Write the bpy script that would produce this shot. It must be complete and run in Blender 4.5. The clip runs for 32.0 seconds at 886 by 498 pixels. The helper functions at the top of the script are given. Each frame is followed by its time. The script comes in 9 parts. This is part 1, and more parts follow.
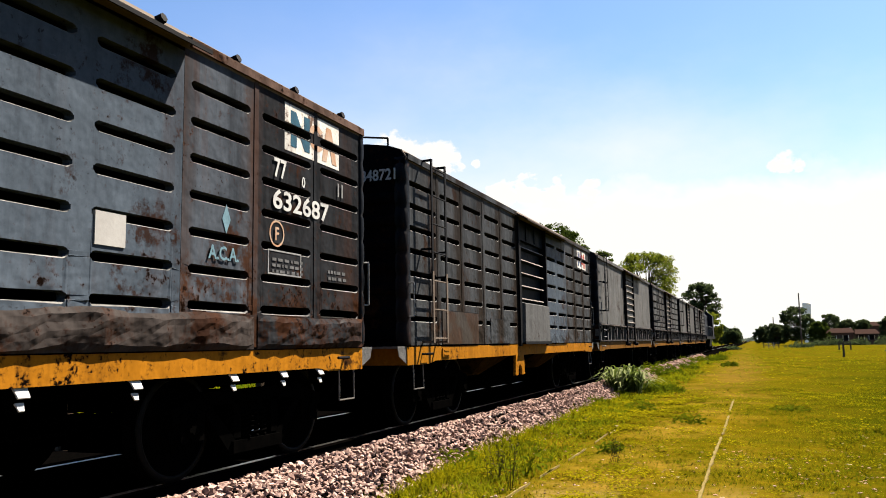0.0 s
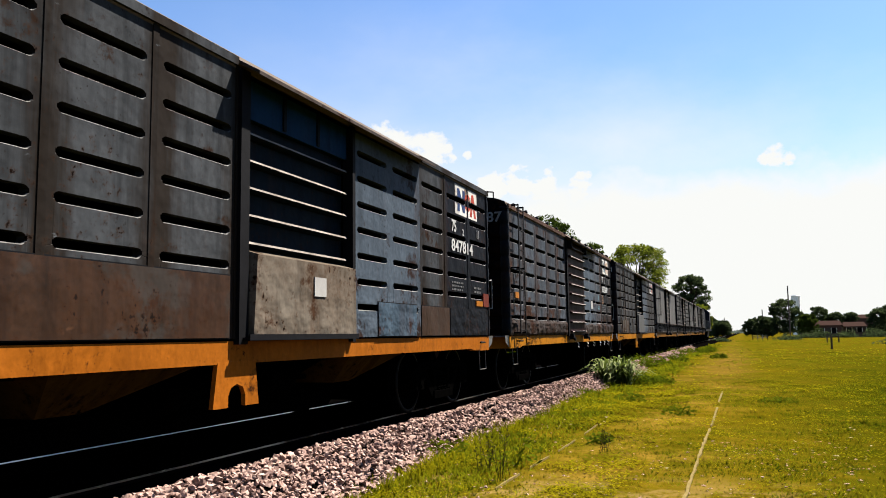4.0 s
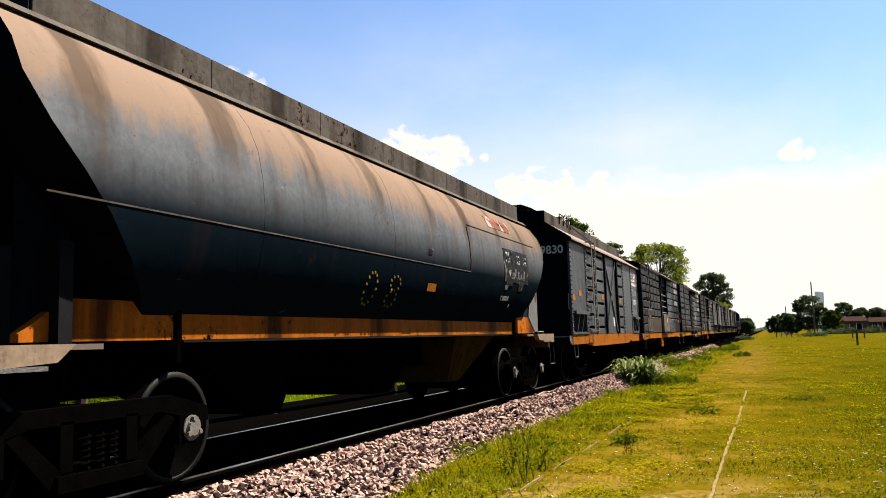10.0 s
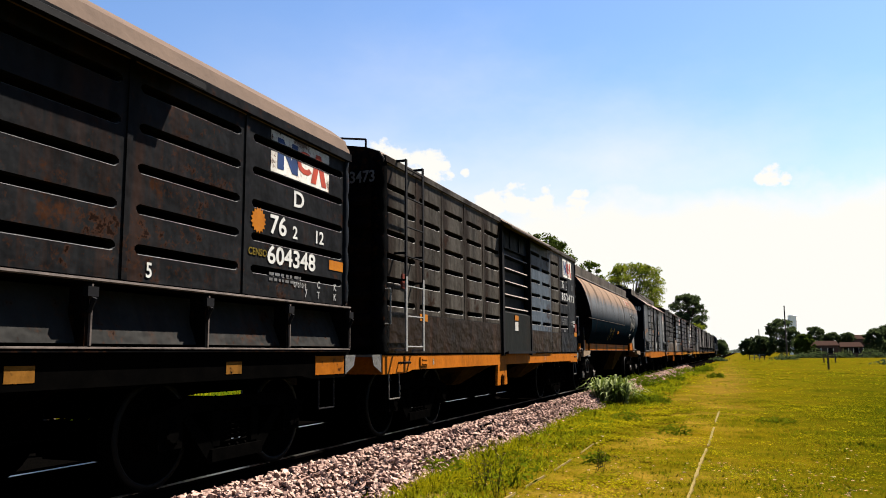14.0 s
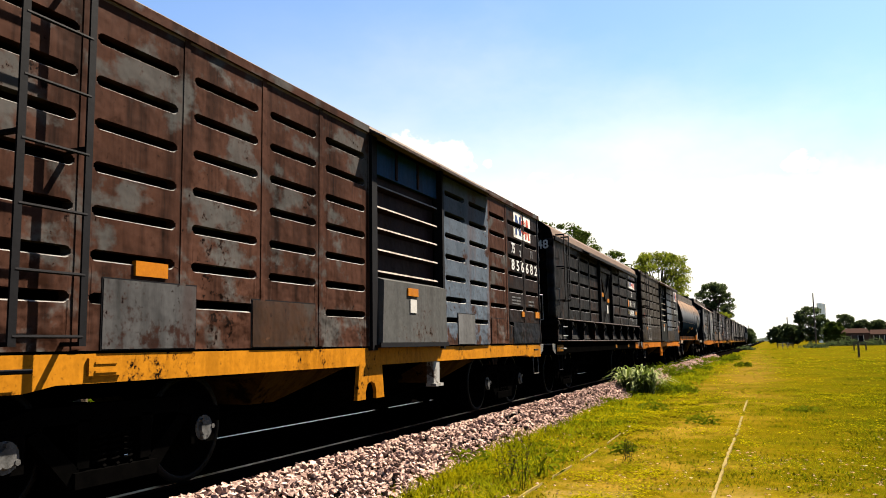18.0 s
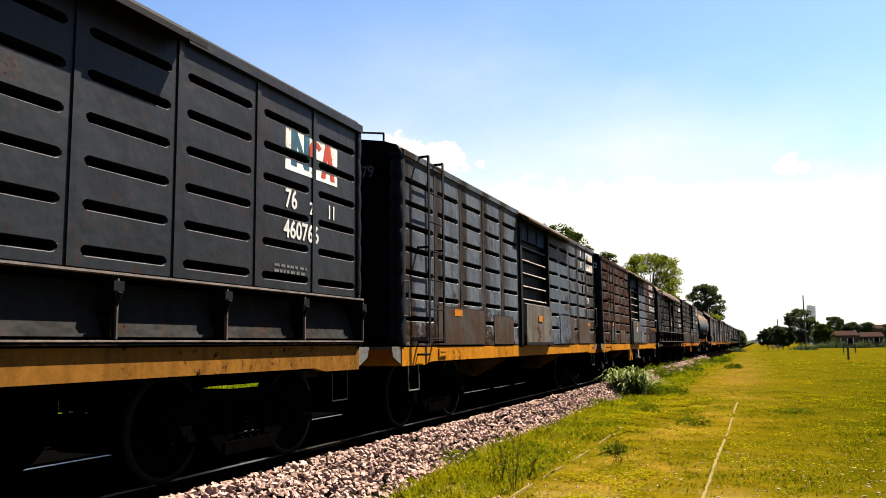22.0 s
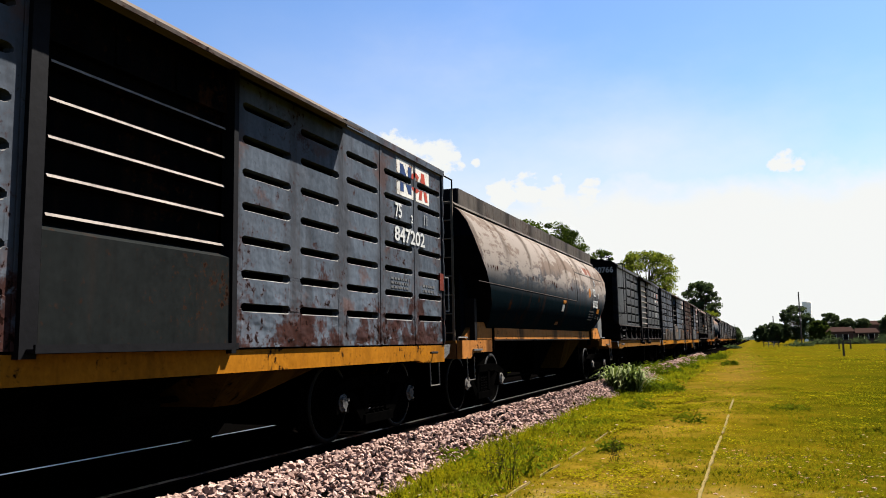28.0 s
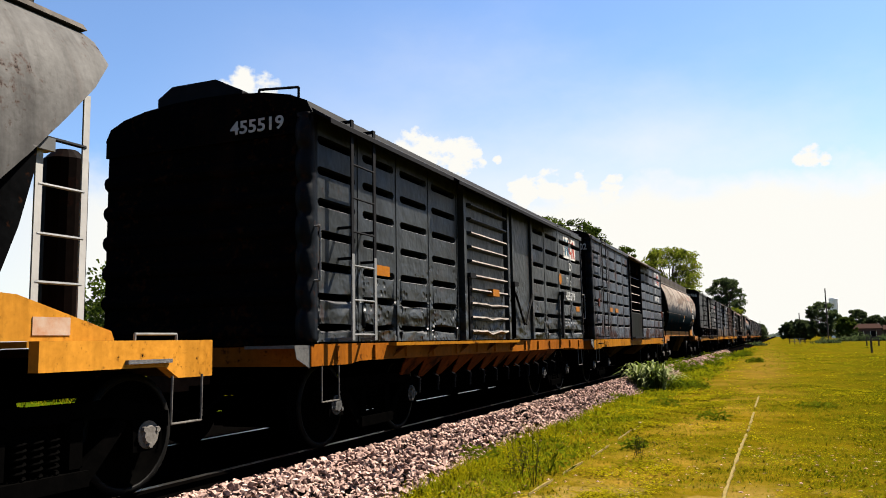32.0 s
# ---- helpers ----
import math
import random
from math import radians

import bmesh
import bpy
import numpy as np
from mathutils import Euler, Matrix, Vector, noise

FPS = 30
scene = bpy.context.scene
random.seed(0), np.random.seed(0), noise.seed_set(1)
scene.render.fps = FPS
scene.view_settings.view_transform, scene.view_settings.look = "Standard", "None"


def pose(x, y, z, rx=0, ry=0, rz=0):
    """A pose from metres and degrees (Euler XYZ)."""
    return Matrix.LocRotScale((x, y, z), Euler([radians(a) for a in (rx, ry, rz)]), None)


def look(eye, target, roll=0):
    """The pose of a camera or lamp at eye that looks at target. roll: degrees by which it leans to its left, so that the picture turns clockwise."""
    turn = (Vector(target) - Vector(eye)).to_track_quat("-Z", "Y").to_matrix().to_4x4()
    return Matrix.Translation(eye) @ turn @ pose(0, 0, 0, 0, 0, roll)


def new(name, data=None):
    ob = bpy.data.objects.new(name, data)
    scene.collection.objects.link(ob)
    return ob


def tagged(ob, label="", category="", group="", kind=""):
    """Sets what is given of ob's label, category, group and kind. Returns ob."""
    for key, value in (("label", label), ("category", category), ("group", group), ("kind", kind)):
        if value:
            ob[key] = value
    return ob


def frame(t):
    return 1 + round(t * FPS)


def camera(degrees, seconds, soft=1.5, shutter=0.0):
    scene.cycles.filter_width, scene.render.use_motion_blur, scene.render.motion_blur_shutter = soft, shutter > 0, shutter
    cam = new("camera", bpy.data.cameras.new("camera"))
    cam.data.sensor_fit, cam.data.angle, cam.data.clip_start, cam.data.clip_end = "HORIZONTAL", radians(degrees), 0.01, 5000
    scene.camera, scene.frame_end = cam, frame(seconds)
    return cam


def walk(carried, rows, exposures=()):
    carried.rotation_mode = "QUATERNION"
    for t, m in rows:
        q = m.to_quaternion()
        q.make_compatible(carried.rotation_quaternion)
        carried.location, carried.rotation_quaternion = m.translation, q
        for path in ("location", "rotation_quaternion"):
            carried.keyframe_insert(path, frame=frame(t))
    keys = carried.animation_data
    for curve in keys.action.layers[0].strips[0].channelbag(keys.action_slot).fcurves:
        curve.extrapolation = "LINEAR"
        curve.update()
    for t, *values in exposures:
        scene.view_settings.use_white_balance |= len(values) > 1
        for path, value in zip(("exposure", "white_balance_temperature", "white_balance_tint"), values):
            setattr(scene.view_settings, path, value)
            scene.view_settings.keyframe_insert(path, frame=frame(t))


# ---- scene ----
# The eye stands still beside the line: yaw, pitch and roll of a held camera
EYE = (0.0, 0.0, 1.12)
PATH = [
    (0, 21.2, 6.84, 1),
    (0.5, 20.72, 6.39, 0.82),
    (1, 20.27, 6.6, 0.71),
    (1.5, 20.46, 6.02, 0.99),
    (2, 20.54, 6.01, 1.17),
    (2.5, 20.61, 5.55, 1.24),
    (3, 20.65, 5.92, 0.8),
    (3.5, 20.23, 5.98, 0.96),
    (4, 20.54, 6.21, 0.83),
    (4.5, 21.14, 6.17, 0.89),
    (6.5, 21.4, 6.1, 0.95),
    (7, 20.71, 6.38, 0.93),
    (7.5, 21.03, 6.41, 0.99),
    (8, 20.63, 6.22, 1.26),
    (8.5, 21.42, 6.5, 0.94),
    (9, 21.1, 6.33, 0.78),
    (9.5, 21.59, 6.21, 0.96),
    (10, 22.01, 6.46, 1.84),
    (10.5, 21.97, 6.96, 1.49),
    (11, 21.33, 6.92, 0.67),
    (11.5, 20.74, 7.08, 0.94),
    (12, 21.03, 6.77, 1.02),
    (12.5, 20.31, 6.3, 0.02),
    (13, 20.29, 6.23, -0.08),
    (13.5, 21.25, 6.61, 0.52),
    (14, 20.28, 7.44, 0.42),
    (14.5, 21.63, 7.07, 1.16),
    (16.5, 21.5, 6.25, 1.17),
    (17, 21.7, 6.07, 0.95),
    (17.5, 21.54, 6.49, 0.95),
    (18, 22.05, 6.85, 0.94),
    (18.5, 22.92, 7.02, 0.94),
    (19, 22.87, 6.64, 0.79),
    (19.5, 23.11, 6.92, 1.03),
    (20, 23.25, 7.05, 0.89),
    (20.5, 23.11, 7.24, 0.93),
    (21, 22.72, 6.81, 0.46),
    (21.5, 22.11, 6.76, 0.35),
    (22, 21.45, 6.87, 0.67),
    (22.5, 20.83, 6.69, 0.48),
    (23, 20.95, 6.76, 0.64),
    (23.5, 21.39, 6.62, 0.95),
    (24, 21.69, 6.23, 0.62),
    (24.5, 22.1, 6.88, 0.99),
    (25, 22.22, 6.96, 1.12),
    (25.5, 21.53, 6.82, 0.95),
    (27.5, 21.06, 6.48, 0.83),
    (28, 21.2, 6.77, 1.02),
    (28.5, 21.15, 6.46, 0.89),
    (29, 21.6, 6.55, 0.91),
    (29.5, 22.04, 6.76, 0.77),
    (30, 21.98, 6.85, 0.87),
    (30.5, 21.99, 6.71, 0.69),
    (31, 21.92, 6.72, 0.96),
    (31.5, 22.09, 6.58, 1.26),
    (32, 22.78, 6.61, 1.08),
]
cam = camera(58.0, 32.0, soft=0.95)
walk(cam, [(t, pose(*EYE, 90 + p, r, w)) for t, w, p, r in PATH], exposures=[
    (0.0, 2.73, 6600, 10), (1.0, 2.71, 6550, 10), (2.0, 2.59, 6280, 10), (3.0, 2.68, 6520, 10), (4.0, 2.59, 6250, 10), (7.0, 2.69, 6550, 10), (9.0, 2.75, 6600, 10), (10.0, 2.69, 6650, 10), (12.0, 2.53, 6200, 10),
    (13.0, 2.53, 6250, 10), (14.0, 2.63, 6480, 10), (17.0, 2.91, 6900, 10), (20.0, 2.93, 6900, 10), (22.0, 2.83, 6750, 10), (23.0, 2.85, 6850, 10), (25.0, 2.80, 6700, 10), (28.0, 2.54, 6200, 10), (29.0, 2.61, 6400, 10), (30.0, 2.62, 6350, 10), (32.0, 2.61, 6480, 10)])

# ---- light ----
SUN = Vector((0.34, 0.47, 0.81)).normalized()
world = bpy.data.worlds.new("sky")
scene.world = world
world.use_nodes = True


def sky_nodes():
    nt = world.node_tree
    nt.nodes.clear()
    N, L = nt.nodes.new, nt.links.new

    def op(kind, a, b=0.0, c=None):
        n = N("ShaderNodeMath")
        n.operation = kind
        for k, v in enumerate((a, b) if c is None else (a, b, c)):
            if isinstance(v, (int, float)):
                n.inputs[k].default_value = v
            else:
                L(v, n.inputs[k])
        return n.outputs[0]

    def soft(v, lo, hi):
        n = N("ShaderNodeMapRange")
        n.interpolation_type = "SMOOTHSTEP"
        n.inputs[1].default_value, n.inputs[2].default_value = lo, hi
        L(v, n.inputs[0])
        return n.outputs[0]

    def puffs(scale, stretch, detail=8, rough=0.58):
        mp, n = N("ShaderNodeMapping"), N("ShaderNodeTexNoise")
        mp.inputs["Scale"].default_value = stretch
        n.inputs["Scale"].default_value, n.inputs["Detail"].default_value, n.inputs["Roughness"].default_value = scale, detail, rough
        L(co.outputs["Generated"], mp.inputs[0]), L(mp.outputs[0], n.inputs[0])
        return op("SUBTRACT", n.outputs[0], 0.5)

    def towards(d):
        n = N("ShaderNodeVectorMath")
        n.operation = "DOT_PRODUCT"
        n.inputs[1].default_value = d
        L(co.outputs["Generated"], n.inputs[0])
        return n.outputs["Value"]

    sky = N("ShaderNodeTexSky")
    sky.sky_type, sky.sun_disc = "NISHITA", False
    sky.sun_elevation, sky.sun_rotation = math.asin(SUN.z), math.atan2(SUN.x, SUN.y)
    sky.air_density, sky.dust_density, sky.ozone_density = 1.0, 0.3, 3.5
    co = N("ShaderNodeTexCoord")
    sep = N("ShaderNodeSeparateXYZ")
    L(co.outputs["Generated"], sep.inputs[0])
    up = sep.outputs[2]
    # bright haze below the sun, thinning with height and away from the sun's side
    flat = Vector((SUN.x, SUN.y, 0)).normalized()
    mild = (flat + Vector((0, 1, 0))).normalized()
    glow = soft(towards(mild), 0.42, 0.92)
    wisp = puffs(4.0, (1, 1, 2.0))
    level = op("ADD", up, op("MULTIPLY", wisp, 0.22))
    level = op("ADD", level, op("MULTIPLY", sep.outputs[0], 0.22))
    haze = op("MULTIPLY", soft(level, 0.36, 0.03), glow)
    billow = puffs(13.0, (1, 1, 1.3), 7, 0.55)
    low = soft(op("ADD", up, op("MULTIPLY", billow, 0.09)), 0.228, 0.155)
    low = op("MULTIPLY", low, soft(towards((0, 1, 0)), 0.35, 0.75))
    cover = op("MAXIMUM", haze, low)
    # single clouds: a direction, a size, ragged edges
    rag = puffs(34.0, (1, 1, 1.5), 9, 0.62)
    for d, size in CLOUDS:
        d = Vector(d).normalized()
        away = op("SUBTRACT", 1.0, towards(d))
        body = soft(op("ADD", away, op("MULTIPLY", rag, size * 5.0)), size * 1.5, size * 0.2)
        cover = op("MAXIMUM", cover, body)
    mix = N("ShaderNodeMix")
    mix.data_type = "RGBA"
    mix.inputs[7].default_value = (CLOUD, CLOUD * 0.985, CLOUD * 0.92, 1)
    tint = N("ShaderNodeMix")
    tint.data_type, tint.blend_type = "RGBA", "MULTIPLY"
    tint.inputs[0].default_value, tint.inputs[7].default_value = 1.0, (0.53, 0.568, 0.622, 1)
    L(sky.outputs[0], tint.inputs[6])
    L(cover, mix.inputs[0]), L(tint.outputs[2], mix.inputs[6])
    bg = N("ShaderNodeBackground")
    bg.inputs[1].default_value = SKY
    L(mix.outputs[2], bg.inputs[0])
    L(bg.outputs[0], N("ShaderNodeOutputWorld").inputs[0])


SKY, CLOUD = 0.05, 3.25
CLOUDS = [
    ((-0.4043, 0.8851, 0.2307), 0.00048), ((-0.3760, 0.8960, 0.2363), 0.00029), ((-0.3487, 0.9102, 0.2234), 0.00032),
    ((-0.4290, 0.8763, 0.2193), 0.00020), ((-0.5703, 0.7613, 0.3085), 0.00017), ((-0.5501, 0.7760, 0.3086), 0.00014),
    ((-0.5880, 0.7503, 0.3023), 0.00006), ((0.0445, 0.9790, 0.1991), 0.00012), ((0.0324, 0.9797, 0.1978), 0.00004),
    ((0.0562, 0.9789, 0.1966), 0.00004), ((-0.3099, 0.9243, 0.2229), 0.00002), ((-0.2851, 0.9406, 0.1844), 0.00029),
    ((-0.2512, 0.9495, 0.1880), 0.00022), ((-0.2179, 0.9589, 0.1818), 0.00029), ((-0.1808, 0.9663, 0.1834), 0.00022)]
sky_nodes()
sun_data = bpy.data.lights.new("sun", "SUN")
sun_data.energy, sun_data.angle, sun_data.color = 5.0, radians(0.53), (1.0, 0.915, 0.79)
sun = new("sun", sun_data)
sun.matrix_world = look(SUN * 60, (0, 0, 0))


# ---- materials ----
TONE_SCALE = 0.44  # scales every base colour down, against higher exposure, to deepen the shade


def darkened(c):
    return tuple(v * TONE_SCALE for v in c)


def mat_base(name):
    m = bpy.data.materials.new(name)
    m.use_nodes = True
    nt = m.node_tree
    b = nt.nodes["Principled BSDF"]
    co = nt.nodes.new("ShaderNodeTexCoord")
    return m, nt, b, co.outputs["Object"], nt.nodes.new, nt.links.new


def noise_of(nt, vec, scale, detail=5, rough=0.6, stretch=None):
    if stretch:
        mp = nt.nodes.new("ShaderNodeMapping")
        mp.inputs["Scale"].default_value = stretch
        nt.links.new(vec, mp.inputs[0])
        vec = mp.outputs[0]
    n = nt.nodes.new("ShaderNodeTexNoise")
    n.inputs["Scale"].default_value, n.inputs["Detail"].default_value, n.inputs["Roughness"].default_value = scale, detail, rough
    nt.links.new(vec, n.inputs[0])
    return n.outputs[0]


def ramp(nt, fac, lo, hi):
    r = nt.nodes.new("ShaderNodeMapRange")
    r.inputs[1].default_value, r.inputs[2].default_value = lo, hi
    nt.links.new(fac, r.inputs[0])
    return r.outputs[0]


def blend(nt, fac, a, b, how="MIX"):
    n = nt.nodes.new("ShaderNodeMix")
    n.data_type, n.blend_type = "RGBA", how
    for k, v in ((0, fac), (6, a), (7, b)):
        if isinstance(v, (int, float)):
            n.inputs[k].default_value = v
        elif isinstance(v, tuple):
            n.inputs[k].default_value = (*v, 1)
        else:
            nt.links.new(v, n.inputs[k])
    return n.outputs[2]


def maths(nt, op, a, b=0.0):
    n = nt.nodes.new("ShaderNodeMath")
    n.operation = op
    for k, v in ((0, a), (1, b)):
        if isinstance(v, (int, float)):
            n.inputs[k].default_value = v
        else:
            nt.links.new(v, n.inputs[k])
    return n.outputs[0]


def bump(nt, b, height, strength=0.4, distance=0.02):
    n = nt.nodes.new("ShaderNodeBump")
    n.inputs["Strength"].default_value, n.inputs["Distance"].default_value = strength, distance
    nt.links.new(height, n.inputs["Height"])
    nt.links.new(n.outputs[0], b.inputs["Normal"])


RUST = (0.13, 0.05, 0.022)


def paint(name, base, alt, rust=0.3, low=0.0, rough=0.65, dent=0.5, streak=0.5, rustcol=RUST, dust=None, seed=0.0, spec=0.008, tone=0.35, band=None, chip=0.0, hail=0.0, seam=None, primer=None, wash=None, peel=None):
    """Weathered vehicle paint: mottling, run-down streaks, rust blooms and pits, dents."""
    base, alt, rustcol = (tuple(c * tone * TONE_SCALE for c in q) for q in (base, alt, rustcol))
    m, nt, b, vec, N, L = mat_base(name)
    mp = N("ShaderNodeMapping")
    mp.inputs["Location"].default_value = (seed, seed * 1.7, 0)
    L(vec, mp.inputs[0])
    v = mp.outputs[0]
    sep = N("ShaderNodeSeparateXYZ")
    L(vec, sep.inputs[0])
    z = sep.outputs[2]
    big = noise_of(nt, v, 0.9, 6, 0.65)
    col = blend(nt, ramp(nt, big, 0.40, 0.62), base, alt)
    fine = noise_of(nt, v, 16, 6, 0.7)
    col = blend(nt, ramp(nt, fine, 0.25, 0.8), col, tuple(min(1, c * 1.45) for c in base))
    run = noise_of(nt, v, 1.0, 6, 0.62, (1, 5.5, 0.45))
    col = blend(nt, maths(nt, "MULTIPLY", ramp(nt, run, 0.47, 0.66), streak), col, tuple(c * 0.25 for c in alt))
    if dust:
        d = maths(nt, "ADD", ramp(nt, z, dust[0], dust[1]), maths(nt, "MULTIPLY", maths(nt, "SUBTRACT", noise_of(nt, v, 2.2, 6, 0.65, (1, 1.6, 0.8)), 0.5), 1.5))
        d = maths(nt, "MULTIPLY", ramp(nt, d, 0.25, 0.85), 0.9)
        dull = darkened(dust[2])
        col = blend(nt, d, col, dull)
        col = blend(nt, maths(nt, "MULTIPLY", ramp(nt, noise_of(nt, v, 1.0, 5, 0.6, (0.5, 3.2, 0.35)), 0.54, 0.7), 0.55), col, tuple(c * 0.4 for c in dull))
    if peel:
        # the dust has flaked off in ragged sheets that lie along the side
        flake = ramp(nt, maths(nt, "ADD", noise_of(nt, v, 1.0, 9, 0.74, (1, 0.55, 1.9)), maths(nt, "MULTIPLY", ramp(nt, z, 2.2, 3.1), 0.06)), 0.50, 0.535)
        col = blend(nt, maths(nt, "MULTIPLY", maths(nt, "MULTIPLY", flake, 0.85), ramp(nt, z, 2.2, 2.6)), col, darkened(peel))
        # a row of rusty scrapes along the widest part
        line = maths(nt, "ABSOLUTE", maths(nt, "SUBTRACT", maths(nt, "ADD", z, maths(nt, "MULTIPLY", noise_of(nt, v, 1.6, 3, 0.5), 0.16)), 2.54))
        scrape = maths(nt, "MULTIPLY", ramp(nt, line, 0.065, 0.04), ramp(nt, noise_of(nt, v, 1.0, 5, 0.6, (1, 13, 4)), 0.53, 0.56))
        col = blend(nt, maths(nt, "MULTIPLY", scrape, ramp(nt, noise_of(nt, v, 0.8, 3, 0.5), 0.42, 0.5)), col, (0.012, 0.0045, 0.0035))
    if wash:
        # rain has drawn broad dark runs down from the hatches
        d = maths(nt, "PINGPONG", maths(nt, "ADD", sep.outputs[1], wash[1]), wash[0] / 2)
        d = maths(nt, "ADD", d, maths(nt, "MULTIPLY", maths(nt, "SUBTRACT", noise_of(nt, v, 1.0, 5, 0.6, (1, 2.2, 0.4)), 0.5), 0.9))
        col = blend(nt, maths(nt, "MULTIPLY", maths(nt, "MULTIPLY", ramp(nt, d, 0.22, 0.06), 0.7), ramp(nt, z, 2.5, 2.95)), col, (0.022, 0.016, 0.012))
    # fades to near-black low down: dark lower paint with the belly's shade put in
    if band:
        col = blend(nt, ramp(nt, z, band[0] + 0.42, band[0] - 0.05), col, darkened(band[1]))
    if seam:
        # rust run down from the panel joints, which repeat along the side
        period, shift, stain, much = seam
        d = maths(nt, "PINGPONG", maths(nt, "ADD", sep.outputs[1], shift), period / 2)
        d = maths(nt, "ADD", d, maths(nt, "MULTIPLY", maths(nt, "SUBTRACT", noise_of(nt, v, 1.0, 6, 0.62, (1, 4.5, 0.5)), 0.5), 0.75))
        col = blend(nt, maths(nt, "MULTIPLY", ramp(nt, d, 0.30, 0.08), much), col, tuple(c * tone * TONE_SCALE for c in stain))
    if primer:
        edge = primer[3] if len(primer) > 3 else 0.57
        patch = ramp(nt, noise_of(nt, v, 1.5, 7, 0.64, (1, 0.8, 1.1)), edge, edge + 0.07)
        col = blend(nt, maths(nt, "MULTIPLY", patch, 0.75), col, tuple(c * tone * TONE_SCALE for c in primer[:3]))
    # each sheet has faded in its own way
    own = N("ShaderNodeObjectInfo")
    col = blend(nt, 1.0, col, maths(nt, "ADD", maths(nt, "MULTIPLY", own.outputs["Random"], 0.24), 0.88), "MULTIPLY")
    if rust > 0:
        rn = noise_of(nt, v, 1.7, 9, 0.72)
        if low:
            zz = ramp(nt, z, 2.0, 1.1)
            rn = maths(nt, "ADD", rn, maths(nt, "MULTIPLY", zz, low * 0.4))
        blooms = maths(nt, "MULTIPLY", ramp(nt, rn, 0.655 - 0.2 * rust, 0.715 - 0.2 * rust), 0.92)
        rc = blend(nt, noise_of(nt, v, 7, 5, 0.7), rustcol, tuple(c * 0.35 for c in rustcol))
        col = blend(nt, blooms, col, rc)
        pits = noise_of(nt, v, 22, 4, 0.6)
        area = ramp(nt, noise_of(nt, v, 1.4, 4, 0.6), 0.45, 0.6)
        wash = noise_of(nt, v, 1.0, 6, 0.6, (1, 2.6, 0.22))
        col = blend(nt, maths(nt, "MULTIPLY", ramp(nt, wash, 0.56, 0.68), min(0.8, rust)), col, tuple(c * 1.25 for c in rustcol))
        # clusters of fine scabs, denser towards the foot, each with a brown halo
        here = maths(nt, "ADD", noise_of(nt, v, 1.25, 5, 0.6), maths(nt, "MULTIPLY", ramp(nt, z, 1.95, 1.2), 0.35 * low))
        here = maths(nt, "MULTIPLY", ramp(nt, here, 0.47, 0.72), 0.17 + chip)
        scab = maths(nt, "ADD", noise_of(nt, v, 13, 7, 0.7), maths(nt, "ADD", here, 0.05 * rust + chip - 0.05))
        col = blend(nt, maths(nt, "MULTIPLY", ramp(nt, scab, 0.58, 0.66), 0.55), col, tuple(c * 1.1 for c in rustcol))
        col = blend(nt, ramp(nt, scab, 0.66, 0.675), col, tuple(c * 0.16 for c in rustcol))
        scuff = maths(nt, "ADD", noise_of(nt, v, 5, 8, 0.74, (1, 0.6, 1.4)), maths(nt, "MULTIPLY", ramp(nt, z, 1.7, 1.15), 0.2 * low))
        col = blend(nt, maths(nt, "MULTIPLY", ramp(nt, scuff, 0.67, 0.72), 0.7), col, tuple(min(1, c * 2.4) for c in base))
        col = blend(nt, maths(nt, "MULTIPLY", ramp(nt, pits, 0.62, 0.66), maths(nt, "MULTIPLY", area, min(1, rust * 2))), col, tuple(c * 0.3 for c in rustcol))
    L(col, b.inputs["Base Color"])
    b.inputs["Roughness"].default_value = rough
    L(ramp(nt, fine, -0.6, 1.7), b.inputs["Roughness"]) if rough > 0.6 else None
    b.inputs["Specular IOR Level"].default_value = spec
    h = maths(nt, "ADD", maths(nt, "MULTIPLY", noise_of(nt, v, 2.4, 3, 0.5), 1.2), maths(nt, "MULTIPLY", fine, 0.02))
    knocks = maths(nt, "MULTIPLY", noise_of(nt, v, 3.4, 2, 0.45, (1, 1, 1.6)), ramp(nt, z, 2.1, 1.2))
    h = maths(nt, "ADD", h, maths(nt, "MULTIPLY", knocks, 1.8 * (dent > 0.34)))
    if hail:
        vo = N("ShaderNodeTexVoronoi")
        vo.inputs["Scale"].default_value, vo.inputs["Randomness"].default_value = 10.0, 1.0
        L(v, vo.inputs["Vector"])
        hits = maths(nt, "MULTIPLY", ramp(nt, vo.outputs["Distance"], 0.42, 0.12), ramp(nt, noise_of(nt, v, 1.1, 3, 0.5), 0.42, 0.6))
        folds = ramp(nt, noise_of(nt, v, 2.6, 1, 0.4, (1, 0.8, 1.7)), 0.3, 0.7)
        h = maths(nt, "SUBTRACT", h, maths(nt, "MULTIPLY", hits, maths(nt, "MULTIPLY", ramp(nt, z, 2.35, 1.75), hail)))
        h = maths(nt, "ADD", h, maths(nt, "MULTIPLY", folds, maths(nt, "MULTIPLY", ramp(nt, z, 1.85, 1.45), hail * 2.2)))
    bump(nt, b, h, min(1.0, dent * 1.15), 0.06)
    return m


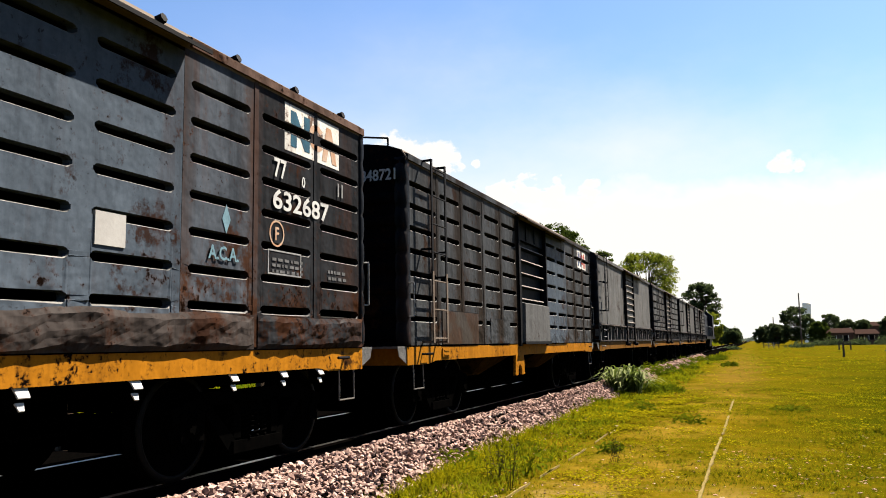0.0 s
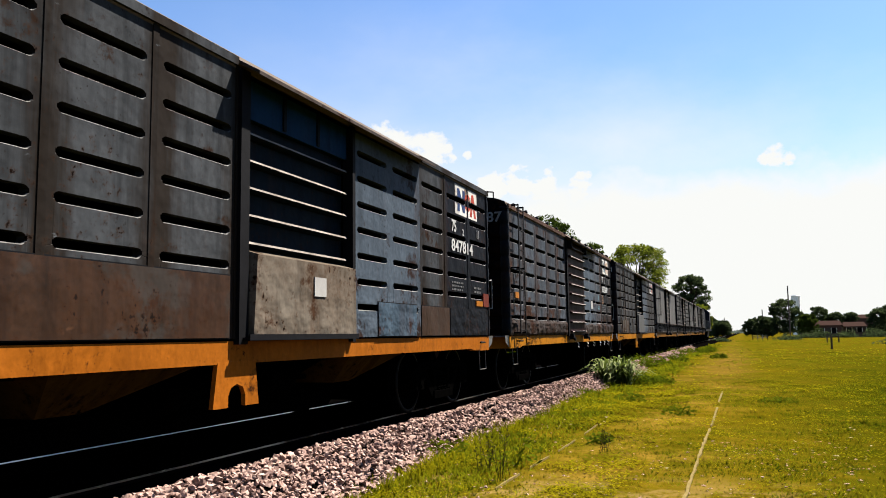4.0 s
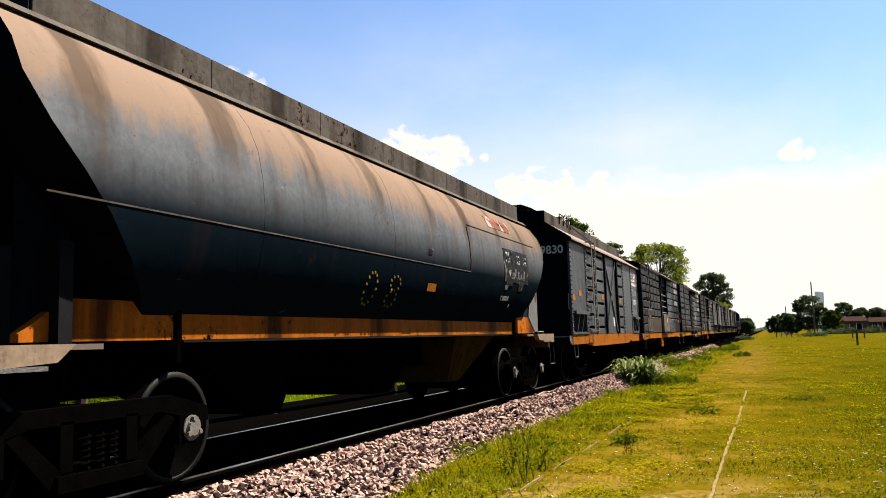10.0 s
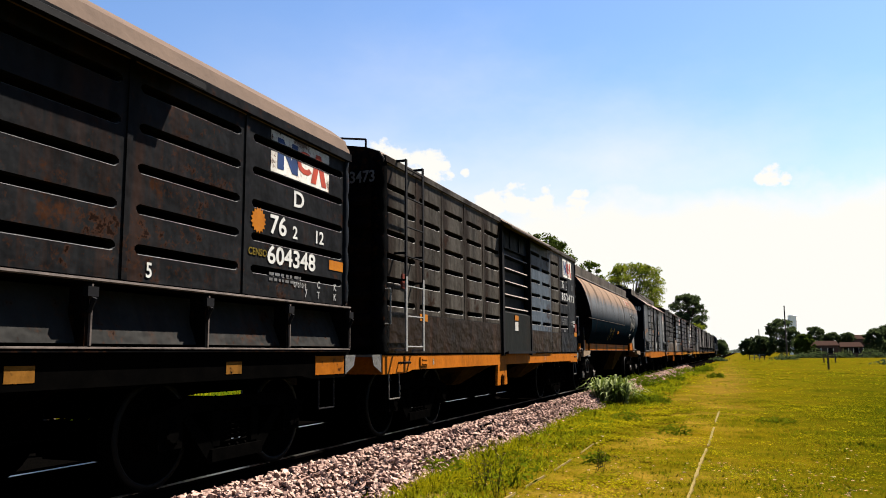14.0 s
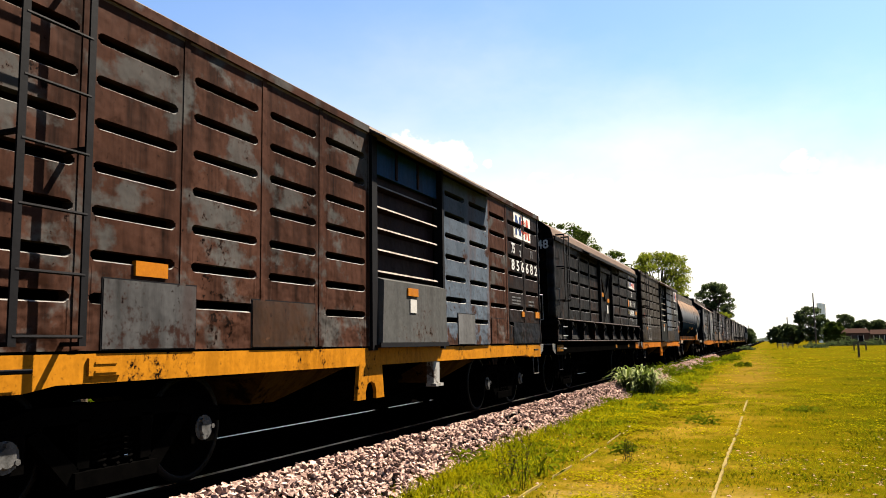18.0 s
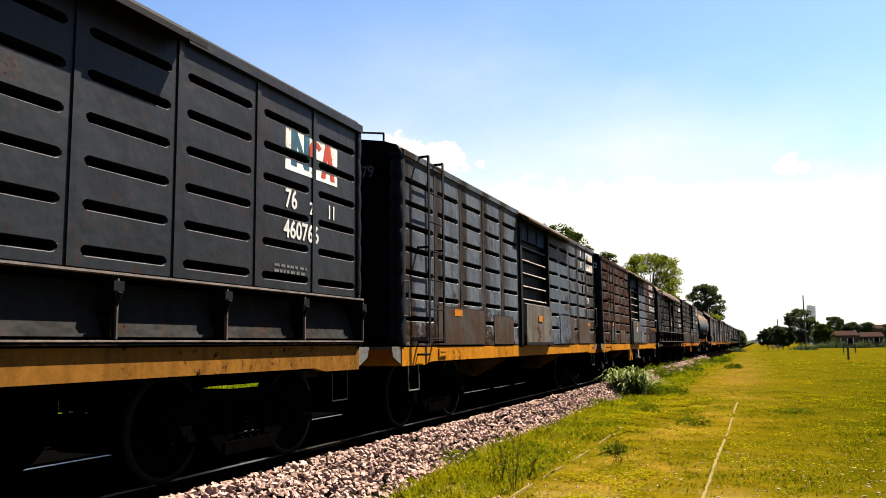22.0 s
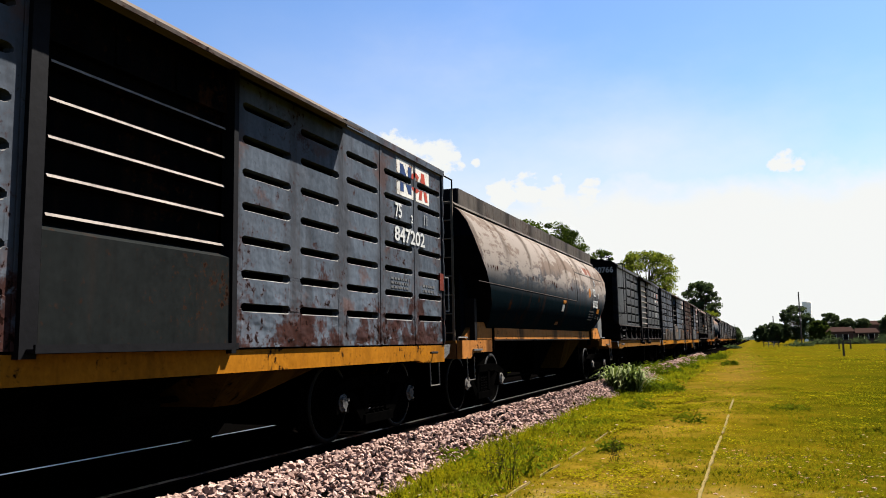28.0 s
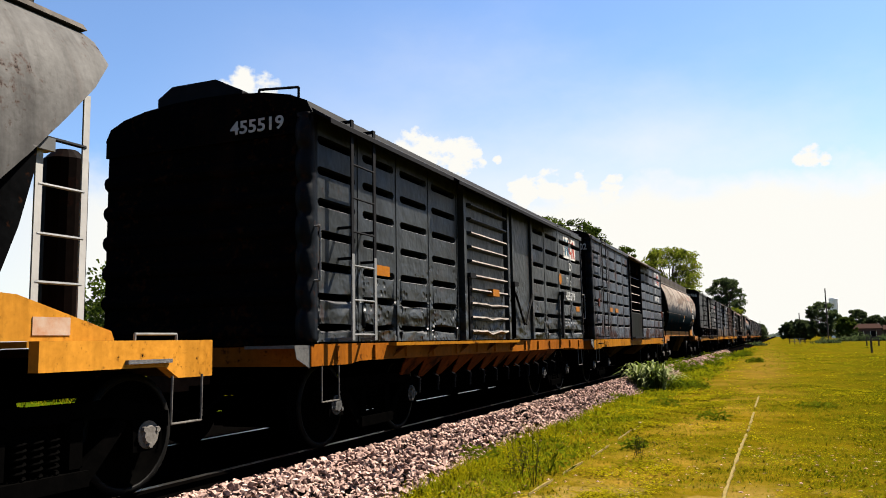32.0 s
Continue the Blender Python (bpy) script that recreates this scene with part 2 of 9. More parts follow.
def plain(name, base, alt=None, scale=8, rough=0.6, metal=0.0, bmp=0.2, dist=0.01, spec=0.04):
    base, alt = darkened(base), darkened(alt or tuple(c * 0.6 for c in base))
    m, nt, b, vec, N, L = mat_base(name)
    n = noise_of(nt, vec, scale, 6, 0.65)
    L(blend(nt, ramp(nt, n, 0.3, 0.72), base, alt), b.inputs["Base Color"])
    b.inputs["Roughness"].default_value, b.inputs["Metallic"].default_value = rough, metal
    b.inputs["Specular IOR Level"].default_value = spec
    bump(nt, b, noise_of(nt, vec, scale * 3, 4, 0.6), bmp, dist)
    return m


def leafy(name, a, c, dark, scale=1.0, trans=0.25):
    a, c, dark = darkened(a), darkened(c), darkened(dark)
    m, nt, b, vec, N, L = mat_base(name)
    g = N("ShaderNodeNewGeometry")
    col = blend(nt, g.outputs["Random Per Island"], a, c)
    col = blend(nt, ramp(nt, noise_of(nt, vec, scale, 3), 0.4, 0.65), col, dark)
    L(col, b.inputs["Base Color"])
    b.inputs["Roughness"].default_value, b.inputs["Specular IOR Level"].default_value = 0.8, 0.0
    t = N("ShaderNodeBsdfTranslucent")
    L(col, t.inputs[0])
    ms = N("ShaderNodeMixShader")
    ms.inputs[0].default_value = trans
    L(b.outputs[0], ms.inputs[1]), L(t.outputs[0], ms.inputs[2])
    L(ms.outputs[0], nt.nodes["Material Output"].inputs[0])
    return m


# both steels far too dark: shade under the wagons is put into their colour
M_UNDER = plain("shaded_grimy_steel", (0.0022, 0.002, 0.0019), (0.001, 0.001, 0.001), 5, 0.9, 0, 0.3, spec=0.0)
M_WHEEL = plain("worn_shaded_wheel", (0.0022, 0.002, 0.0018), (0.001, 0.001, 0.001), 6, 0.8, 0.0, spec=0.0)
M_TREAD = plain("polished_steel", (0.45, 0.43, 0.4), (0.3, 0.28, 0.26), 20, 0.28, 1.0, 0.05)
M_DARK = plain("black_iron", (0.008, 0.008, 0.010), (0.004, 0.004, 0.005), 6, 0.7, spec=0.03)
M_BAR = plain("galvanised_bar", (0.288, 0.288, 0.288), (0.16, 0.16, 0.16), 12, 0.5, 0.3)
M_STIRRUP = plain("dull_step_iron", (0.15, 0.14, 0.13), (0.06, 0.055, 0.05), 10, 0.6)
M_COUPLER = plain("rusty_coupler", (0.06, 0.036, 0.024), (0.025, 0.016, 0.012), 7, 0.8, 0, 0.4, spec=0.0)
M_CAP = plain("pale_bearing_cap", (0.20, 0.185, 0.17), (0.09, 0.08, 0.072), 30, 0.6)
M_WHITE = plain("white_stencil", (0.648, 0.648, 0.63), (0.378, 0.378, 0.378), 9, 0.6)
M_FADED = plain("faded_shaded_stencil", (0.34, 0.34, 0.34), (0.16, 0.16, 0.17), 9, 0.6)
M_DIMBAR = plain("worn_shaded_stencil", (0.16, 0.16, 0.165), (0.05, 0.05, 0.052), 14, 0.7)
M_LOGO = paint("logo_white", (0.60, 0.585, 0.555), (0.42, 0.39, 0.35), 0.42, 0, 0.6, 0.1, 0.3, (0.16, 0.08, 0.05), seed=51, tone=1.0)
M_PAPER = plain("pasted_paper", (0.46, 0.45, 0.43), (0.36, 0.345, 0.33), 6, 0.7)
# worn edges set paler still: their sunlit lines are put into the colour
M_LIP = plain("worn_lit_pressed_edge", (0.26, 0.25, 0.24), (0.05, 0.048, 0.046), 5, 0.6)
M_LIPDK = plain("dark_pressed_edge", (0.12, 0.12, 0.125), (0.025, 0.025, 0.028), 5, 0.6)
M_EDGE = plain("worn_lit_band_edge", (0.15, 0.12, 0.11), (0.03, 0.026, 0.025), 4, 0.7)
M_RIBLIP = plain("worn_lit_rib_edge", (0.38, 0.33, 0.29), (0.12, 0.10, 0.09), 5, 0.6)
M_BLUE = plain("logo_blue", (0.02, 0.05, 0.16), (0.015, 0.03, 0.08), 5, 0.6)
M_TEAL = plain("logo_faded_blue", (0.03, 0.12, 0.18), (0.02, 0.05, 0.08), 7, 0.6)
M_PALEBLUE = plain("pale_blue_stencil", (0.17, 0.29, 0.35), (0.09, 0.16, 0.2), 12, 0.6)
M_RED = plain("logo_red", (0.46, 0.06, 0.03), (0.22, 0.04, 0.03), 7, 0.6)
M_FADERED = plain("logo_faded_orange", (0.42, 0.20, 0.10), (0.5, 0.42, 0.34), 7, 0.6)
M_REFLECT = plain("orange_reflector", (0.40, 0.14, 0.008), (0.28, 0.09, 0.006), 8, 0.45)
M_SIGNAL = plain("faded_red_paint", (0.17, 0.028, 0.014), (0.08, 0.02, 0.014), 8, 0.5)
M_YELORG = paint("orange_yellow_sill", (0.70, 0.212, 0.02), (0.50, 0.145, 0.012), 0.12, 0, 0.5, 0.15, 0.25, (0.05, 0.02, 0.012), seed=12, tone=0.43, chip=-0.02)
M_YELPLAT = paint("sunned_yellow_platform", (0.88, 0.38, 0.045), (0.66, 0.255, 0.025), 0.2, 0, 0.5, 0.15, 0.3, (0.06, 0.024, 0.012), seed=19, tone=0.5, chip=0.0)
M_YEL = paint("yellow_sill", (0.70, 0.275, 0.02), (0.50, 0.18, 0.012), 0.24, 0, 0.5, 0.15, 0.25, (0.05, 0.02, 0.012), tone=0.43, chip=-0.005)
M_YELCHIP = paint("chipped_yellow_sill", (0.70, 0.275, 0.02), (0.55, 0.2, 0.014), 0.3, 0, 0.5, 0.15, 0.25, (0.05, 0.02, 0.012), seed=17, tone=0.43, chip=0.035)
M_ORG = paint("orange_sill", (0.60, 0.19, 0.018), (0.48, 0.135, 0.015), 0.25, 0, 0.5, 0.15, 0.3, (0.05, 0.02, 0.012), seed=3, tone=0.43, chip=-0.005)
M_ORGDULL = paint("rusty_orange_gusset", (0.36, 0.085, 0.014), (0.22, 0.05, 0.01), 0.6, 0, 0.6, 0.15, 0.5, (0.04, 0.016, 0.01), seed=8, tone=0.36)
M_CHUTE = paint("grimy_chute", (0.115, 0.062, 0.014), (0.06, 0.032, 0.010), 0.3, 0, 0.7, 0.15, 0.5, (0.02, 0.012, 0.008), seed=6, spec=0.0)
M_OCHRE = paint("dusty_ochre_sill", (0.36, 0.16, 0.03), (0.25, 0.11, 0.02), 0.3, 0, 0.6, 0.15, 0.4, (0.03, 0.015, 0.01), seed=5, tone=0.43, chip=-0.005)
M_OCHREDIM = paint("rubbed_yellow_mark", (0.40, 0.29, 0.05), (0.2, 0.15, 0.04), 0.3, 0, 0.7, 0.1, 0.5, (0.02, 0.022, 0.028), seed=52)
M_ROOF = plain("dusty_roof_sheet", (0.162, 0.126, 0.099), (0.099, 0.0765, 0.063), 2.5, 0.8)
M_TAN = plain("dusty_canvas_roof", (0.135, 0.092, 0.07), (0.09, 0.062, 0.048), 1.6, 0.85, 0, 0.4, 0.03)
M_TREADPLATE = plain("chequer_plate", (0.22, 0.215, 0.21), (0.08, 0.078, 0.075), 40, 0.5, 0.4, 0.6, 0.01)


# ---- mesh tools ----
class Sheet:
    """Gathers faces for one mesh."""

    def __init__(self):
        self.v, self.f, self.lips, self.lip = [], [], [], None

    def add(self, vs, fs):
        n = len(self.v)
        self.v += [tuple(p) for p in vs]
        self.f += [tuple(i + n for i in q) for q in fs]
        return self

    def box(self, x0, x1, y0, y1, z0, z1):
        v = [(x, y, z) for x in (x0, x1) for y in (y0, y1) for z in (z0, z1)]
        return self.add(v, [(0, 1, 3, 2), (4, 6, 7, 5), (0, 4, 5, 1), (2, 3, 7, 6), (0, 2, 6, 4), (1, 5, 7, 3)])

    def slab(self, pts, nrm, thick):
        """A flat polygon given thickness along nrm."""
        n = len(pts)
        d = Vector(nrm) * thick
        v = [Vector(p) for p in pts] + [Vector(p) + d for p in pts]
        return self.add(v, [tuple(range(n - 1, -1, -1)), tuple(range(n, 2 * n))] + [(i, (i + 1) % n, n + (i + 1) % n, n + i) for i in range(n)])

    def along(self, prof, y0, y1, cap=True):
        """A profile of (x, z) run along y."""
        n = len(prof)
        v = [(x, y0, z) for x, z in prof] + [(x, y1, z) for x, z in prof]
        f = [(i, (i + 1) % n, n + (i + 1) % n, n + i) for i in range(n)]
        if cap:
            f += [tuple(range(n - 1, -1, -1)), tuple(range(n, 2 * n))]
        return self.add(v, f)

    def tube(self, p, q, r0, r1=None, seg=8, cap=True):
        p, q = Vector(p), Vector(q)
        r1 = r0 if r1 is None else r1
        a = (q - p).normalized()
        u = a.orthogonal().normalized()
        w = a.cross(u)
        v = [c + (u * math.cos(k * math.tau / seg) + w * math.sin(k * math.tau / seg)) * r for c, r in ((p, r0), (q, r1)) for k in range(seg)]
        f = [(k, (k + 1) % seg, seg + (k + 1) % seg, seg + k) for k in range(seg)]
        if cap:
            f += [tuple(range(seg - 1, -1, -1)), tuple(range(seg, 2 * seg))]
        return self.add(v, f)

    def bar(self, pts, r, seg=6):
        for p, q in zip(pts, pts[1:]):
            self.tube(p, q, r, r, seg)
        return self

    def ring(self, prof, axis_at, seg=28):
        """A profile of (radius, x) turned about the x axis through axis_at."""
        n = len(prof)
        v = [(axis_at[0] + x, axis_at[1] + r * math.cos(k * math.tau / seg), axis_at[2] + r * math.sin(k * math.tau / seg)) for k in range(seg) for r, x in prof]
        f = [(k * n + i, k * n + (i + 1) % n, ((k + 1) % seg) * n + (i + 1) % n, ((k + 1) % seg) * n + i) for k in range(seg) for i in range(n)]
        return self.add(v, f)

    def mesh(self, name, material, smooth=False):
        me = bpy.data.meshes.new(name)
        me.from_pydata(self.v, [], self.f)
        bm = bmesh.new()
        bm.from_mesh(me)
        bmesh.ops.recalc_face_normals(bm, faces=bm.faces)
        bm.to_mesh(me)
        bm.free()
        me.materials.append(material)
        if self.lips:
            me.materials.append(self.lip)
            for i in self.lips:
                me.polygons[i].material_index = 1
        if smooth:
            me.polygons.foreach_set("use_smooth", [True] * len(me.polygons))
        return me


def part(name, shape, material, parent, label="", at=None, smooth=False):
    """Links a shape as one mesh object under a thing or a part."""
    me = shape.mesh(name, material, smooth) if isinstance(shape, Sheet) else shape
    ob = new(name, me)
    ob.parent = parent
    if at is not None:
        ob.matrix_basis = at
    if label:
        tagged(ob, label)
    return ob


def thing(name, label, category, group="", at=None, kind=""):
    ob = new(name)
    ob.empty_display_size = 0.3
    if at is not None:
        ob.matrix_basis = at
    return tagged(ob, label, category, group, kind)


LETTERS = {}


def words(body, size, material, parent, at, name="lettering", label="", squeeze=0.85):
    """Stencilled writing as a mesh, a few millimetres thick."""
    key = (body, size, material.name, squeeze)
    if key not in LETTERS:
        cu = bpy.data.curves.new("lettering", "FONT")
        cu.body, cu.size, cu.extrude, cu.offset = body, size / 0.72, 0.0015, size * 0.026
        cu.resolution_u = 3
        tmp = bpy.data.objects.new("lettering", cu)
        me = bpy.data.meshes.new_from_object(tmp)
        me.transform(Matrix.Diagonal((squeeze, 1, 1, 1)))
        me.materials.clear()
        me.materials.append(material)
        bpy.data.objects.remove(tmp)
        LETTERS[key] = me
    ob = new(name, LETTERS[key])
    ob.parent, ob.matrix_basis = parent, at
    return tagged(ob, label) if label else ob


# ---- the line and the train's way ----
TRACK = -5.63
RAIL = 0.89
SPEED = [(0, 4.9), (8, 5.0), (12, 5.2), (18, 5.15), (22, 5.3), (32, 5.4)]


def gone(t):
    """How far the train has gone after t seconds."""
    s = 0.0
    for (a, va), (b, vb) in zip(SPEED, SPEED[1:]):
        if t <= a:
            break
        e = min(t, b)
        ve = va + (vb - va) * (e - a) / (b - a)
        s += (va + ve) / 2 * (e - a)
    return s


WAGONS, WHEELSETS = [], []
HALF = 1.36
ROWS_A = [3.33, 3.02, 2.71, 2.40, 2.09, 1.78, 1.48]


def grooved(y0, y1, x, z0, z1, rows, inset=0.1, depth=0.085, hh=0.037, back=0.094, dents=0, slots=1, seed=0, lip=None):
    """A pressed side sheet with round-ended slots let through it and closed edges; it faces +x."""
    rnd = random.Random(seed)
    s = Sheet()
    w = (y1 - y0) / slots
    # stations along the sheet: place, how deep, how tall the slot is there
    st = [(y0, 0, 1)]
    for k in range(slots):
        a, b = y0 + k * w + inset, y0 + (k + 1) * w - inset
        st += [(a - 0.008, 0, 0.5), (a, 1, 0.42), (a + 0.012, 1, 0.78), (a + 0.036, 1, 1), ((a + b) / 2, 1, 1), (b - 0.036, 1, 1), (b - 0.012, 1, 0.78), (b, 1, 0.42), (b + 0.008, 0, 0.5)]
    st.append((y1, 0, 1))
    zs, kz, mid = [z0], [0], [None]
    for r in sorted(rows):
        if r - hh > zs[-1] + 0.01 and r + hh < z1 - 0.01:
            zs += [r - hh - 0.008, r - hh, r - hh * 0.8, r + hh * 0.95, r + hh]
            kz += [0, 0.16, 1, 1, 0]
            mid += [r] * 5
    zs.append(z1)
    kz.append(0)
    mid.append(None)
    nz, m = len(zs), len(st)
    vs = []
    for i, (y, deep, q) in enumerate(st):
        for j, z in enumerate(zs):
            zz = z if mid[j] is None else mid[j] + (z - mid[j]) * q
            d = depth * min(deep, kz[j])
            edge = i in (0, m - 1) or j in (0, nz - 1)
            if dents and not edge and z < 1.95:
                d += rnd.uniform(-0.6, 1.0) * dents * (1.95 - z)
                zz += rnd.uniform(-0.5, 0.5) * dents * (1.95 - z)
            vs.append((x - d, y, zz))
    fs, lips = [], []
    for i in range(m - 1):
        for j in range(nz - 1):
            if st[i][1] and st[i + 1][1] and kz[j] == 1 and kz[j + 1] == 1:
                continue
            # lower lips get the pale material as a painted sun glint
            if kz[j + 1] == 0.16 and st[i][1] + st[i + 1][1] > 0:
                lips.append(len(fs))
            fs.append((i * nz + j, (i + 1) * nz + j, (i + 1) * nz + j + 1, i * nz + j + 1))
    n = len(vs)
    vs += [(x - back, y0, z0), (x - back, y1, z0), (x - back, y1, z1), (x - back, y0, z1)]
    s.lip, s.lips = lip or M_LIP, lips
    fs += [tuple([n, n + 1] + [i * nz for i in range(m - 1, -1, -1)]), tuple([n + 3] + [i * nz + nz - 1 for i in range(m)] + [n + 2])]
    fs += [tuple([n] + list(range(nz)) + [n + 3]), tuple([n + 1, n + 2] + [(m - 1) * nz + j for j in range(nz - 1, -1, -1)])]
    return s.add(vs, fs)


def crumple(y0, y1, x, z0, z1, seed, amount=0.05):
    """A buckled, dented foot plate along a wagon's side."""
    rnd = random.Random(seed)
    ny, nz = max(8, int((y1 - y0) / 0.12)), 6
    waves = [(rnd.uniform(0.6, 5.0), rnd.uniform(0, 6.28), rnd.uniform(0.3, 1.0)) for _ in range(6)]
    vs = []
    for i in range(ny + 1):
        y = y0 + (y1 - y0) * i / ny
        wob = sum(a * math.sin(f * y + p) for f, p, a in waves) / 3
        for j in range(nz + 1):
            t = j / nz
            edge = i in (0, ny) or j in (0, nz)
            belly = t ** 0.6 * (1 - t) ** 0.25 * 1.4
            d = 0.004 if edge else 0.012 + amount * belly * max(0.12, 0.5 + 0.6 * wob) + rnd.uniform(0, 0.018)
            vs.append((x + 0.012 + d, y, z0 + (z1 - z0) * t + (0.02 * wob if j == nz else (0 if edge else 0.03 * wob + rnd.uniform(-0.01, 0.01)))))
    fs = [(i * (nz + 1) + j, (i + 1) * (nz + 1) + j, (i + 1) * (nz + 1) + j + 1, i * (nz + 1) + j + 1) for i in range(ny) for j in range(nz)]
    s = Sheet().add(vs, fs)
    s.box(x - 0.02, x + 0.011, y0, y1, z0, z1)
    return s


def ribbed(y0, y1, x, z0, z1, pitch, out=0.05, back=0.06, start=0.12, seed=0, bent=0.0):
    """A door sheet with rounded horizontal ribs; it faces +x."""
    rnd = random.Random(seed)
    prof = [(x, z0)]
    z = z0 + start
    while z + 0.09 < z1:
        prof += [(x, z - 0.045), (x + out * 0.6, z - 0.036), (x + out, z - 0.02), (x + out - 0.010, z + 0.002), (x + out * 0.3, z + 0.012), (x, z + 0.018)]
        z += pitch
    prof.append((x, z1))
    n = len(prof)
    ys = [y0, y0 + 0.05, y0 + 0.051] + [y0 + (y1 - y0) * k / 8 for k in range(1, 8)] + [y1 - 0.051, y1 - 0.05, y1]
    vs = []
    for k, y in enumerate(ys):
        flat = k < 2 or k > len(ys) - 3
        wob = rnd.uniform(-1, 1) * bent
        for px, pz in prof:
            low = max(0, 1.9 - pz)
            vs.append((x if flat else px, y, pz + (wob * low if not flat and px > x else 0)))
    fs = [(i * n + j, (i + 1) * n + j, (i + 1) * n + j + 1, i * n + j + 1) for i in range(len(ys) - 1) for j in range(n - 1)]
    s = Sheet().add(vs, fs)
    s.lip = M_RIBLIP
    s.lips = [i * (n - 1) + j for i in range(2, len(ys) - 3) for j in range(n - 1) if j % 6 == 3]
    return s.box(x - back, x - 0.003, y0, y1, z0, z1)


def ribbed_end(y, out, z0, z1, pitch, rib=0.05):
    """A wagon end with horizontal ribs, standing out towards out (-1 or 1)."""
    prof = [(y, z0)]
    z = z0 + pitch * 0.5
    while z + 0.1 < z1 - 0.35:
        prof += [(y, z - 0.085), (y + out * rib * 0.75, z - 0.05), (y + out * rib, z), (y + out * rib * 0.75, z + 0.05), (y, z + 0.085)]
        z += pitch
    prof.append((y, z1))
    prof += [(y - out * 0.05, z1), (y - out * 0.05, z0)]
    n = len(prof)
    s = Sheet()
    vs = [(x, a, b) for x in (-HALF + 0.005, HALF - 0.005) for a, b in prof]
    return s.add(vs, [(i, (i + 1) % n, n + (i + 1) % n, n + i) for i in range(n)] + [tuple(range(n)), tuple(range(2 * n - 1, n - 1, -1))])


def pressed_corner(y, out, z0, z1, pitch, rib, x=HALF):
    """The rounded corner of a wagon's end, bulged between the creases where its ribs run out."""
    n = 8 * max(1, int(round((z1 - z0) / pitch)))
    vs = []
    for j in range(n + 1):
        z = z0 + (z1 - z0) * j / n
        f = 2 * (((z - z0) / pitch) % 1.0) - 1
        b = 0.012 + rib * 1.25 * math.sqrt(max(0.0, 1 - f * f))
        o = 0.016 - 0.012 * (1 - math.sqrt(max(0.0, 1 - f * f)))
        sec = [(x - 0.03, -0.075), (x + 0.016, -0.075), (x + o, -0.01), (x + o - 0.006, b * 0.45), (x - 0.022, b * 0.86), (x - 0.07, b), (x - 0.15, b * 0.8), (x - 0.15, -0.03)]
        vs += [(p, y + out * q, z) for p, q in sec]
    fs = [(8 * j + i, 8 * j + (i + 1) % 8, 8 * j + 8 + (i + 1) % 8, 8 * j + 8 + i) for j in range(n) for i in range(8)]
    return Sheet().add(vs, fs + [tuple(range(8)), tuple(8 * n + i for i in range(7, -1, -1))])


def roof_sheet(L, eave, crown, over=0.02, thick=0.05, k=10, lip=0.04):
    """A shallow arched roof over the whole length."""
    w = HALF + over
    top = [(w * math.cos(math.pi * i / k), eave + (crown - eave) * math.sin(math.pi * i / k) ** 0.8) for i in range(k + 1)]
    under = [(x * 0.985, z - thick) for x, z in reversed(top)]
    return Sheet().along(top + under, -L - 0.03, 0.03)


def at_side(y, z, x=HALF + 0.004):
    return pose(x, y, z, 90, 0, 90)


def at_rear(x, z, L, out=0.012):
    return pose(x, -L - out, z, 90, 0, 0)


def plate(parent, name, material, y0, y1, z0, z1, x=HALF, thick=0.006, label=""):
    if name.endswith("_plate") and thick > 0.008:
        part("weld_seam", Sheet().box(x - 0.02, x + thick - 0.005, y0 - 0.011, y1 + 0.011, z0 - 0.011, z1 + 0.011), M_DARK, parent)
    return part(name, Sheet().box(x - 0.02, x + thick, y0, y1, z0, z1), material, parent, label)


def ladder(parent, x, y0, y1, z0, z1, n, material, gap=0.17, lower=None):
    """Two flat stiles and their rungs, held off the wall; the foot may be a newer, brighter piece."""
    cut = z0 + 0.36 * (z1 - z0) if lower else z0
    for y in (y0, y1):
        s = Sheet().box(x + gap - 0.008, x + gap + 0.008, y - 0.028, y + 0.028, cut, z1)
        for z in (z1 - 0.03, (z0 + z1) / 2, z0 if not lower else cut):
            s.box(x - 0.02, x + gap - 0.008, y - 0.018, y + 0.018, z, z + 0.028)
        part("ladder_stile", s, material, parent)
        if lower:
            part("ladder_stile", Sheet().box(x + gap - 0.006, x + gap + 0.012, y - 0.028, y + 0.028, z0, cut + 0.06).box(x - 0.02, x + gap - 0.006, y - 0.018, y + 0.018, z0, z0 + 0.028), lower, parent)
    for k in range(n):
        z = z0 + 0.06 + (z1 - z0 - 0.18) * k / (n - 1)
        part("ladder_rung", Sheet().tube((x + gap, y0, z), (x + gap, y1, z), 0.012, seg=6), lower if lower and z < cut else material, parent)


def grab(parent, pts, material=None, r=0.011, name="grab_iron"):
    return part(name, Sheet().bar(pts, r), material or M_BAR, parent)


def stirrup(parent, y, material=None, x=HALF + 0.01, z=0.9, drop=0.36, w=0.34):
    s = Sheet().bar([(x, y, z), (x + 0.02, y - 0.03, z - drop), (x + 0.02, y - w - 0.03, z - drop), (x, y - w, z)], 0.0095)
    return part("step_stirrup", s, material or M_STIRRUP, parent)


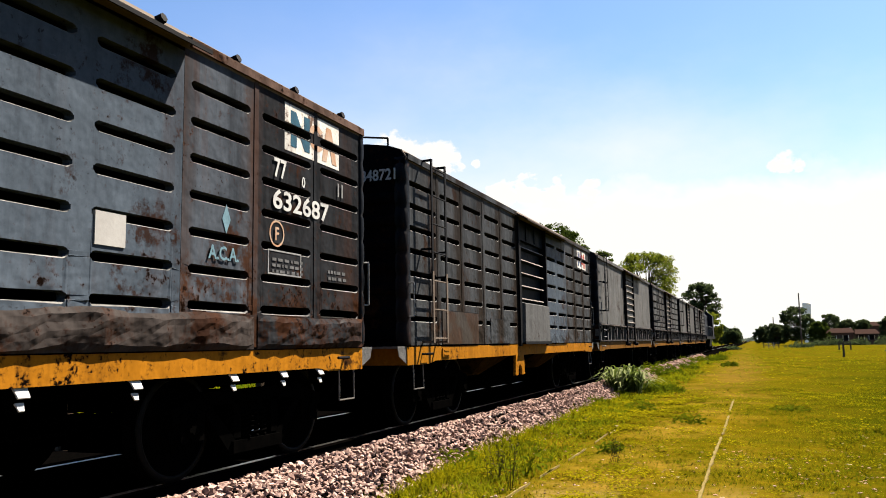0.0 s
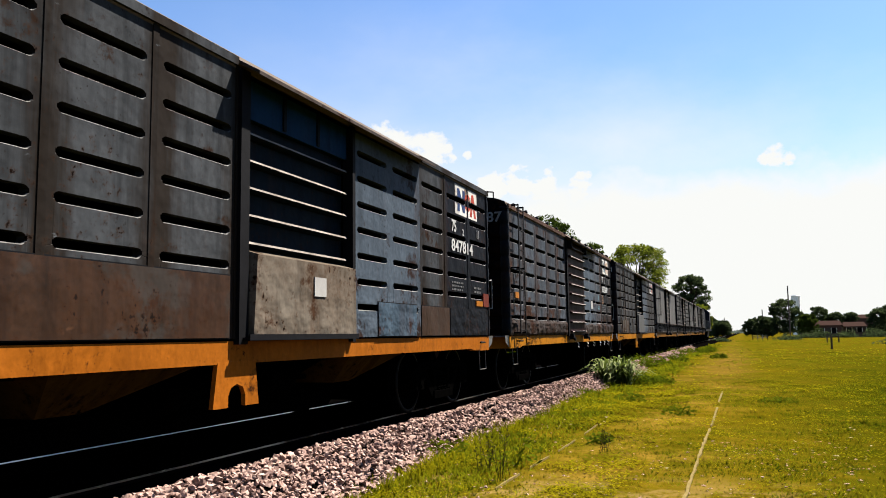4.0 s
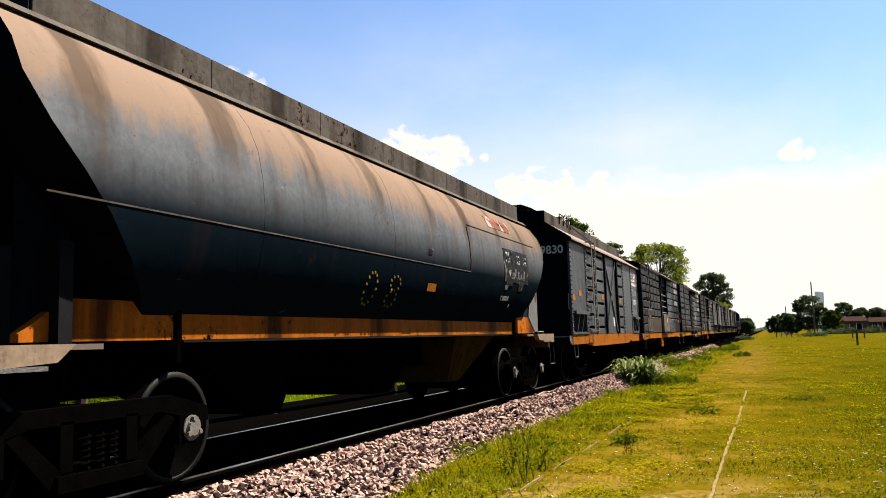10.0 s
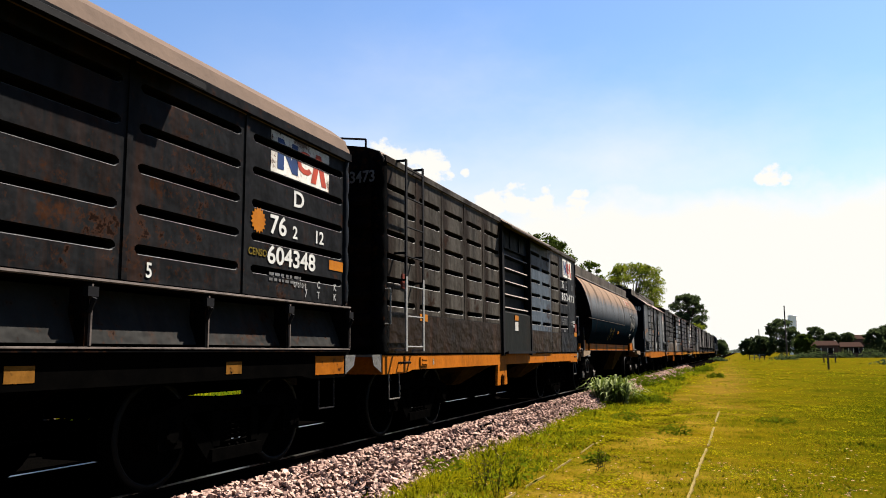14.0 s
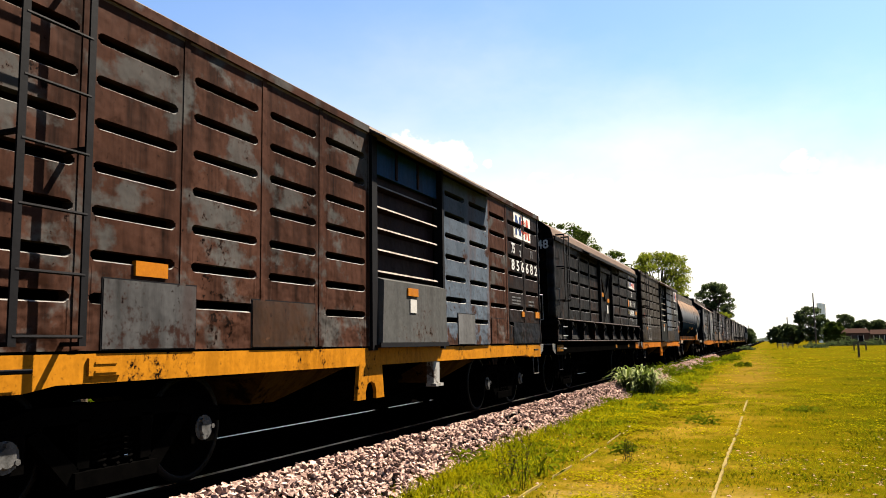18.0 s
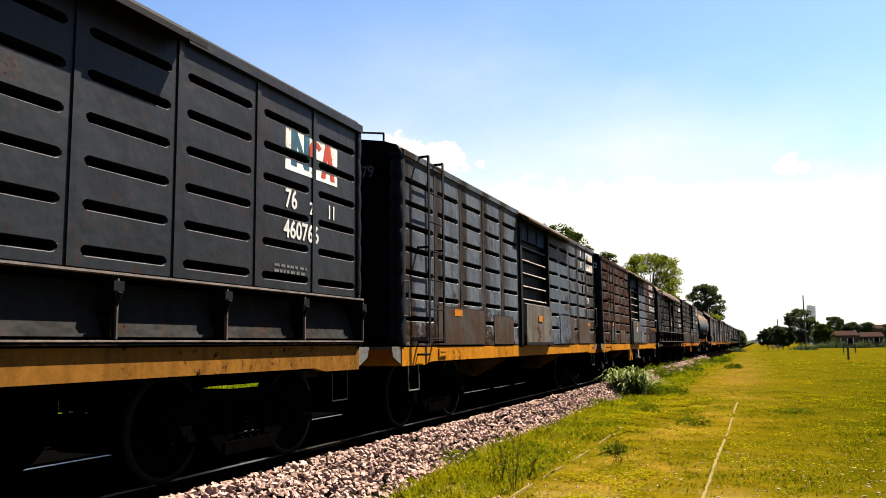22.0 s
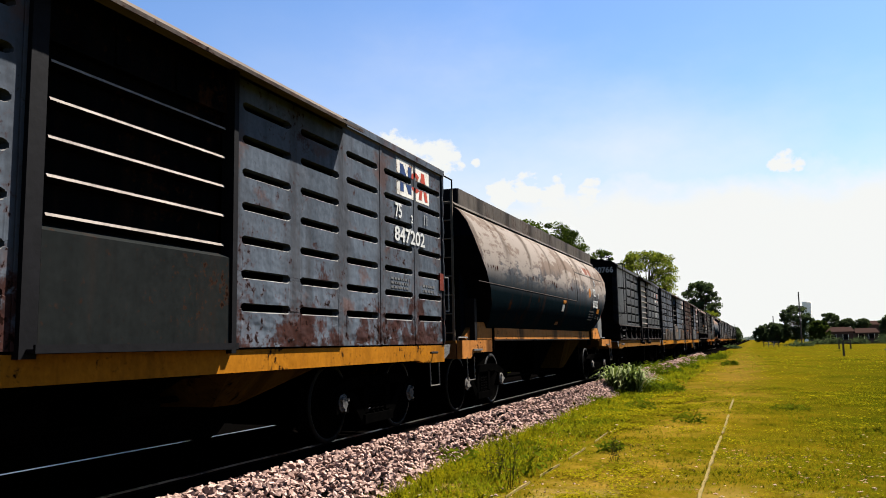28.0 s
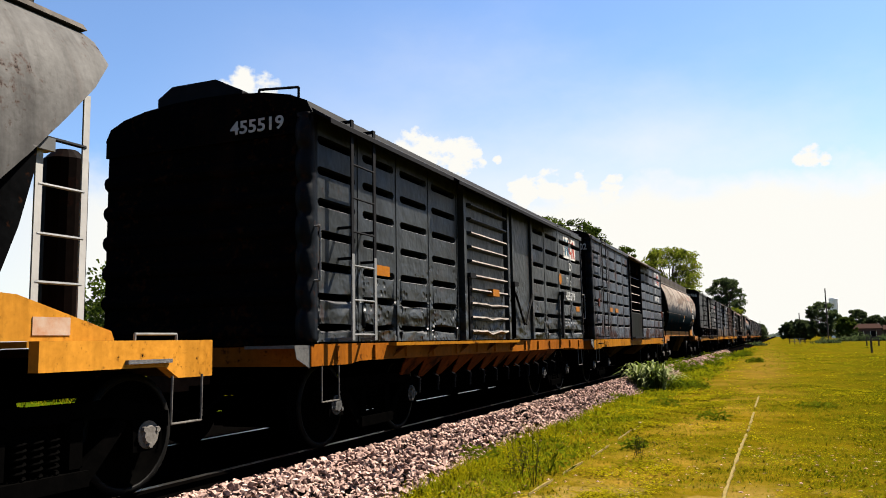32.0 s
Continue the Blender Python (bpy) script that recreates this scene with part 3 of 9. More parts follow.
def mark_logo(parent, y, z, w, h, rows, blue, red, worn=0, x=HALF):
    """The owner's panel: a white field with a blue and two red shapes, broken where the grooves run."""
    cuts = sorted(r for r in rows if z < r < z + h)
    strips, a = [], z
    for r in cuts:
        strips.append((a, r - 0.062))
        a = r + 0.05
    strips.append((a, z + h))
    for a, b in strips:
        if b - a < 0.02:
            continue
        part("logo_field", Sheet().box(x - 0.01, x + 0.004, y, y + w, a, b), M_LOGO, parent)

        def piece(pts, material, name):
            out = []
            for (p, q), (p2, q2) in zip(pts, pts[1:] + pts[:1]):
                out.append((p, q, p2, q2))
            poly = clip_band([(y + w * p, z + h * q) for p, q in pts], a, b)
            if len(poly) > 2:
                part(name, Sheet().slab([(x + 0.004, p, q) for p, q in poly], (1, 0, 0), 0.003), material, parent)
        piece([(0.10, 0.12), (0.10, 0.88), (0.19, 0.88), (0.33, 0.42), (0.33, 0.88), (0.43, 0.88), (0.43, 0.12), (0.34, 0.12), (0.20, 0.58), (0.20, 0.12)], blue, "logo_blue_shape")
        arc = [(0.56 + 0.15 * math.cos(k), 0.52 + 0.3 * math.sin(k)) for k in [0.7 + 4.9 * i / 9 for i in range(10)]]
        inner = [(0.56 + 0.08 * math.cos(k), 0.52 + 0.16 * math.sin(k)) for k in [5.6 - 4.9 * i / 9 for i in range(10)]]
        piece(arc + inner, red, "logo_red_shape")
        piece([(0.66, 0.08), (0.75, 0.88), (0.84, 0.88), (0.95, 0.08), (0.86, 0.08), (0.80, 0.55), (0.75, 0.08)], red, "logo_red_shape")


def clip_band(poly, lo, hi):
    for edge, sign in ((lo, 1), (hi, -1)):
        out = []
        for (p, q), (p2, q2) in zip(poly, poly[1:] + poly[:1]):
            ina, inb = (q - edge) * sign >= 0, (q2 - edge) * sign >= 0
            if ina:
                out.append((p, q))
            if ina != inb:
                t = (edge - q) / (q2 - q)
                out.append((p + (p2 - p) * t, edge))
        poly = out
        if len(poly) < 3:
            return []
    return poly


def scribble(parent, y, z, w, h, lines, material, seed, x=HALF + 0.004):
    """Small stencilled data that cannot be read: rows of bars."""
    rnd = random.Random(seed)
    s = Sheet()
    for k in range(lines):
        p = y
        zz = z + h * (lines - 1 - k) / lines
        while p < y + w - 0.02:
            e = min(p + rnd.uniform(0.03, 0.09), y + w)
            s.box(x - 0.006, x + 0.002, p, e, zz, zz + h / lines * 0.5)
            p = e + rnd.uniform(0.015, 0.04)
    return tagged(part("stencil_data", s, material, parent), kind="stuff")


# ---- running gear, one set of meshes for all wagons ----
def wheel_mesh():
    # tread, flange, web and hub turned about the axle
    prof = [(0.455, -0.065), (0.46, 0.055), (0.40, 0.06), (0.385, 0.02), (0.16, -0.005), (0.12, 0.06), (0.07, 0.06), (0.07, -0.06), (0.13, -0.055), (0.17, -0.04), (0.38, -0.03), (0.40, -0.065), (0.485, -0.07), (0.485, -0.075 + 0.01)]
    return Sheet().ring(prof, (0, 0, 0), 32).mesh("wheel", M_WHEEL, True)


WHEEL = wheel_mesh()
TYRE = Sheet().ring([(0.462, 0.04), (0.4625, 0.058), (0.42, 0.066), (0.405, 0.062)], (0, 0, 0), 32).mesh("rim", plain("worn_rim", (0.007, 0.0065, 0.006), (0.003, 0.003, 0.003), 10, 0.6, 0.1), True)
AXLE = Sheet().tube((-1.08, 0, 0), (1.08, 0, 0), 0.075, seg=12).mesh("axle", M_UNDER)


def cap_mesh(material):
    s = Sheet().tube((0, 0, 0), (0.06, 0, 0), 0.115, 0.105, 16).tube((0.06, 0, 0), (0.085, 0, 0), 0.075, 0.065, 12)
    for k in range(3):
        a = k * math.tau / 3
        s.tube((0.06, 0.078 * math.cos(a), 0.078 * math.sin(a)), (0.092, 0.078 * math.cos(a), 0.078 * math.sin(a)), 0.022, seg=6)
    return s.mesh("bearing_cap", material)


CAP_PALE, CAP_DARK = cap_mesh(M_CAP), cap_mesh(M_UNDER)
CAP_GREY = cap_mesh(plain("grey_cap", (0.11, 0.11, 0.11), (0.03, 0.03, 0.03), 18, 0.6))


def side_frame_mesh():
    # cast truss frame: top chord, dipped bottom chord, columns and pedestal jaws
    s = Sheet()
    w0, w1 = -0.06, 0.06
    top = [(-1.2, 0.50), (-1.2, 0.62), (-0.75, 0.74), (0.75, 0.74), (1.2, 0.62), (1.2, 0.50), (0.8, 0.58), (0.62, 0.62), (-0.62, 0.62), (-0.8, 0.58)]
    s.slab([(w0, y, z) for y, z in top], (1, 0, 0), w1 - w0)
    for e in (-1, 1):
        s.slab([(w0, e * y, z) for y, z in ((0.78, 0.56), (0.68, 0.60), (0.34, 0.30), (0.34, 0.18), (0.42, 0.18))], (1, 0, 0), w1 - w0)
        s.slab([(w0, e * y, z) for y, z in ((0.36, 0.30), (0.36, 0.64), (0.25, 0.64), (0.25, 0.30))], (1, 0, 0), w1 - w0)
        s.box(w0 - 0.02, w1 + 0.02, e * 0.96 - 0.15, e * 0.96 + 0.15, 0.34, 0.58)
    s.box(w0, w1 + 0.03, -0.4, 0.4, 0.17, 0.28)
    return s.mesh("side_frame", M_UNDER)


SIDE_FRAME = side_frame_mesh()


def spring_mesh():
    """One continuous coil."""
    n, seg, vs = 56, 5, []
    for k in range(n + 1):
        a = k * math.tau / 10
        for q in range(seg):
            b = q * math.tau / seg
            rr = 0.055 + 0.012 * math.cos(b)
            vs.append((rr * math.cos(a), rr * math.sin(a), 0.29 + 0.25 * k / n + 0.012 * math.sin(b)))
    fs = [(k * seg + q, k * seg + (q + 1) % seg, (k + 1) * seg + (q + 1) % seg, (k + 1) * seg + q) for k in range(n) for q in range(seg)]
    return Sheet().add(vs, fs + [(4, 3, 2, 1, 0), tuple(n * seg + q for q in range(seg))]).mesh("spring", M_UNDER)


SPRING = spring_mesh()
BOLSTER = Sheet().box(-1.05, 1.05, -0.2, 0.2, 0.5, 0.72).box(-0.4, 0.4, -0.3, 0.3, 0.72, 0.86).mesh("bogie", M_UNDER)


def bogie(wagon, y, cap):
    bg = part("bogie", BOLSTER, None, wagon, at=pose(0, y, 0))
    for e in (-1, 1):
        part("side_frame", SIDE_FRAME, None, bg, at=pose(e * 1.06, 0, 0))
        for dy in (-0.13, 0, 0.13):
            part("spring", SPRING, None, bg, at=pose(e * 1.07, dy, 0))
        part("brake_beam", Sheet().bar([(-0.7, e * 0.42, 0.36), (0.7, e * 0.42, 0.36)], 0.03), M_UNDER, bg)
    part("spring_plank", Sheet().box(-1.0, 1.0, -0.32, 0.32, 0.13, 0.28), M_UNDER, bg)
    part("brake_gear", Sheet().box(-0.72, 0.72, 0.36, 0.5, 0.14, 0.5).box(-0.2, 0.2, -0.5, 0.5, 0.3, 0.5).box(-0.72, 0.72, -0.5, -0.36, 0.14, 0.5), M_UNDER, bg)
    for dy in (-0.96, 0.96):
        ws = part("wheelset", AXLE, None, wagon, at=pose(0, y + dy, 0.46))
        for e in (-1, 1):
            wh = part("wheel", WHEEL, None, ws, at=pose(e * RAIL, 0, 0, 0, 0, 0 if e > 0 else 180))
            part("bearing_cap", cap, None, ws, at=pose(e * 1.09, 0, 0, 0, 0, 0 if e > 0 else 180))
            part("rim", TYRE, None, ws, at=pose(e * RAIL, 0, 0, 0, 0, 0 if e > 0 else 180))
        WHEELSETS.append((ws, y + dy))


def coupler(wagon, y, e, material=None):
    s = Sheet().box(-0.08, 0.08, min(y, y + e * 0.45), max(y, y + e * 0.45), 0.72, 0.9)
    s.box(-0.16, 0.16, min(y + e * 0.42, y + e * 0.66), max(y + e * 0.42, y + e * 0.66), 0.68, 0.95)
    part("coupler", s, M_COUPLER, wagon)
    hose = [(0.3, y, 0.82), (0.32, y + e * 0.15, 0.6), (0.25, y + e * 0.35, 0.42), (0.12, y + e * 0.6, 0.5)]
    part("brake_hose", Sheet().bar(hose, 0.025, 6), M_UNDER, wagon)


def gear(wagon, L, cap=None, brake=True, centre=1.78, belly=True, rear=None):
    """Bogies, centre sill, couplers, brake rigging."""
    cap = cap or CAP_DARK
    bogie(wagon, -centre, cap)
    bogie(wagon, -L + (rear or centre), cap)
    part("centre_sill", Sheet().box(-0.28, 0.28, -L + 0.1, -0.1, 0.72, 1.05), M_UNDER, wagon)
    if brake and belly:
        a, b = -centre - 1.35, -L + centre + 1.35
        part("fishbelly_sill", Sheet().slab([(-0.2, a, 0.72), (-0.2, a - 0.7, 0.2), (-0.2, b + 0.7, 0.2), (-0.2, b, 0.72)], (1, 0, 0), 0.4), M_UNDER, wagon)
        for q in range(4):
            y = a - 0.9 + (b - a + 1.8) * q / 3
            part("cross_bearer", Sheet().slab([(-HALF + 0.15, y, 0.9), (HALF - 0.15, y, 0.9), (0.3, y, 0.42), (-0.3, y, 0.42)], (0, 1, 0), 0.02), M_UNDER, wagon)
    coupler(wagon, -0.05, 1)
    coupler(wagon, -L + 0.05, -1)
    if brake:
        mid = -L / 2
        part("air_tank", Sheet().tube((0.55, mid - 1.2, 0.62), (0.55, mid - 0.2, 0.62), 0.19, seg=14), M_UNDER, wagon, smooth=False)
        part("brake_cylinder", Sheet().tube((0.6, mid + 0.5, 0.66), (0.6, mid + 1.0, 0.66), 0.15, seg=12).tube((0.6, mid + 1.0, 0.66), (0.6, mid + 1.5, 0.66), 0.03), M_UNDER, wagon)
        part("brake_rod", Sheet().bar([(0.35, -2.7, 0.45), (0.5, mid, 0.5), (0.35, -L + 2.7, 0.45)], 0.018), M_UNDER, wagon)
        part("brake_pipe", Sheet().bar([(0.95, -0.4, 0.88), (0.95, -L + 0.4, 0.88)], 0.022), M_UNDER, wagon)


def chequer_step(wagon, y, e, x=HALF):
    s = Sheet().box(x - 0.6, x - 0.02, min(y, y + e * 0.28), max(y, y + e * 0.28), 1.08, 1.11)
    pts = [(x - 0.03, y, 1.10), (x - 0.03, y + e * 0.28, 1.10), (x - 0.03, y + e * 0.24, 0.98), (x - 0.03, y, 0.88)]
    s.slab(pts, (1, 0, 0), 0.008)
    return part("end_step", s, M_TREADPLATE, wagon, "chequered steel end step")


def wagon_thing(name, label, F):
    w = thing(name, label, "freight wagon", "train wagons", pose(TRACK, F, 0))
    WAGONS.append((w, F))
    return w


def body_core(w, L, top, paint_side, paint_end, z0=1.1, crown=3.95, eave=None, roof=None, pitch=0.31, rib=0.05):
    """Inner walls and floor, ribbed ends, roof."""
    eave = eave or top
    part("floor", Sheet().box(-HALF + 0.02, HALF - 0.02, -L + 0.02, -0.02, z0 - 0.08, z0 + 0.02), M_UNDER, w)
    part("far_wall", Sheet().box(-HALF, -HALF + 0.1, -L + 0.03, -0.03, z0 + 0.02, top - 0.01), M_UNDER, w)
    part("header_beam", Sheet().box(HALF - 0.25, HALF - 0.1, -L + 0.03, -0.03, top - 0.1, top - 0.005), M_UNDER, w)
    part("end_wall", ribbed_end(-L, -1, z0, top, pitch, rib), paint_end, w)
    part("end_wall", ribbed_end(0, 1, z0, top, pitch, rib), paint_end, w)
    for y, e in ((-L - 0.01, -1), (0.01, 1)):
        k = 10
        pts = [(HALF * math.cos(math.pi * i / k), y, top + (crown - top) * math.sin(math.pi * i / k) ** 0.8) for i in range(k + 1)]
        part("end_gable", Sheet().slab([(HALF, y, top - 0.2)] + pts + [(-HALF, y, top - 0.2)], (0, e, 0), 0.03), paint_end, w)
    part("roof", roof_sheet(L, eave, crown), roof or M_ROOF, w)


def sill(w, L, material, z0=0.9, z1=1.1, mid=None, ends=0.86):
    """The side sill, deeper at the wagon's ends, both sides."""
    pts = [(0, z1), (0, ends), (-0.75, ends), (-1.0, z0), (-L + 1.0, z0), (-L + 0.75, ends), (-L, ends), (-L, z1)]
    part("side_sill", Sheet().slab([(HALF - 0.10, y, z) for y, z in pts], (1, 0, 0), 0.092), material, w)
    part("side_sill", Sheet().slab([(-HALF, y, z) for y, z in pts], (1, 0, 0), 0.09), material, w)
    part("end_beam", Sheet().box(-HALF + 0.1, HALF - 0.105, -0.09, 0, ends, z1), material, w)
    part("end_beam", Sheet().box(-HALF + 0.1, HALF - 0.105, -L, -L + 0.09, ends, z1), material, w)


def slopes(w, ys, material, z1=0.9, x=HALF - 0.12, deep=0.36):
    """Sloping hopper chutes under the floor: rear and front edge above, middle of the mouth below."""
    for q, (a, b, c) in enumerate(ys):
        v = [(x, a, z1), (x, b, z1), (-x, b, z1), (-x, a, z1)]
        h = (b - a) * 0.13
        v += [(x * 0.75, c - h, deep), (x * 0.75, c + h, deep), (-x * 0.75, c + h, deep), (-x * 0.75, c - h, deep)]
        part("hopper_chute", Sheet().add(v, [(0, 1, 5, 4), (1, 2, 6, 5), (2, 3, 7, 6), (3, 0, 4, 7), (4, 5, 6, 7), (0, 3, 2, 1)]), material if q == 0 or z1 < 1 else M_UNDER, w)


def boxcar(F, L, label, spec):
    """A ridged steel boxcar with one sliding door and a fixed leaf beside it."""
    w = wagon_thing("boxcar", label, F)
    k = L / 13.3
    side, leaf, front, endm = spec["side"], spec["leaf"], spec["front"], spec["end"]
    sillm = spec.get("sill", M_YEL)
    top = 3.66
    dents = spec.get("dents", 0.012)
    body_core(w, L, top, side, endm, roof=spec.get("roof"), crown=spec.get("crown", 3.93))
    sill(w, L, sillm)
    gear(w, L, spec.get("cap"), belly=not spec.get("open_under"))
    rows = ROWS_A
    low = spec.get("low", 1.12)
    cols = [(13.28, 12.13, spec.get("rear", side)), (12.12, 11.06, side), (11.05, 9.94, side), (9.93, 8.88, side), (8.87, 7.76, side), (3.29, 2.24, side), (2.23, 1.12, spec.get("front2", front)), (1.11, 0.02, front)]
    for i, (a, b, mt) in enumerate(cols):
        use = [r for r in rows if not (spec.get("plain_front") and (i == 7 or i == 6 and r > 3.2))]
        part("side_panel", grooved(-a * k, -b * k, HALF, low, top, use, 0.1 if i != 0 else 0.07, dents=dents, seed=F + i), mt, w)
        part("side_post", Sheet().along([(HALF - 0.03, low), (HALF + 0.007, low + 0.01), (HALF + 0.007, top - 0.01), (HALF - 0.03, top)], -b * k - 0.035, -b * k + 0.035) if i not in (4, 7) else Sheet().box(HALF - 0.05, HALF + 0.012, -b * k - 0.03, -b * k + 0.01, low, top), mt, w)
    # fixed leaf, a little proud and paler
    part("door_leaf", grooved(-5.42 * k, -3.32 * k, HALF + 0.02, low, top - 0.09, rows, 0.1, slots=2, back=0.1, dents=dents, seed=F + 20), leaf, w, spec.get("leaf_label", ""))
    part("door_post", Sheet().box(HALF - 0.08, HALF + 0.05, -7.76 * k, -7.62 * k, low - 0.05, top - 0.05), M_DARK, w)
    part("door_post", Sheet().box(HALF - 0.08, HALF + 0.05, -5.5 * k, -5.43 * k, low - 0.05, top - 0.05), M_DARK, w)
    d0, d1 = -7.6 * k, -5.51 * k
    if spec.get("full_door"):
        part("sliding_door", ribbed(d0, d1, HALF + 0.05, low - 0.03, top - 0.12, 0.245, 0.07, 0.08, bent=0.03, seed=F), spec["door"], w)
        for yy in (d0, d1):
            part("door_roller", Sheet().box(HALF + 0.02, HALF + 0.15, yy - 0.06, yy + 0.06, 0.98, 1.13).tube((HALF + 0.15, yy, 1.0), (HALF + 0.19, yy, 1.0), 0.05, seg=10), M_DARK, w)
            part("door_hanger", Sheet().box(HALF + 0.02, HALF + 0.17, yy - 0.07, yy + 0.07, top - 0.3, top - 0.1), M_DARK, w)
        part("door_latch", Sheet().box(HALF + 0.08, HALF + 0.15, d0 + 0.3, d0 + 1.7, 1.17, 1.21), M_DARK, w)
        over = 0.25
    else:
        part("door_header", grooved(d0, d1, HALF - 0.03, 3.2, top - 0.08, [], back=0.05), spec.get("header", spec["door"]), w)
        for j in range(1, 3):
            yy = d0 + (d1 - d0) * j / 3
            part("header_rib", Sheet().box(HALF - 0.04, HALF - 0.01, yy - 0.025, yy + 0.025, 3.22, top - 0.08), spec["door"], w)
        part("sliding_door", ribbed(d0, d1, HALF - 0.10, 1.9, 3.2, 0.26, 0.10, 0.03), spec["door"], w)
        ap = spec["apron"]
        flat = spec.get("flat_apron")
        xo = HALF + (0.03 if flat else 0.10)
        v = [(HALF - 0.06, d0 + 0.02, 1.95), (HALF - 0.06, d1 - 0.02, 1.95), (xo, d1 - (0.0 if flat else 0.02), 1.9), (xo, d0 + (0.0 if flat else 0.05), 1.9), (xo, d0, low + 0.02), (xo, d1, low + 0.02), (HALF - 0.06, d0, low + 0.02), (HALF - 0.06, d1, low + 0.02)]
        part("door_apron", Sheet().add(v, [(0, 1, 2, 3), (3, 2, 5, 4), (0, 3, 4, 6), (1, 7, 5, 2), (4, 5, 7, 6), (0, 6, 7, 1)]), ap, w, spec.get("apron_label", ""))
        part("door_track", Sheet().box(HALF - 0.02, HALF + 0.13, d0 - 0.1, d1, low - 0.015, low + 0.012).box(HALF + 0.11, HALF + 0.13, d0 - 0.1, d1, low + 0.012, low + 0.04), M_DARK, w)
        over = 0.25
    if spec.get("crumpled"):
        for a, b, mt in ((13.2, 7.8, P_FOOT), (5.4, 2.26, P_FOOT), (2.2, 0.05, front)):
            part("crumpled_foot", crumple(-a * k, -b * k, HALF, 1.11, spec["crumpled"], int(a * 10) + int(-F)), mt, w, "buckled rusty foot plate")
    # hood over the door's travel, and the cant rail along the rest
    part("door_hood", Sheet().along([(HALF - 0.03, top + 0.02), (HALF - 0.03, top + 0.06), (HALF + over, top - 0.10), (HALF + over, top - 0.135), (HALF + over - 0.012, top - 0.135), (HALF + over - 0.012, top - 0.115)], -7.78 * k, -3.25 * k), M_DARK if spec.get("full_door") else spec.get("hood", P_HOODEDGE), w)
    part("cant_rail", Sheet().along([(HALF - 0.02, top - 0.03), (HALF - 0.02, top + 0.07), (HALF + 0.035, top + 0.05), (HALF + 0.035, top - 0.03)], -L, -7.79 * k), spec.get("rail", side), w)
    part("cant_rail", Sheet().along([(HALF - 0.02, top - 0.03), (HALF - 0.02, top + 0.07), (HALF + 0.035, top + 0.05), (HALF + 0.035, top - 0.03)], -3.24 * k, 0), spec.get("rail", side), w)
    if spec.get("studs"):
        for j in range(13):
            part("roof_clip", Sheet().tube((HALF - 0.1, -0.5 - j * 1.0, top + 0.06), (HALF + 0.02, -0.5 - j * 1.0, top + 0.1), 0.05, 0.04, 7), M_DARK, w)
    # corner posts with their pressed ends
    for y, e in ((-L, -1), (0, 1)):
        part("corner_post", pressed_corner(y, e, low, top, 0.31, 0.048), spec.get("corner", P_CORNER), w, smooth=True)
    la, lb = spec.get("ladder_at", (12.78, 12.24))
    ladder(w, HALF, -la * k, -lb * k, spec.get("ladder_to", 1.15), 3.72, 7, spec.get("ladder", M_DARK), lower=spec.get("ladder_low"))
    part("roof_grab", Sheet().bar([(1.05, -L + 0.1, 3.8), (1.05, -L + 0.1, 3.98), (0.55, -L + 0.1, 4.05), (0.55, -L + 0.1, 3.9)], 0.014), M_DARK, w)
    part("running_board", Sheet().box(-0.35, 0.35, -L + 0.05, -0.05, 3.96, 4.0), M_ROOF, w)
    grab(w, [(HALF, -L + 0.02, 1.95), (HALF + 0.09, -L + 0.02, 1.95), (HALF + 0.09, -L + 0.02, 1.5), (HALF, -L + 0.02, 1.5)])
    grab(w, [(HALF - 0.02, 0.0, 2.1), (HALF + 0.05, 0.06, 2.1), (HALF + 0.05, 0.06, 1.6), (HALF - 0.02, 0.0, 1.6)])
    stirrup(w, -L + 0.55, x=HALF - 0.02)
    stirrup(w, -0.2, x=HALF - 0.02)
    chequer_step(w, -L, -1)
    chequer_step(w, 0, 1)
    part("uncoupling_rod", Sheet().bar([(HALF - 0.02, -L + 0.5, 1.0), (HALF + 0.06, -L + 0.5, 1.0), (HALF + 0.06, -L + 0.75, 1.0)], 0.016), M_DARK, w)
    part("uncoupling_rod", Sheet().bar([(HALF - 0.02, -0.45, 1.0), (HALF + 0.06, -0.45, 1.0), (HALF + 0.06, -0.7, 1.0)], 0.016), M_DARK, w)
    part("card_holder", Sheet().box(HALF - 0.02, HALF + 0.012, -L + 1.25, -L + 1.55, 0.95, 1.07).box(HALF, HALF + 0.02, -L + 1.3, -L + 1.5, 0.97, 0.985).box(HALF, HALF + 0.02, -L + 1.3, -L + 1.5, 1.03, 1.045), sillm, w)
    if spec.get("chutes", True):
        slopes(w, [(-9.75 * k, -8.15 * k, -9.35 * k), (-5.35 * k, -3.75 * k, -4.95 * k)], M_CHUTE, x=HALF - 0.07, deep=0.58)
        if spec.get("bracket", True):
            part("jack_bracket", bracket(-8.05 * k, -7.35 * k), sillm, w)
        if spec.get("white_box"):
            part("white_step_box", Sheet().box(HALF - 0.12, HALF - 0.015, -5.75 * k, -5.53 * k, 0.60, 0.9).box(HALF - 0.12, HALF + 0.03, -5.78 * k, -5.5 * k, 0.56, 0.6), P_SCRAPED, w, "scraped white metal box under the sill")
    else:
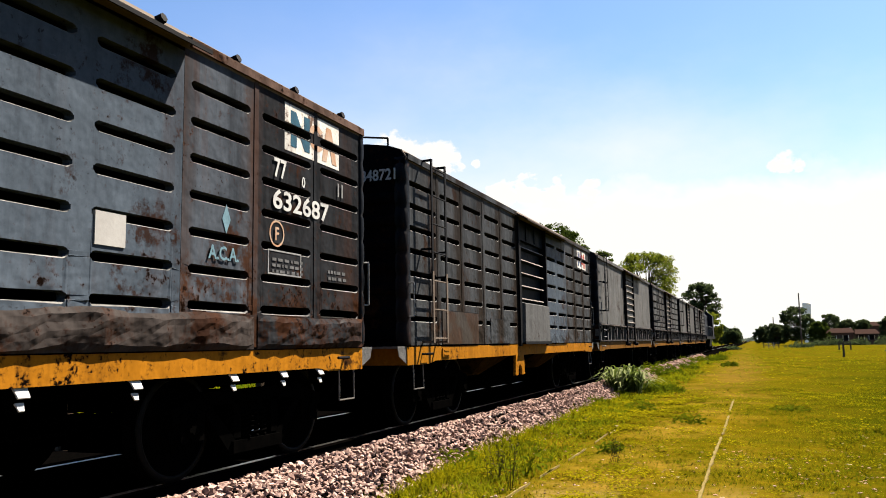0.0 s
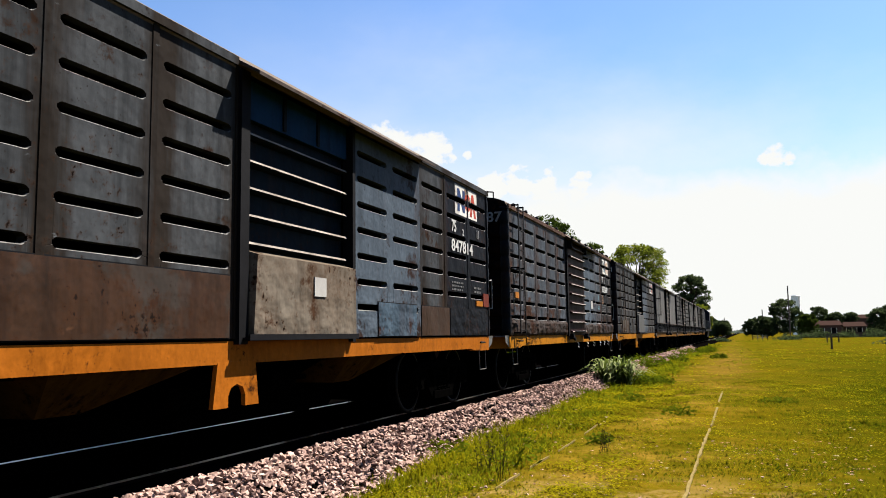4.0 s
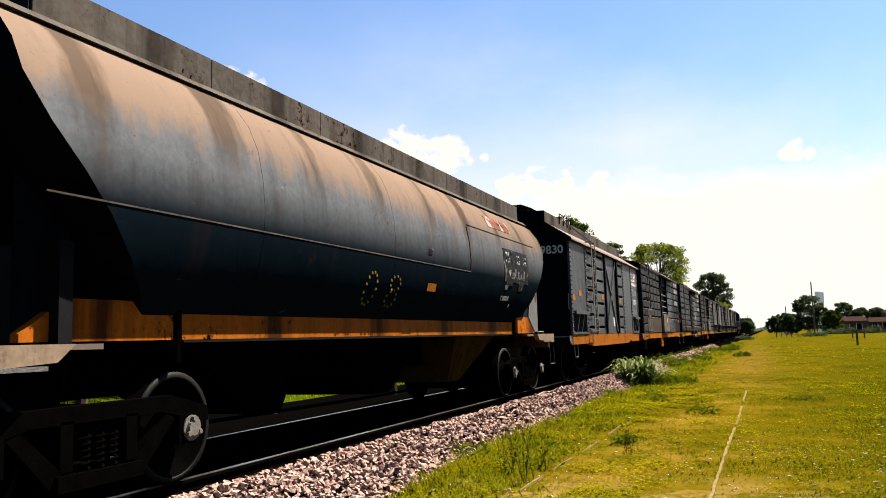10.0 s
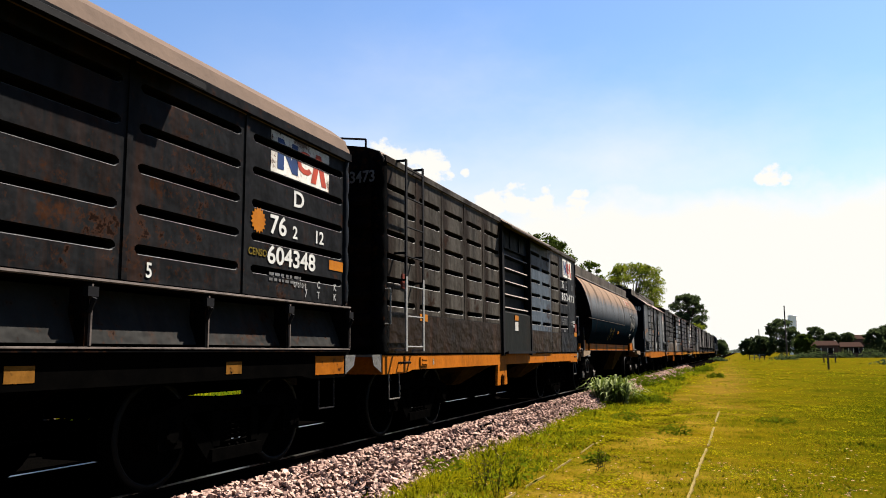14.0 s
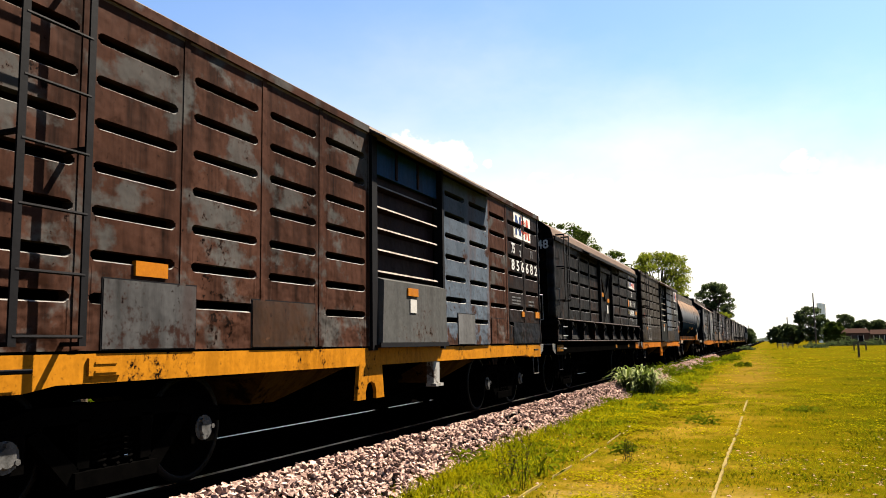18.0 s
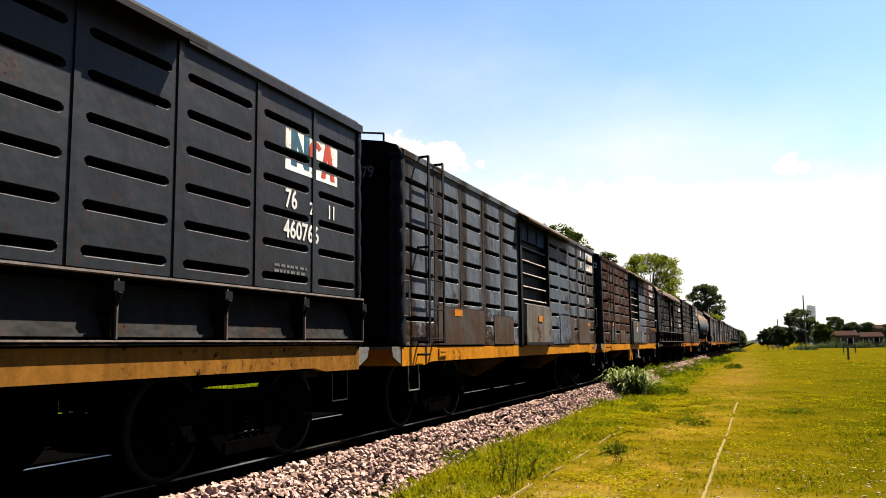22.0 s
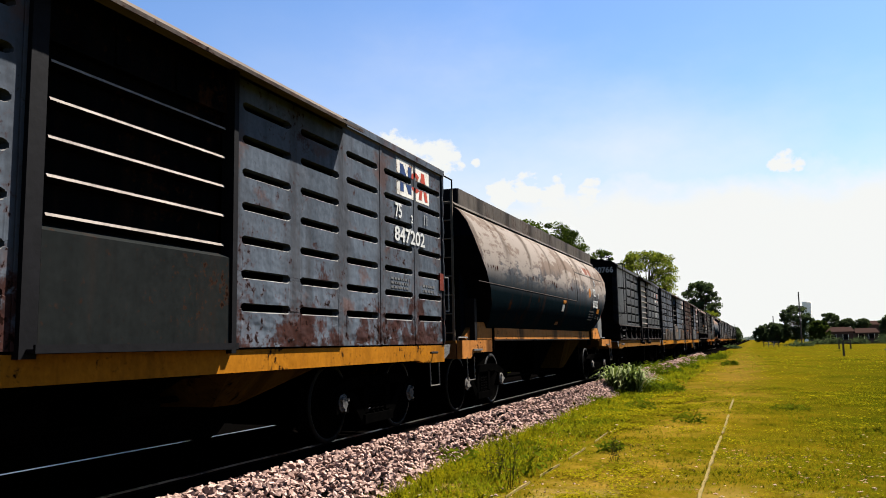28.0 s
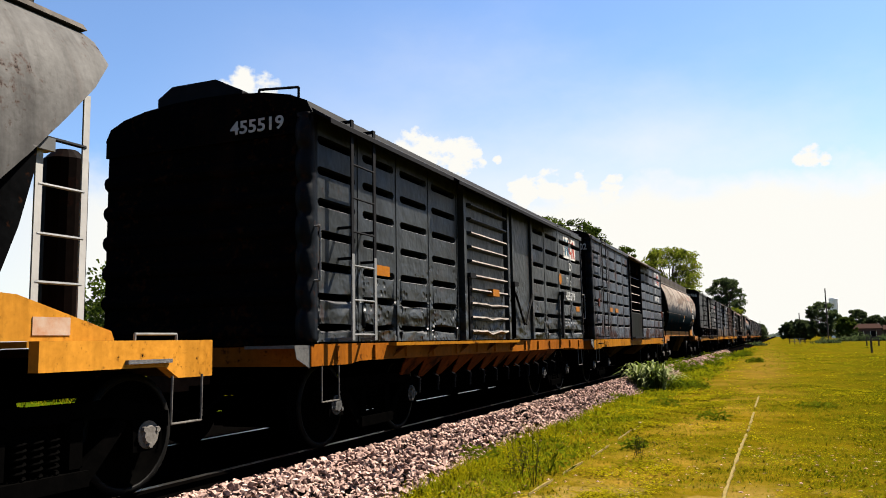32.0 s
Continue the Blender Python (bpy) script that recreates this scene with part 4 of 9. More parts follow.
        for yy in (-0.9, -1.6, -2.4, -3.6, -4.6, -6.0):
            part("sill_bracket", Sheet().slab([(HALF - 0.05, yy, 0.905), (HALF - 0.05, yy - 0.11, 0.905), (HALF + 0.0, yy - 0.10, 0.83), (HALF + 0.0, yy - 0.01, 0.83)], (0.8, 0, 0.6), 0.012), M_WHITE, w)
            part("bracket_tip", Sheet().slab([(HALF - 0.03, yy - 0.03, 0.80), (HALF - 0.03, yy - 0.10, 0.80), (HALF - 0.01, yy - 0.08, 0.75), (HALF - 0.01, yy - 0.04, 0.75)], (0.8, 0, 0.6), 0.01), M_WHITE, w)
            part("bracket_arm", Sheet().box(HALF - 0.14, HALF - 0.03, yy - 0.09, yy - 0.03, 0.74, 0.92), M_UNDER, w)
    # writing
    rear, num, top_line = spec["rear_text"], spec["num"], spec["head"]
    # some rear numbers get a dimmer stencil, standing in for the end's shade
    if rear:
        words(rear, spec.get("rear_size", 0.155), spec.get("rear_shade_mat", M_WHITE), w, at_rear(spec.get("rear_x", 0.70), 3.36, L, 0.065), label="running number in white stencil", squeeze=spec.get("rear_wide", 0.88))
    x0 = -1.95 * k + spec.get("shift", 0)
    if top_line:
        words(top_line[0], 0.19, M_WHITE, w, at_side(x0, 2.78, HALF + 0.0135))
        if len(top_line) > 1:
            words(top_line[1], 0.11, M_WHITE, w, at_side(x0 + 0.52, 2.76, HALF + 0.0135))
            words(top_line[2], 0.15, M_FADED, w, at_side(x0 + spec.get("gap", 1.25), 2.79, HALF + 0.0135))
    if num:
        words(num, 0.19, M_WHITE, w, at_side(x0 - 0.02, 2.47, HALF + 0.0135), squeeze=spec.get("squeeze", 1.1))
    ly, lz, lw, lh = spec.get("logo", (1.74, 3.09, 1.12, 0.49))
    mark_logo(w, -ly * k, lz, lw, lh, [] if spec.get("plain_front") else rows, spec.get("blue", M_BLUE), spec.get("red", M_RED))
    if num:
        scribble(w, -1.95 * k, 1.84, 0.55, 0.17, 3, M_DIMBAR, int(-F) + 3)
        scribble(w, -0.85 * k, 1.84, 0.42, 0.14, 2, M_DIMBAR, int(-F) + 4)
    for name, mt, y0, y1, z0, z1, lab in spec.get("plates", []):
        plate(w, name, mt, -y0 * k, -y1 * k, z0, z1, HALF + (0.02 if 3.3 < y1 < 5.4 else 0.0) + ((0.03 if spec.get("flat_apron") else 0.10) if 5.6 < y1 < 7.5 else 0.0), 0.018 if name in ("reflector", "red_label") else 0.011, lab)
    return w


def bracket(a, b):
    """A jacking bracket hanging from the sill, with an arched hole."""
    s = Sheet()
    m = (a + b) / 2
    h = [(m - 0.13, 0.52), (m - 0.13, 0.62)] + [(m - 0.13 * math.cos(math.pi * i / 6), 0.62 + 0.1 * math.sin(math.pi * i / 6)) for i in range(1, 6)] + [(m + 0.13, 0.62), (m + 0.13, 0.52)]
    out = [(a, 0.52), (a + 0.06, 0.92), (m, 0.92)] + [(m, 0.72), (m - 0.09, 0.69), (m - 0.13, 0.62), (m - 0.13, 0.52)]
    s.slab([(HALF - 0.05, y, z) for y, z in out], (1, 0, 0), 0.045)
    out = [(m, 0.92), (b - 0.06, 0.92), (b, 0.52), (m + 0.13, 0.52), (m + 0.13, 0.62), (m + 0.09, 0.69), (m, 0.72)]
    s.slab([(HALF - 0.05, y, z) for y, z in out], (1, 0, 0), 0.045)
    return s


def sun_mark(parent, y, z, r=0.13, x=HALF):
    pts = [(x + 0.003, y + (r if k % 2 else r * 0.78) * math.cos(k * math.tau / 32), z + (r if k % 2 else r * 0.78) * math.sin(k * math.tau / 32)) for k in range(32)]
    part("sun_emblem", Sheet().slab(pts, (1, 0, 0), 0.004), M_REFLECT, parent, "yellow sun emblem")


def dropside(F, L, label, spec):
    """A van body standing above a low band of stanchions and inward-sloping sheets."""
    w = wagon_thing(spec.get("name", "dropside_boxcar"), label, F)
    side = spec["side"]
    top, z0 = spec.get("top", 3.62), 1.68
    body_core(w, L, top, side, spec["end"], crown=spec["crown"], roof=spec.get("roof"), z0=1.1)
    sill(w, L, spec["sill"], 0.9, 1.13)
    gear(w, L, belly=not spec.get("open_under"))
    k = L / 12.7
    rows = spec["rows"]
    cols = spec["cols"]
    for i, (a, b, grooves) in enumerate(cols):
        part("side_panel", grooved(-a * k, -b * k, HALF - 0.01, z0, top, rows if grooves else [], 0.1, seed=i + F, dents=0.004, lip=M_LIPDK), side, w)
        part("side_post", Sheet().box(HALF - 0.03, HALF + 0.004, -b * k - 0.03, -b * k + 0.03, z0, top), side, w)
    d0, d1 = (-v * k for v in spec["door"])
    if spec.get("diagonals"):
        part("sliding_door", Sheet().box(HALF - 0.07, HALF - 0.03, d0, d1, z0, top - 0.1), side, w)
        for yy in (d0, d1):
            part("door_post", Sheet().box(HALF - 0.06, HALF + 0.06, yy - 0.05, yy + 0.05, z0, top - 0.02), M_DARK, w)
        part("door_beam", Sheet().box(HALF - 0.06, HALF + 0.03, d0, d1, top - 0.32, top - 0.2), side, w)
        m = (d0 + d1) / 2
        for yy in (d0 + 0.06, d1 - 0.06):
            q = Sheet().slab([(HALF - 0.03, yy, top - 0.3), (HALF - 0.03, yy + (0.12 if yy > m else -0.12) * -1, top - 0.3), (HALF - 0.03, m, 2.28), (HALF - 0.03, m, 2.44)], (1, 0, 0), 0.045)
            part("door_brace", q, side, w)
        part("door_foot", Sheet().slab([(HALF - 0.03, m - 0.3, z0), (HALF - 0.03, m + 0.3, z0), (HALF - 0.03, m, 2.0)], (1, 0, 0), 0.05), side, w)
    else:
        part("sliding_door", ribbed(d0, d1, HALF + 0.035, z0 + 0.02, top - 0.1, 0.222, 0.05, 0.08, bent=0.05), side, w)
        for yy in (d0 - 0.02, d1 + 0.02):
            part("door_post", Sheet().box(HALF - 0.06, HALF + 0.09, yy - 0.05, yy + 0.05, 1.0, top - 0.02), M_DARK, w)
            part("door_roller", Sheet().tube((HALF + 0.04, yy, 1.03), (HALF + 0.17, yy, 1.03), 0.055, seg=10), M_DARK, w)
    h0, h1 = (-v * k for v in spec["hood"])
    part("door_hood", Sheet().along([(HALF - 0.03, top + 0.03), (HALF - 0.03, top + 0.07), (HALF + 0.22, top - 0.07), (HALF + 0.22, top - 0.12), (HALF + 0.208, top - 0.12), (HALF + 0.208, top - 0.095)], h0, h1), M_DARK, w)
    part("cant_rail", Sheet().along([(HALF - 0.03, top - 0.04), (HALF - 0.03, top + 0.07), (HALF + 0.05, top + 0.05), (HALF + 0.05, top - 0.04)], -L, 0 if spec.get("long_rail") else h0), side, w)
    if not spec.get("long_rail"):
        part("cant_rail", Sheet().along([(HALF - 0.03, top - 0.04), (HALF - 0.03, top + 0.07), (HALF + 0.04, top + 0.05), (HALF + 0.04, top - 0.04)], h1, 0), side, w)
    # the low band: ledge, bottom rail, stanchions and sloped sheets between them
    dense = spec.get("dense")
    rim = side if dense else P_SHADESOOT
    part("ledge", Sheet().along([(HALF - 0.1, 1.625), (HALF - 0.1, 1.68), (HALF + 0.05, 1.665), (HALF + 0.05, 1.63)], -L, 0), rim, w)
    part("ledge_edge", Sheet().along([(HALF + 0.045, 1.632), (HALF + 0.045, 1.664), (HALF + 0.056, 1.66), (HALF + 0.06, 1.645)], -L, 0), M_EDGE, w, "worn ledge edge, painted pale as if sunlit")
    part("bottom_rail", Sheet().along([(HALF - 0.04, 1.14), (HALF - 0.04, 1.185), (HALF + 0.045, 1.18), (HALF + 0.045, 1.145)], -L, 0), rim, w)
    part("rail_edge", Sheet().along([(HALF + 0.04, 1.165), (HALF + 0.04, 1.183), (HALF + 0.05, 1.18), (HALF + 0.052, 1.17)], -L, 0), M_EDGE, w, "worn rail edge, painted pale as if sunlit")
    n = int(L / (0.62 if dense else 1.24))
    for i in range(n + 1):
        y = -0.02 - (L - 0.04) * i / n
        thick = (0.035 if i % 2 else 0.05) if dense else 0.022
        part("stanchion", Sheet().box(HALF - 0.12, HALF + (0.03 if i % 2 else 0.045), y - thick, y + thick, 1.185, 1.625), rim, w)
        if not dense:
            part("stanchion_edge", Sheet().box(HALF + 0.03, HALF + 0.05, y + thick - 0.012, y + thick + 0.004, 1.19, 1.62), M_EDGE, w)
        if i % 2 == 0 or not dense:
            part("stanchion_hook", Sheet().tube((HALF + 0.04, y, 1.42), (HALF + 0.09, y, 1.52), 0.018, seg=6).box(HALF + 0.03, HALF + 0.075, y - 0.05, y + 0.05, 1.53, 1.6), M_DARK, w)
    part("slope_sheet", Sheet().slab([(HALF - 0.22, -L + 0.05, 1.6), (HALF - 0.22, -0.05, 1.6), (HALF - 0.06, -0.05, 1.2), (HALF - 0.06, -L + 0.05, 1.2)], (0.9, 0, 0.4), 0.02), spec.get("slope", side), w)
    ladder(w, HALF, -12.4 * k, -11.9 * k, 2.05, top + 0.12, 5, M_DARK)
    for y in (-12.4, -11.9):
        part("ladder_foot", Sheet().bar([(HALF + 0.08, y * k, 1.62), (HALF + 0.08, y * k, 1.18)], 0.016), M_DARK, w)
    for zz in (1.28, 1.48):
        part("ladder_rung", Sheet().tube((HALF + 0.08, -12.4 * k, zz), (HALF + 0.08, -11.9 * k, zz), 0.012, seg=6), M_BAR, w)
    grab(w, [(HALF, -L + 0.1, 2.3), (HALF + 0.08, -L + 0.1, 2.3), (HALF + 0.08, -L + 0.1, 1.95), (HALF, -L + 0.1, 1.95)])
    part("roof_grab", Sheet().bar([(1.1, -L + 0.1, top + 0.1), (1.1, -L + 0.1, top + 0.32), (0.6, -L + 0.1, top + 0.36), (0.6, -L + 0.1, top + 0.2)], 0.014), M_DARK, w)
    stirrup(w, -L + 0.6, M_DARK, x=HALF - 0.03)
    stirrup(w, -0.25, M_DARK, x=HALF - 0.03)
    chequer_step(w, -L, -1)
    chequer_step(w, 0, 1)
    for y in (-L, -0.02):
        part("corner_post", Sheet().box(HALF - 0.06, HALF + 0.01, y - 0.02, y + 0.06, 1.12, 1.62), spec["end"], w)
    for y, e in ((-L, -1), (0, 1)):
        part("corner_post", pressed_corner(y, e, 1.69, top, 0.32, 0.045, HALF - 0.004), P_CORNER, w, smooth=True)
    part("uncoupling_rod", Sheet().bar([(HALF - 0.02, -L + 0.35, 1.0), (HALF + 0.07, -L + 0.35, 1.0), (HALF + 0.07, -L + 0.6, 1.0)], 0.016), M_BAR, w)
    if spec["rear_text"]:
        scribble(w, -1.75 * k, 1.84, 0.6, 0.11, 2, M_DIMBAR, int(-F), x=HALF - 0.006)
        words(spec["rear_text"], 0.19, M_WHITE, w, at_rear(0.46, spec.get("rear_z", 3.45), L, 0.065), label="running number in white stencil", squeeze=1.02)
    for txt, size, y, z, mt, sq in spec["texts"]:
        words(txt, size, mt, w, at_side(-y * k, z, HALF - 0.004), squeeze=sq)
    if spec.get("logo"):
        y, z, lw, lh = spec["logo"]
        mark_logo(w, -y * k, z, lw, lh, rows, spec.get("blue", M_TEAL), M_RED, x=HALF - 0.01)
    for name, mt, y0, y1, q0, q1, lab in spec.get("plates", []):
        plate(w, name, mt, -y0 * k, -y1 * k, q0, q1, HALF - 0.01, 0.006, lab)
    if spec.get("emblem"):
        sun_mark(w, -spec["emblem"][0] * k, spec["emblem"][1], x=HALF - 0.01)
    return w


def hopper(F, L, label, spec):
    """A covered hopper: bulging side sheets, sloping ends, roof coaming and open platforms."""
    w = wagon_thing("covered_hopper", label, F)
    body, lo = spec["body"], spec["sill"]
    prof = [(0.86, 3.52), (1.02, 3.40), (1.17, 3.20), (1.28, 2.95), (1.335, 2.65), (1.355, 2.35), (1.335, 2.08), (1.26, 1.8), (1.13, 1.55), (1.0, 1.38)]
    fa, ra = spec.get("nose", 0.3), L - 0.75

    def ends(z):
        cut = max(0.0, spec.get("tip", 2.85) - z)
        return -fa - cut * 0.95, -ra + cut * 0.95

    stations = spec["seams"]
    n = len(prof)
    # side sheets, divided at the weld seams
    edges = [0.0] + stations + [1.0]
    for e in (1, -1):
        for a, b in zip(edges, edges[1:]):
            if e < 0 and a > 0:
                continue
            if e < 0:
                b = 1.0
            vs = []
            for x, z in prof:
                y0, y1 = ends(z)
                for q in (0, 1):
                    t = a + (b - a) * q
                    full0, full1 = ends(3.0)
                    y = full0 + (full1 - full0) * t
                    y = min(max(y, y1), y0) if 0 < t < 1 else (y0 if t == 0 else y1)
                    if b < 1 and q == 1:
                        y += 0.006
                    vs.append((x * e, y, z))
            fs = [(2 * i, 2 * i + 1, 2 * i + 3, 2 * i + 2) for i in range(n - 1)]
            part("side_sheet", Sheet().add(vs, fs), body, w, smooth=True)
    # sloping end sheets and roof
    for which in (0, 1):
        vs = []
        for x, z in prof:
            y = ends(z)[which]
            vs += [(x, y, z), (-x, y, z)]
        part("end_sheet", Sheet().add(vs, [(2 * i, 2 * i + 1, 2 * i + 3, 2 * i + 2) for i in range(n - 1)]), spec["end"], w)
    part("roof", Sheet().along([(0.95, 3.5), (0.9, 3.56), (0, 3.68), (-0.9, 3.56), (-0.95, 3.5)], -ra, -fa), spec["roof"], w)
    for e in (1, -1):
        m = 6
        for i in range(m):
            fc = fa + spec.get("coam_in", 0.42)
            back = ra - 0.4
            y0, y1 = -back + (back - fc) * i / m, -back + (back - fc) * (i + 1) / m
            part("coaming", Sheet().box(e * 0.86 - 0.015, e * 0.86 + 0.015, y0 + 0.006, y1 - 0.006, 3.5, 3.86), spec["roof"], w)
    part("coaming_end", Sheet().box(-0.86, 0.86, -fc - 0.02, -fc + 0.02, 3.45, 3.9), M_DARK, w)
    part("coaming_end", Sheet().box(-0.86, 0.86, -back - 0.02, -back + 0.02, 3.45, 3.86), M_DARK, w)
    part("roof_grab", Sheet().bar([(0.7, -ra + 0.1, 3.8), (0.7, -ra + 0.1, 4.05), (0.7, -ra + 0.55, 4.05), (0.7, -ra + 0.55, 3.8)], 0.014), M_DARK, w)
    # side sill with its upturned ends
    y0, y1 = -1.45, -L + 1.75
    part("side_sill", Sheet().slab([(0.93, -1.98, 1.19), (0.93, -1.98, 1.5), (0.93, -L + 2.6, 1.5), (0.93, -L + 2.6, 1.19)], (1, 0, 0), 0.09), lo, w)
    part("sill_flange", Sheet().box(0.93, 1.035, -L + 2.6, -1.98, 1.165, 1.185), M_DARK, w)
    part("side_sill", Sheet().box(-0.98, -0.90, y1, y0, 1.08, 1.4), lo, w)
    for yy in (-1.94, -L + 2.54):
        part("sill_strap", Sheet().box(0.93, 1.04, yy - 0.025, yy + 0.025, 1.0, 1.5), M_UNDER, w)
    # end gussets: a pale one under the nose with a dark panel and a deck wedge behind it
    c = -L + 1.3
    pts = [(0.9, c - 0.28, 1.17), (0.9, c - 0.28, 2.35), (0.9, c + 0.18, 2.0), (0.9, c + 0.28, 1.17)]
    part("end_gusset", Sheet().slab(pts, (1, 0, 0), 0.02), spec["end"], w)
    part("deck_wedge", Sheet().slab([(0.93, -L + 2.5, 1.19), (0.93, -L + 1.0, 1.19), (0.93, -L + 1.0, 1.25), (0.93, -L + 1.4, 1.5), (0.93, -L + 2.5, 1.5)], (1, 0, 0), 0.08), lo, w)
    part("slope_foot", Sheet().box(-1.1, 1.1, c - 0.06, c + 0.06, 1.17, 1.9), M_DARK, w)
    if not spec.get("wing"):
        part("end_gusset", Sheet().slab([(1.10, -0.45, 2.72), (1.10, -0.66, 2.7), (1.10, -0.92, 2.1), (1.10, -1.14, 1.52), (1.10, -0.70, 1.22), (1.10, -0.45, 1.22)], (1, 0, 0), 0.02), spec["gusset"], w)
        part("nose_panel", Sheet().slab([(1.08, -0.72, 2.64), (1.08, -1.75, 2.05), (1.08, -2.4, 1.5), (1.08, -1.1, 1.5)], (1, 0, 0), 0.015), P_NOSEPANEL, w)
        part("deck_wedge", Sheet().slab([(1.06, -1.90, 1.19), (1.06, -1.90, 1.5), (1.06, -1.14, 1.515), (1.06, -0.66, 1.19)], (1, 0, 0), 0.05), lo, w)
        part("red_reflector", Sheet().box(1.118, 1.128, -0.6, -0.5, 1.86, 2.0), M_SIGNAL, w)
    else:
        part("brake_reservoir", Sheet().tube((0.42, -0.60, 1.17), (0.42, -0.60, 2.62), 0.17, seg=18).tube((0.42, -0.60, 2.62), (0.42, -0.60, 2.70), 0.17, 0.09, 18), P_TANK, w, "rusty brown upright air tank")
        part("nose_panel", Sheet().slab([(1.08, -1.43, 2.66), (1.08, -2.2, 2.3), (1.08, -2.7, 1.5), (1.08, -1.72, 1.5), (1.08, -1.56, 1.92), (1.08, -1.45, 2.33)], (1, 0, 0), 0.015), P_SHADESOOT, w)
        part("ladder_lug", Sheet().box(1.0, 1.1, -1.45, -1.3, 2.47, 2.56), P_GUSSET, w)
        for y, z in ((-1.39, 2.5), (-1.0, 2.96)):
            part("ladder_stile", Sheet().box(1.045, 1.06, y - 0.028, y + 0.028, 1.17, z), M_PAPER, w)
        for z in (1.57, 1.90, 2.24):
            part("ladder_rung", Sheet().tube((1.052, -1.39, z), (1.052, -1.0, z), 0.012, seg=6), M_BAR, w)
        part("ladder_rung", Sheet().tube((1.052, -1.45, 2.57), (1.052, -1.0, 2.57), 0.016, seg=6), M_DARK, w)
    yb = -1.9 if spec.get("wing") else -1.5
    part("slope_foot", Sheet().box(-1.1, 1.1, yb, yb + 0.12, 1.17, 1.9), M_DARK, w)
    # platforms
    for e, a in ((1, -1.55), (-1, -L + 1.55)):
        b = 0.13 if e > 0 else -L
        lo_, hi_ = min(a, b), max(a, b)
        part("platform", Sheet().box(-1.2, 1.2, lo_, hi_, 1.13, 1.17), spec["deck"], w)
        pts = [(1.22, a, 1.17), (1.22, b, 1.17), (1.22, b, 0.88), (1.22, b - e * 0.4, 0.88), (1.22, b - e * 0.55, 0.97), (1.22, a, 0.97)]
        if spec.get("thin_plat"):
            pts = [(1.22, a + e * 0.35, 1.17), (1.22, b, 1.17), (1.22, b, 0.99), (1.22, a + e * 0.5, 1.05)]
        part("platform_sill", Sheet().slab(pts, (1, 0, 0), 0.09), spec["plat"], w)
        part("platform_sill", Sheet().slab([(-p[0] - 0.09, p[1], p[2]) for p in pts], (1, 0, 0), 0.09), spec["plat"], w)
        part("end_beam", Sheet().box(-1.2, 1.2, b - e * 0.1 if e > 0 else b, b if e > 0 else b + 0.1, 0.88, 1.125), P_WEDGE, w)
        part("step_tread", Sheet().box(1.2, 1.34, b - e * 0.95 if e > 0 else b + 0.5, b - 0.5 if e > 0 else b + 0.95, 1.0, 1.03), M_TREADPLATE, w)
        stirrup(w, b - e * 0.15 if e > 0 else b + 0.5, x=1.33)
        grab(w, [(1.15, b - e * 0.25, 1.1), (1.15, b - e * 0.25, 1.22), (1.15, b - e * 0.7, 1.22), (1.15, b - e * 0.7, 1.1)])
    # rear ladder on the near side, and its bow
    yl = -L + 0.68
    for x in (0.5, 0.92):
        part("ladder_stile", Sheet().box(x - 0.02, x + 0.02, yl - 0.01, yl + 0.01, 1.1, 3.75), spec.get("ladder", P_LADDER), w)
    for j in range(8):
        part("ladder_rung", Sheet().tube((0.5, yl, 1.3 + j * 0.32), (0.92, yl, 1.3 + j * 0.32), 0.012, seg=6), spec.get("ladder", P_LADDER), w)
    if spec.get("wing"):
        part("deck_wing", Sheet().slab([(1.14, -0.8, 1.172), (1.14, -0.83, 1.24), (1.14, -1.62, 1.47), (1.14, -1.8, 1.48), (1.14, -2.6, 1.48), (1.14, -2.6, 1.172)], (1, 0, 0), 0.04), spec["plat"], w)
        part("faded_patch", Sheet().box(1.181, 1.186, -1.5, -1.2, 1.21, 1.33), M_FADERED, w)
    slopes(w, [(-4.75, -2.75, -4.35), (-8.0, -6.1, -7.05), (-11.3, -9.35, -9.75)], spec.get("chute", M_CHUTE), z1=1.16, x=0.9, deep=0.42)
    gear(w, L, spec.get("cap", CAP_PALE), brake=False, centre=1.36, rear=1.62)
    part("brake_rod", Sheet().bar([(0.5, -2.7, 0.4), (0.6, -L / 2, 0.38), (0.5, -L + 2.7, 0.4)], 0.02), M_UNDER, w)
    for txt, size, y, z, mt, sq in spec["texts"]:
        # follow the curve of the side sheet at that height
        (xa, za), (xb, zb) = next(((p, q) for p, q in zip(prof, prof[1:]) if q[1] <= z + size / 2 <= p[1]))
        t = (za - z - size / 2) / (za - zb)
        lean = math.degrees(math.atan2(xb - xa, za - zb))
        words(txt, size, mt, w, pose(xa + (xb - xa) * t + 0.009 + size / 2 * math.tan(math.radians(lean)), -y, z, 90, 0, 90) @ pose(0, 0, 0, -lean), squeeze=sq)
    for name, mt, y0, y1, z0, z1, lab in spec["plates"]:
        zs = sorted({z0, z1} | {z for _, z in prof if z0 < z < z1})
        xs = [float(np.interp(z, [q[1] for q in reversed(prof)], [q[0] for q in reversed(prof)])) for z in zs]
        m = len(zs)
        v = [(x + o, y, z) for o in (0.007, -0.01) for x, z in zip(xs, zs) for y in (-y0, -y1)]
        fs = [(2 * k, 2 * k + 1, 2 * k + 3, 2 * k + 2) for k in range(m - 1)]
        fs += [(0, 1, 2 * m + 1, 2 * m), (2 * m - 2, 2 * m - 1, 4 * m - 1, 4 * m - 2)]
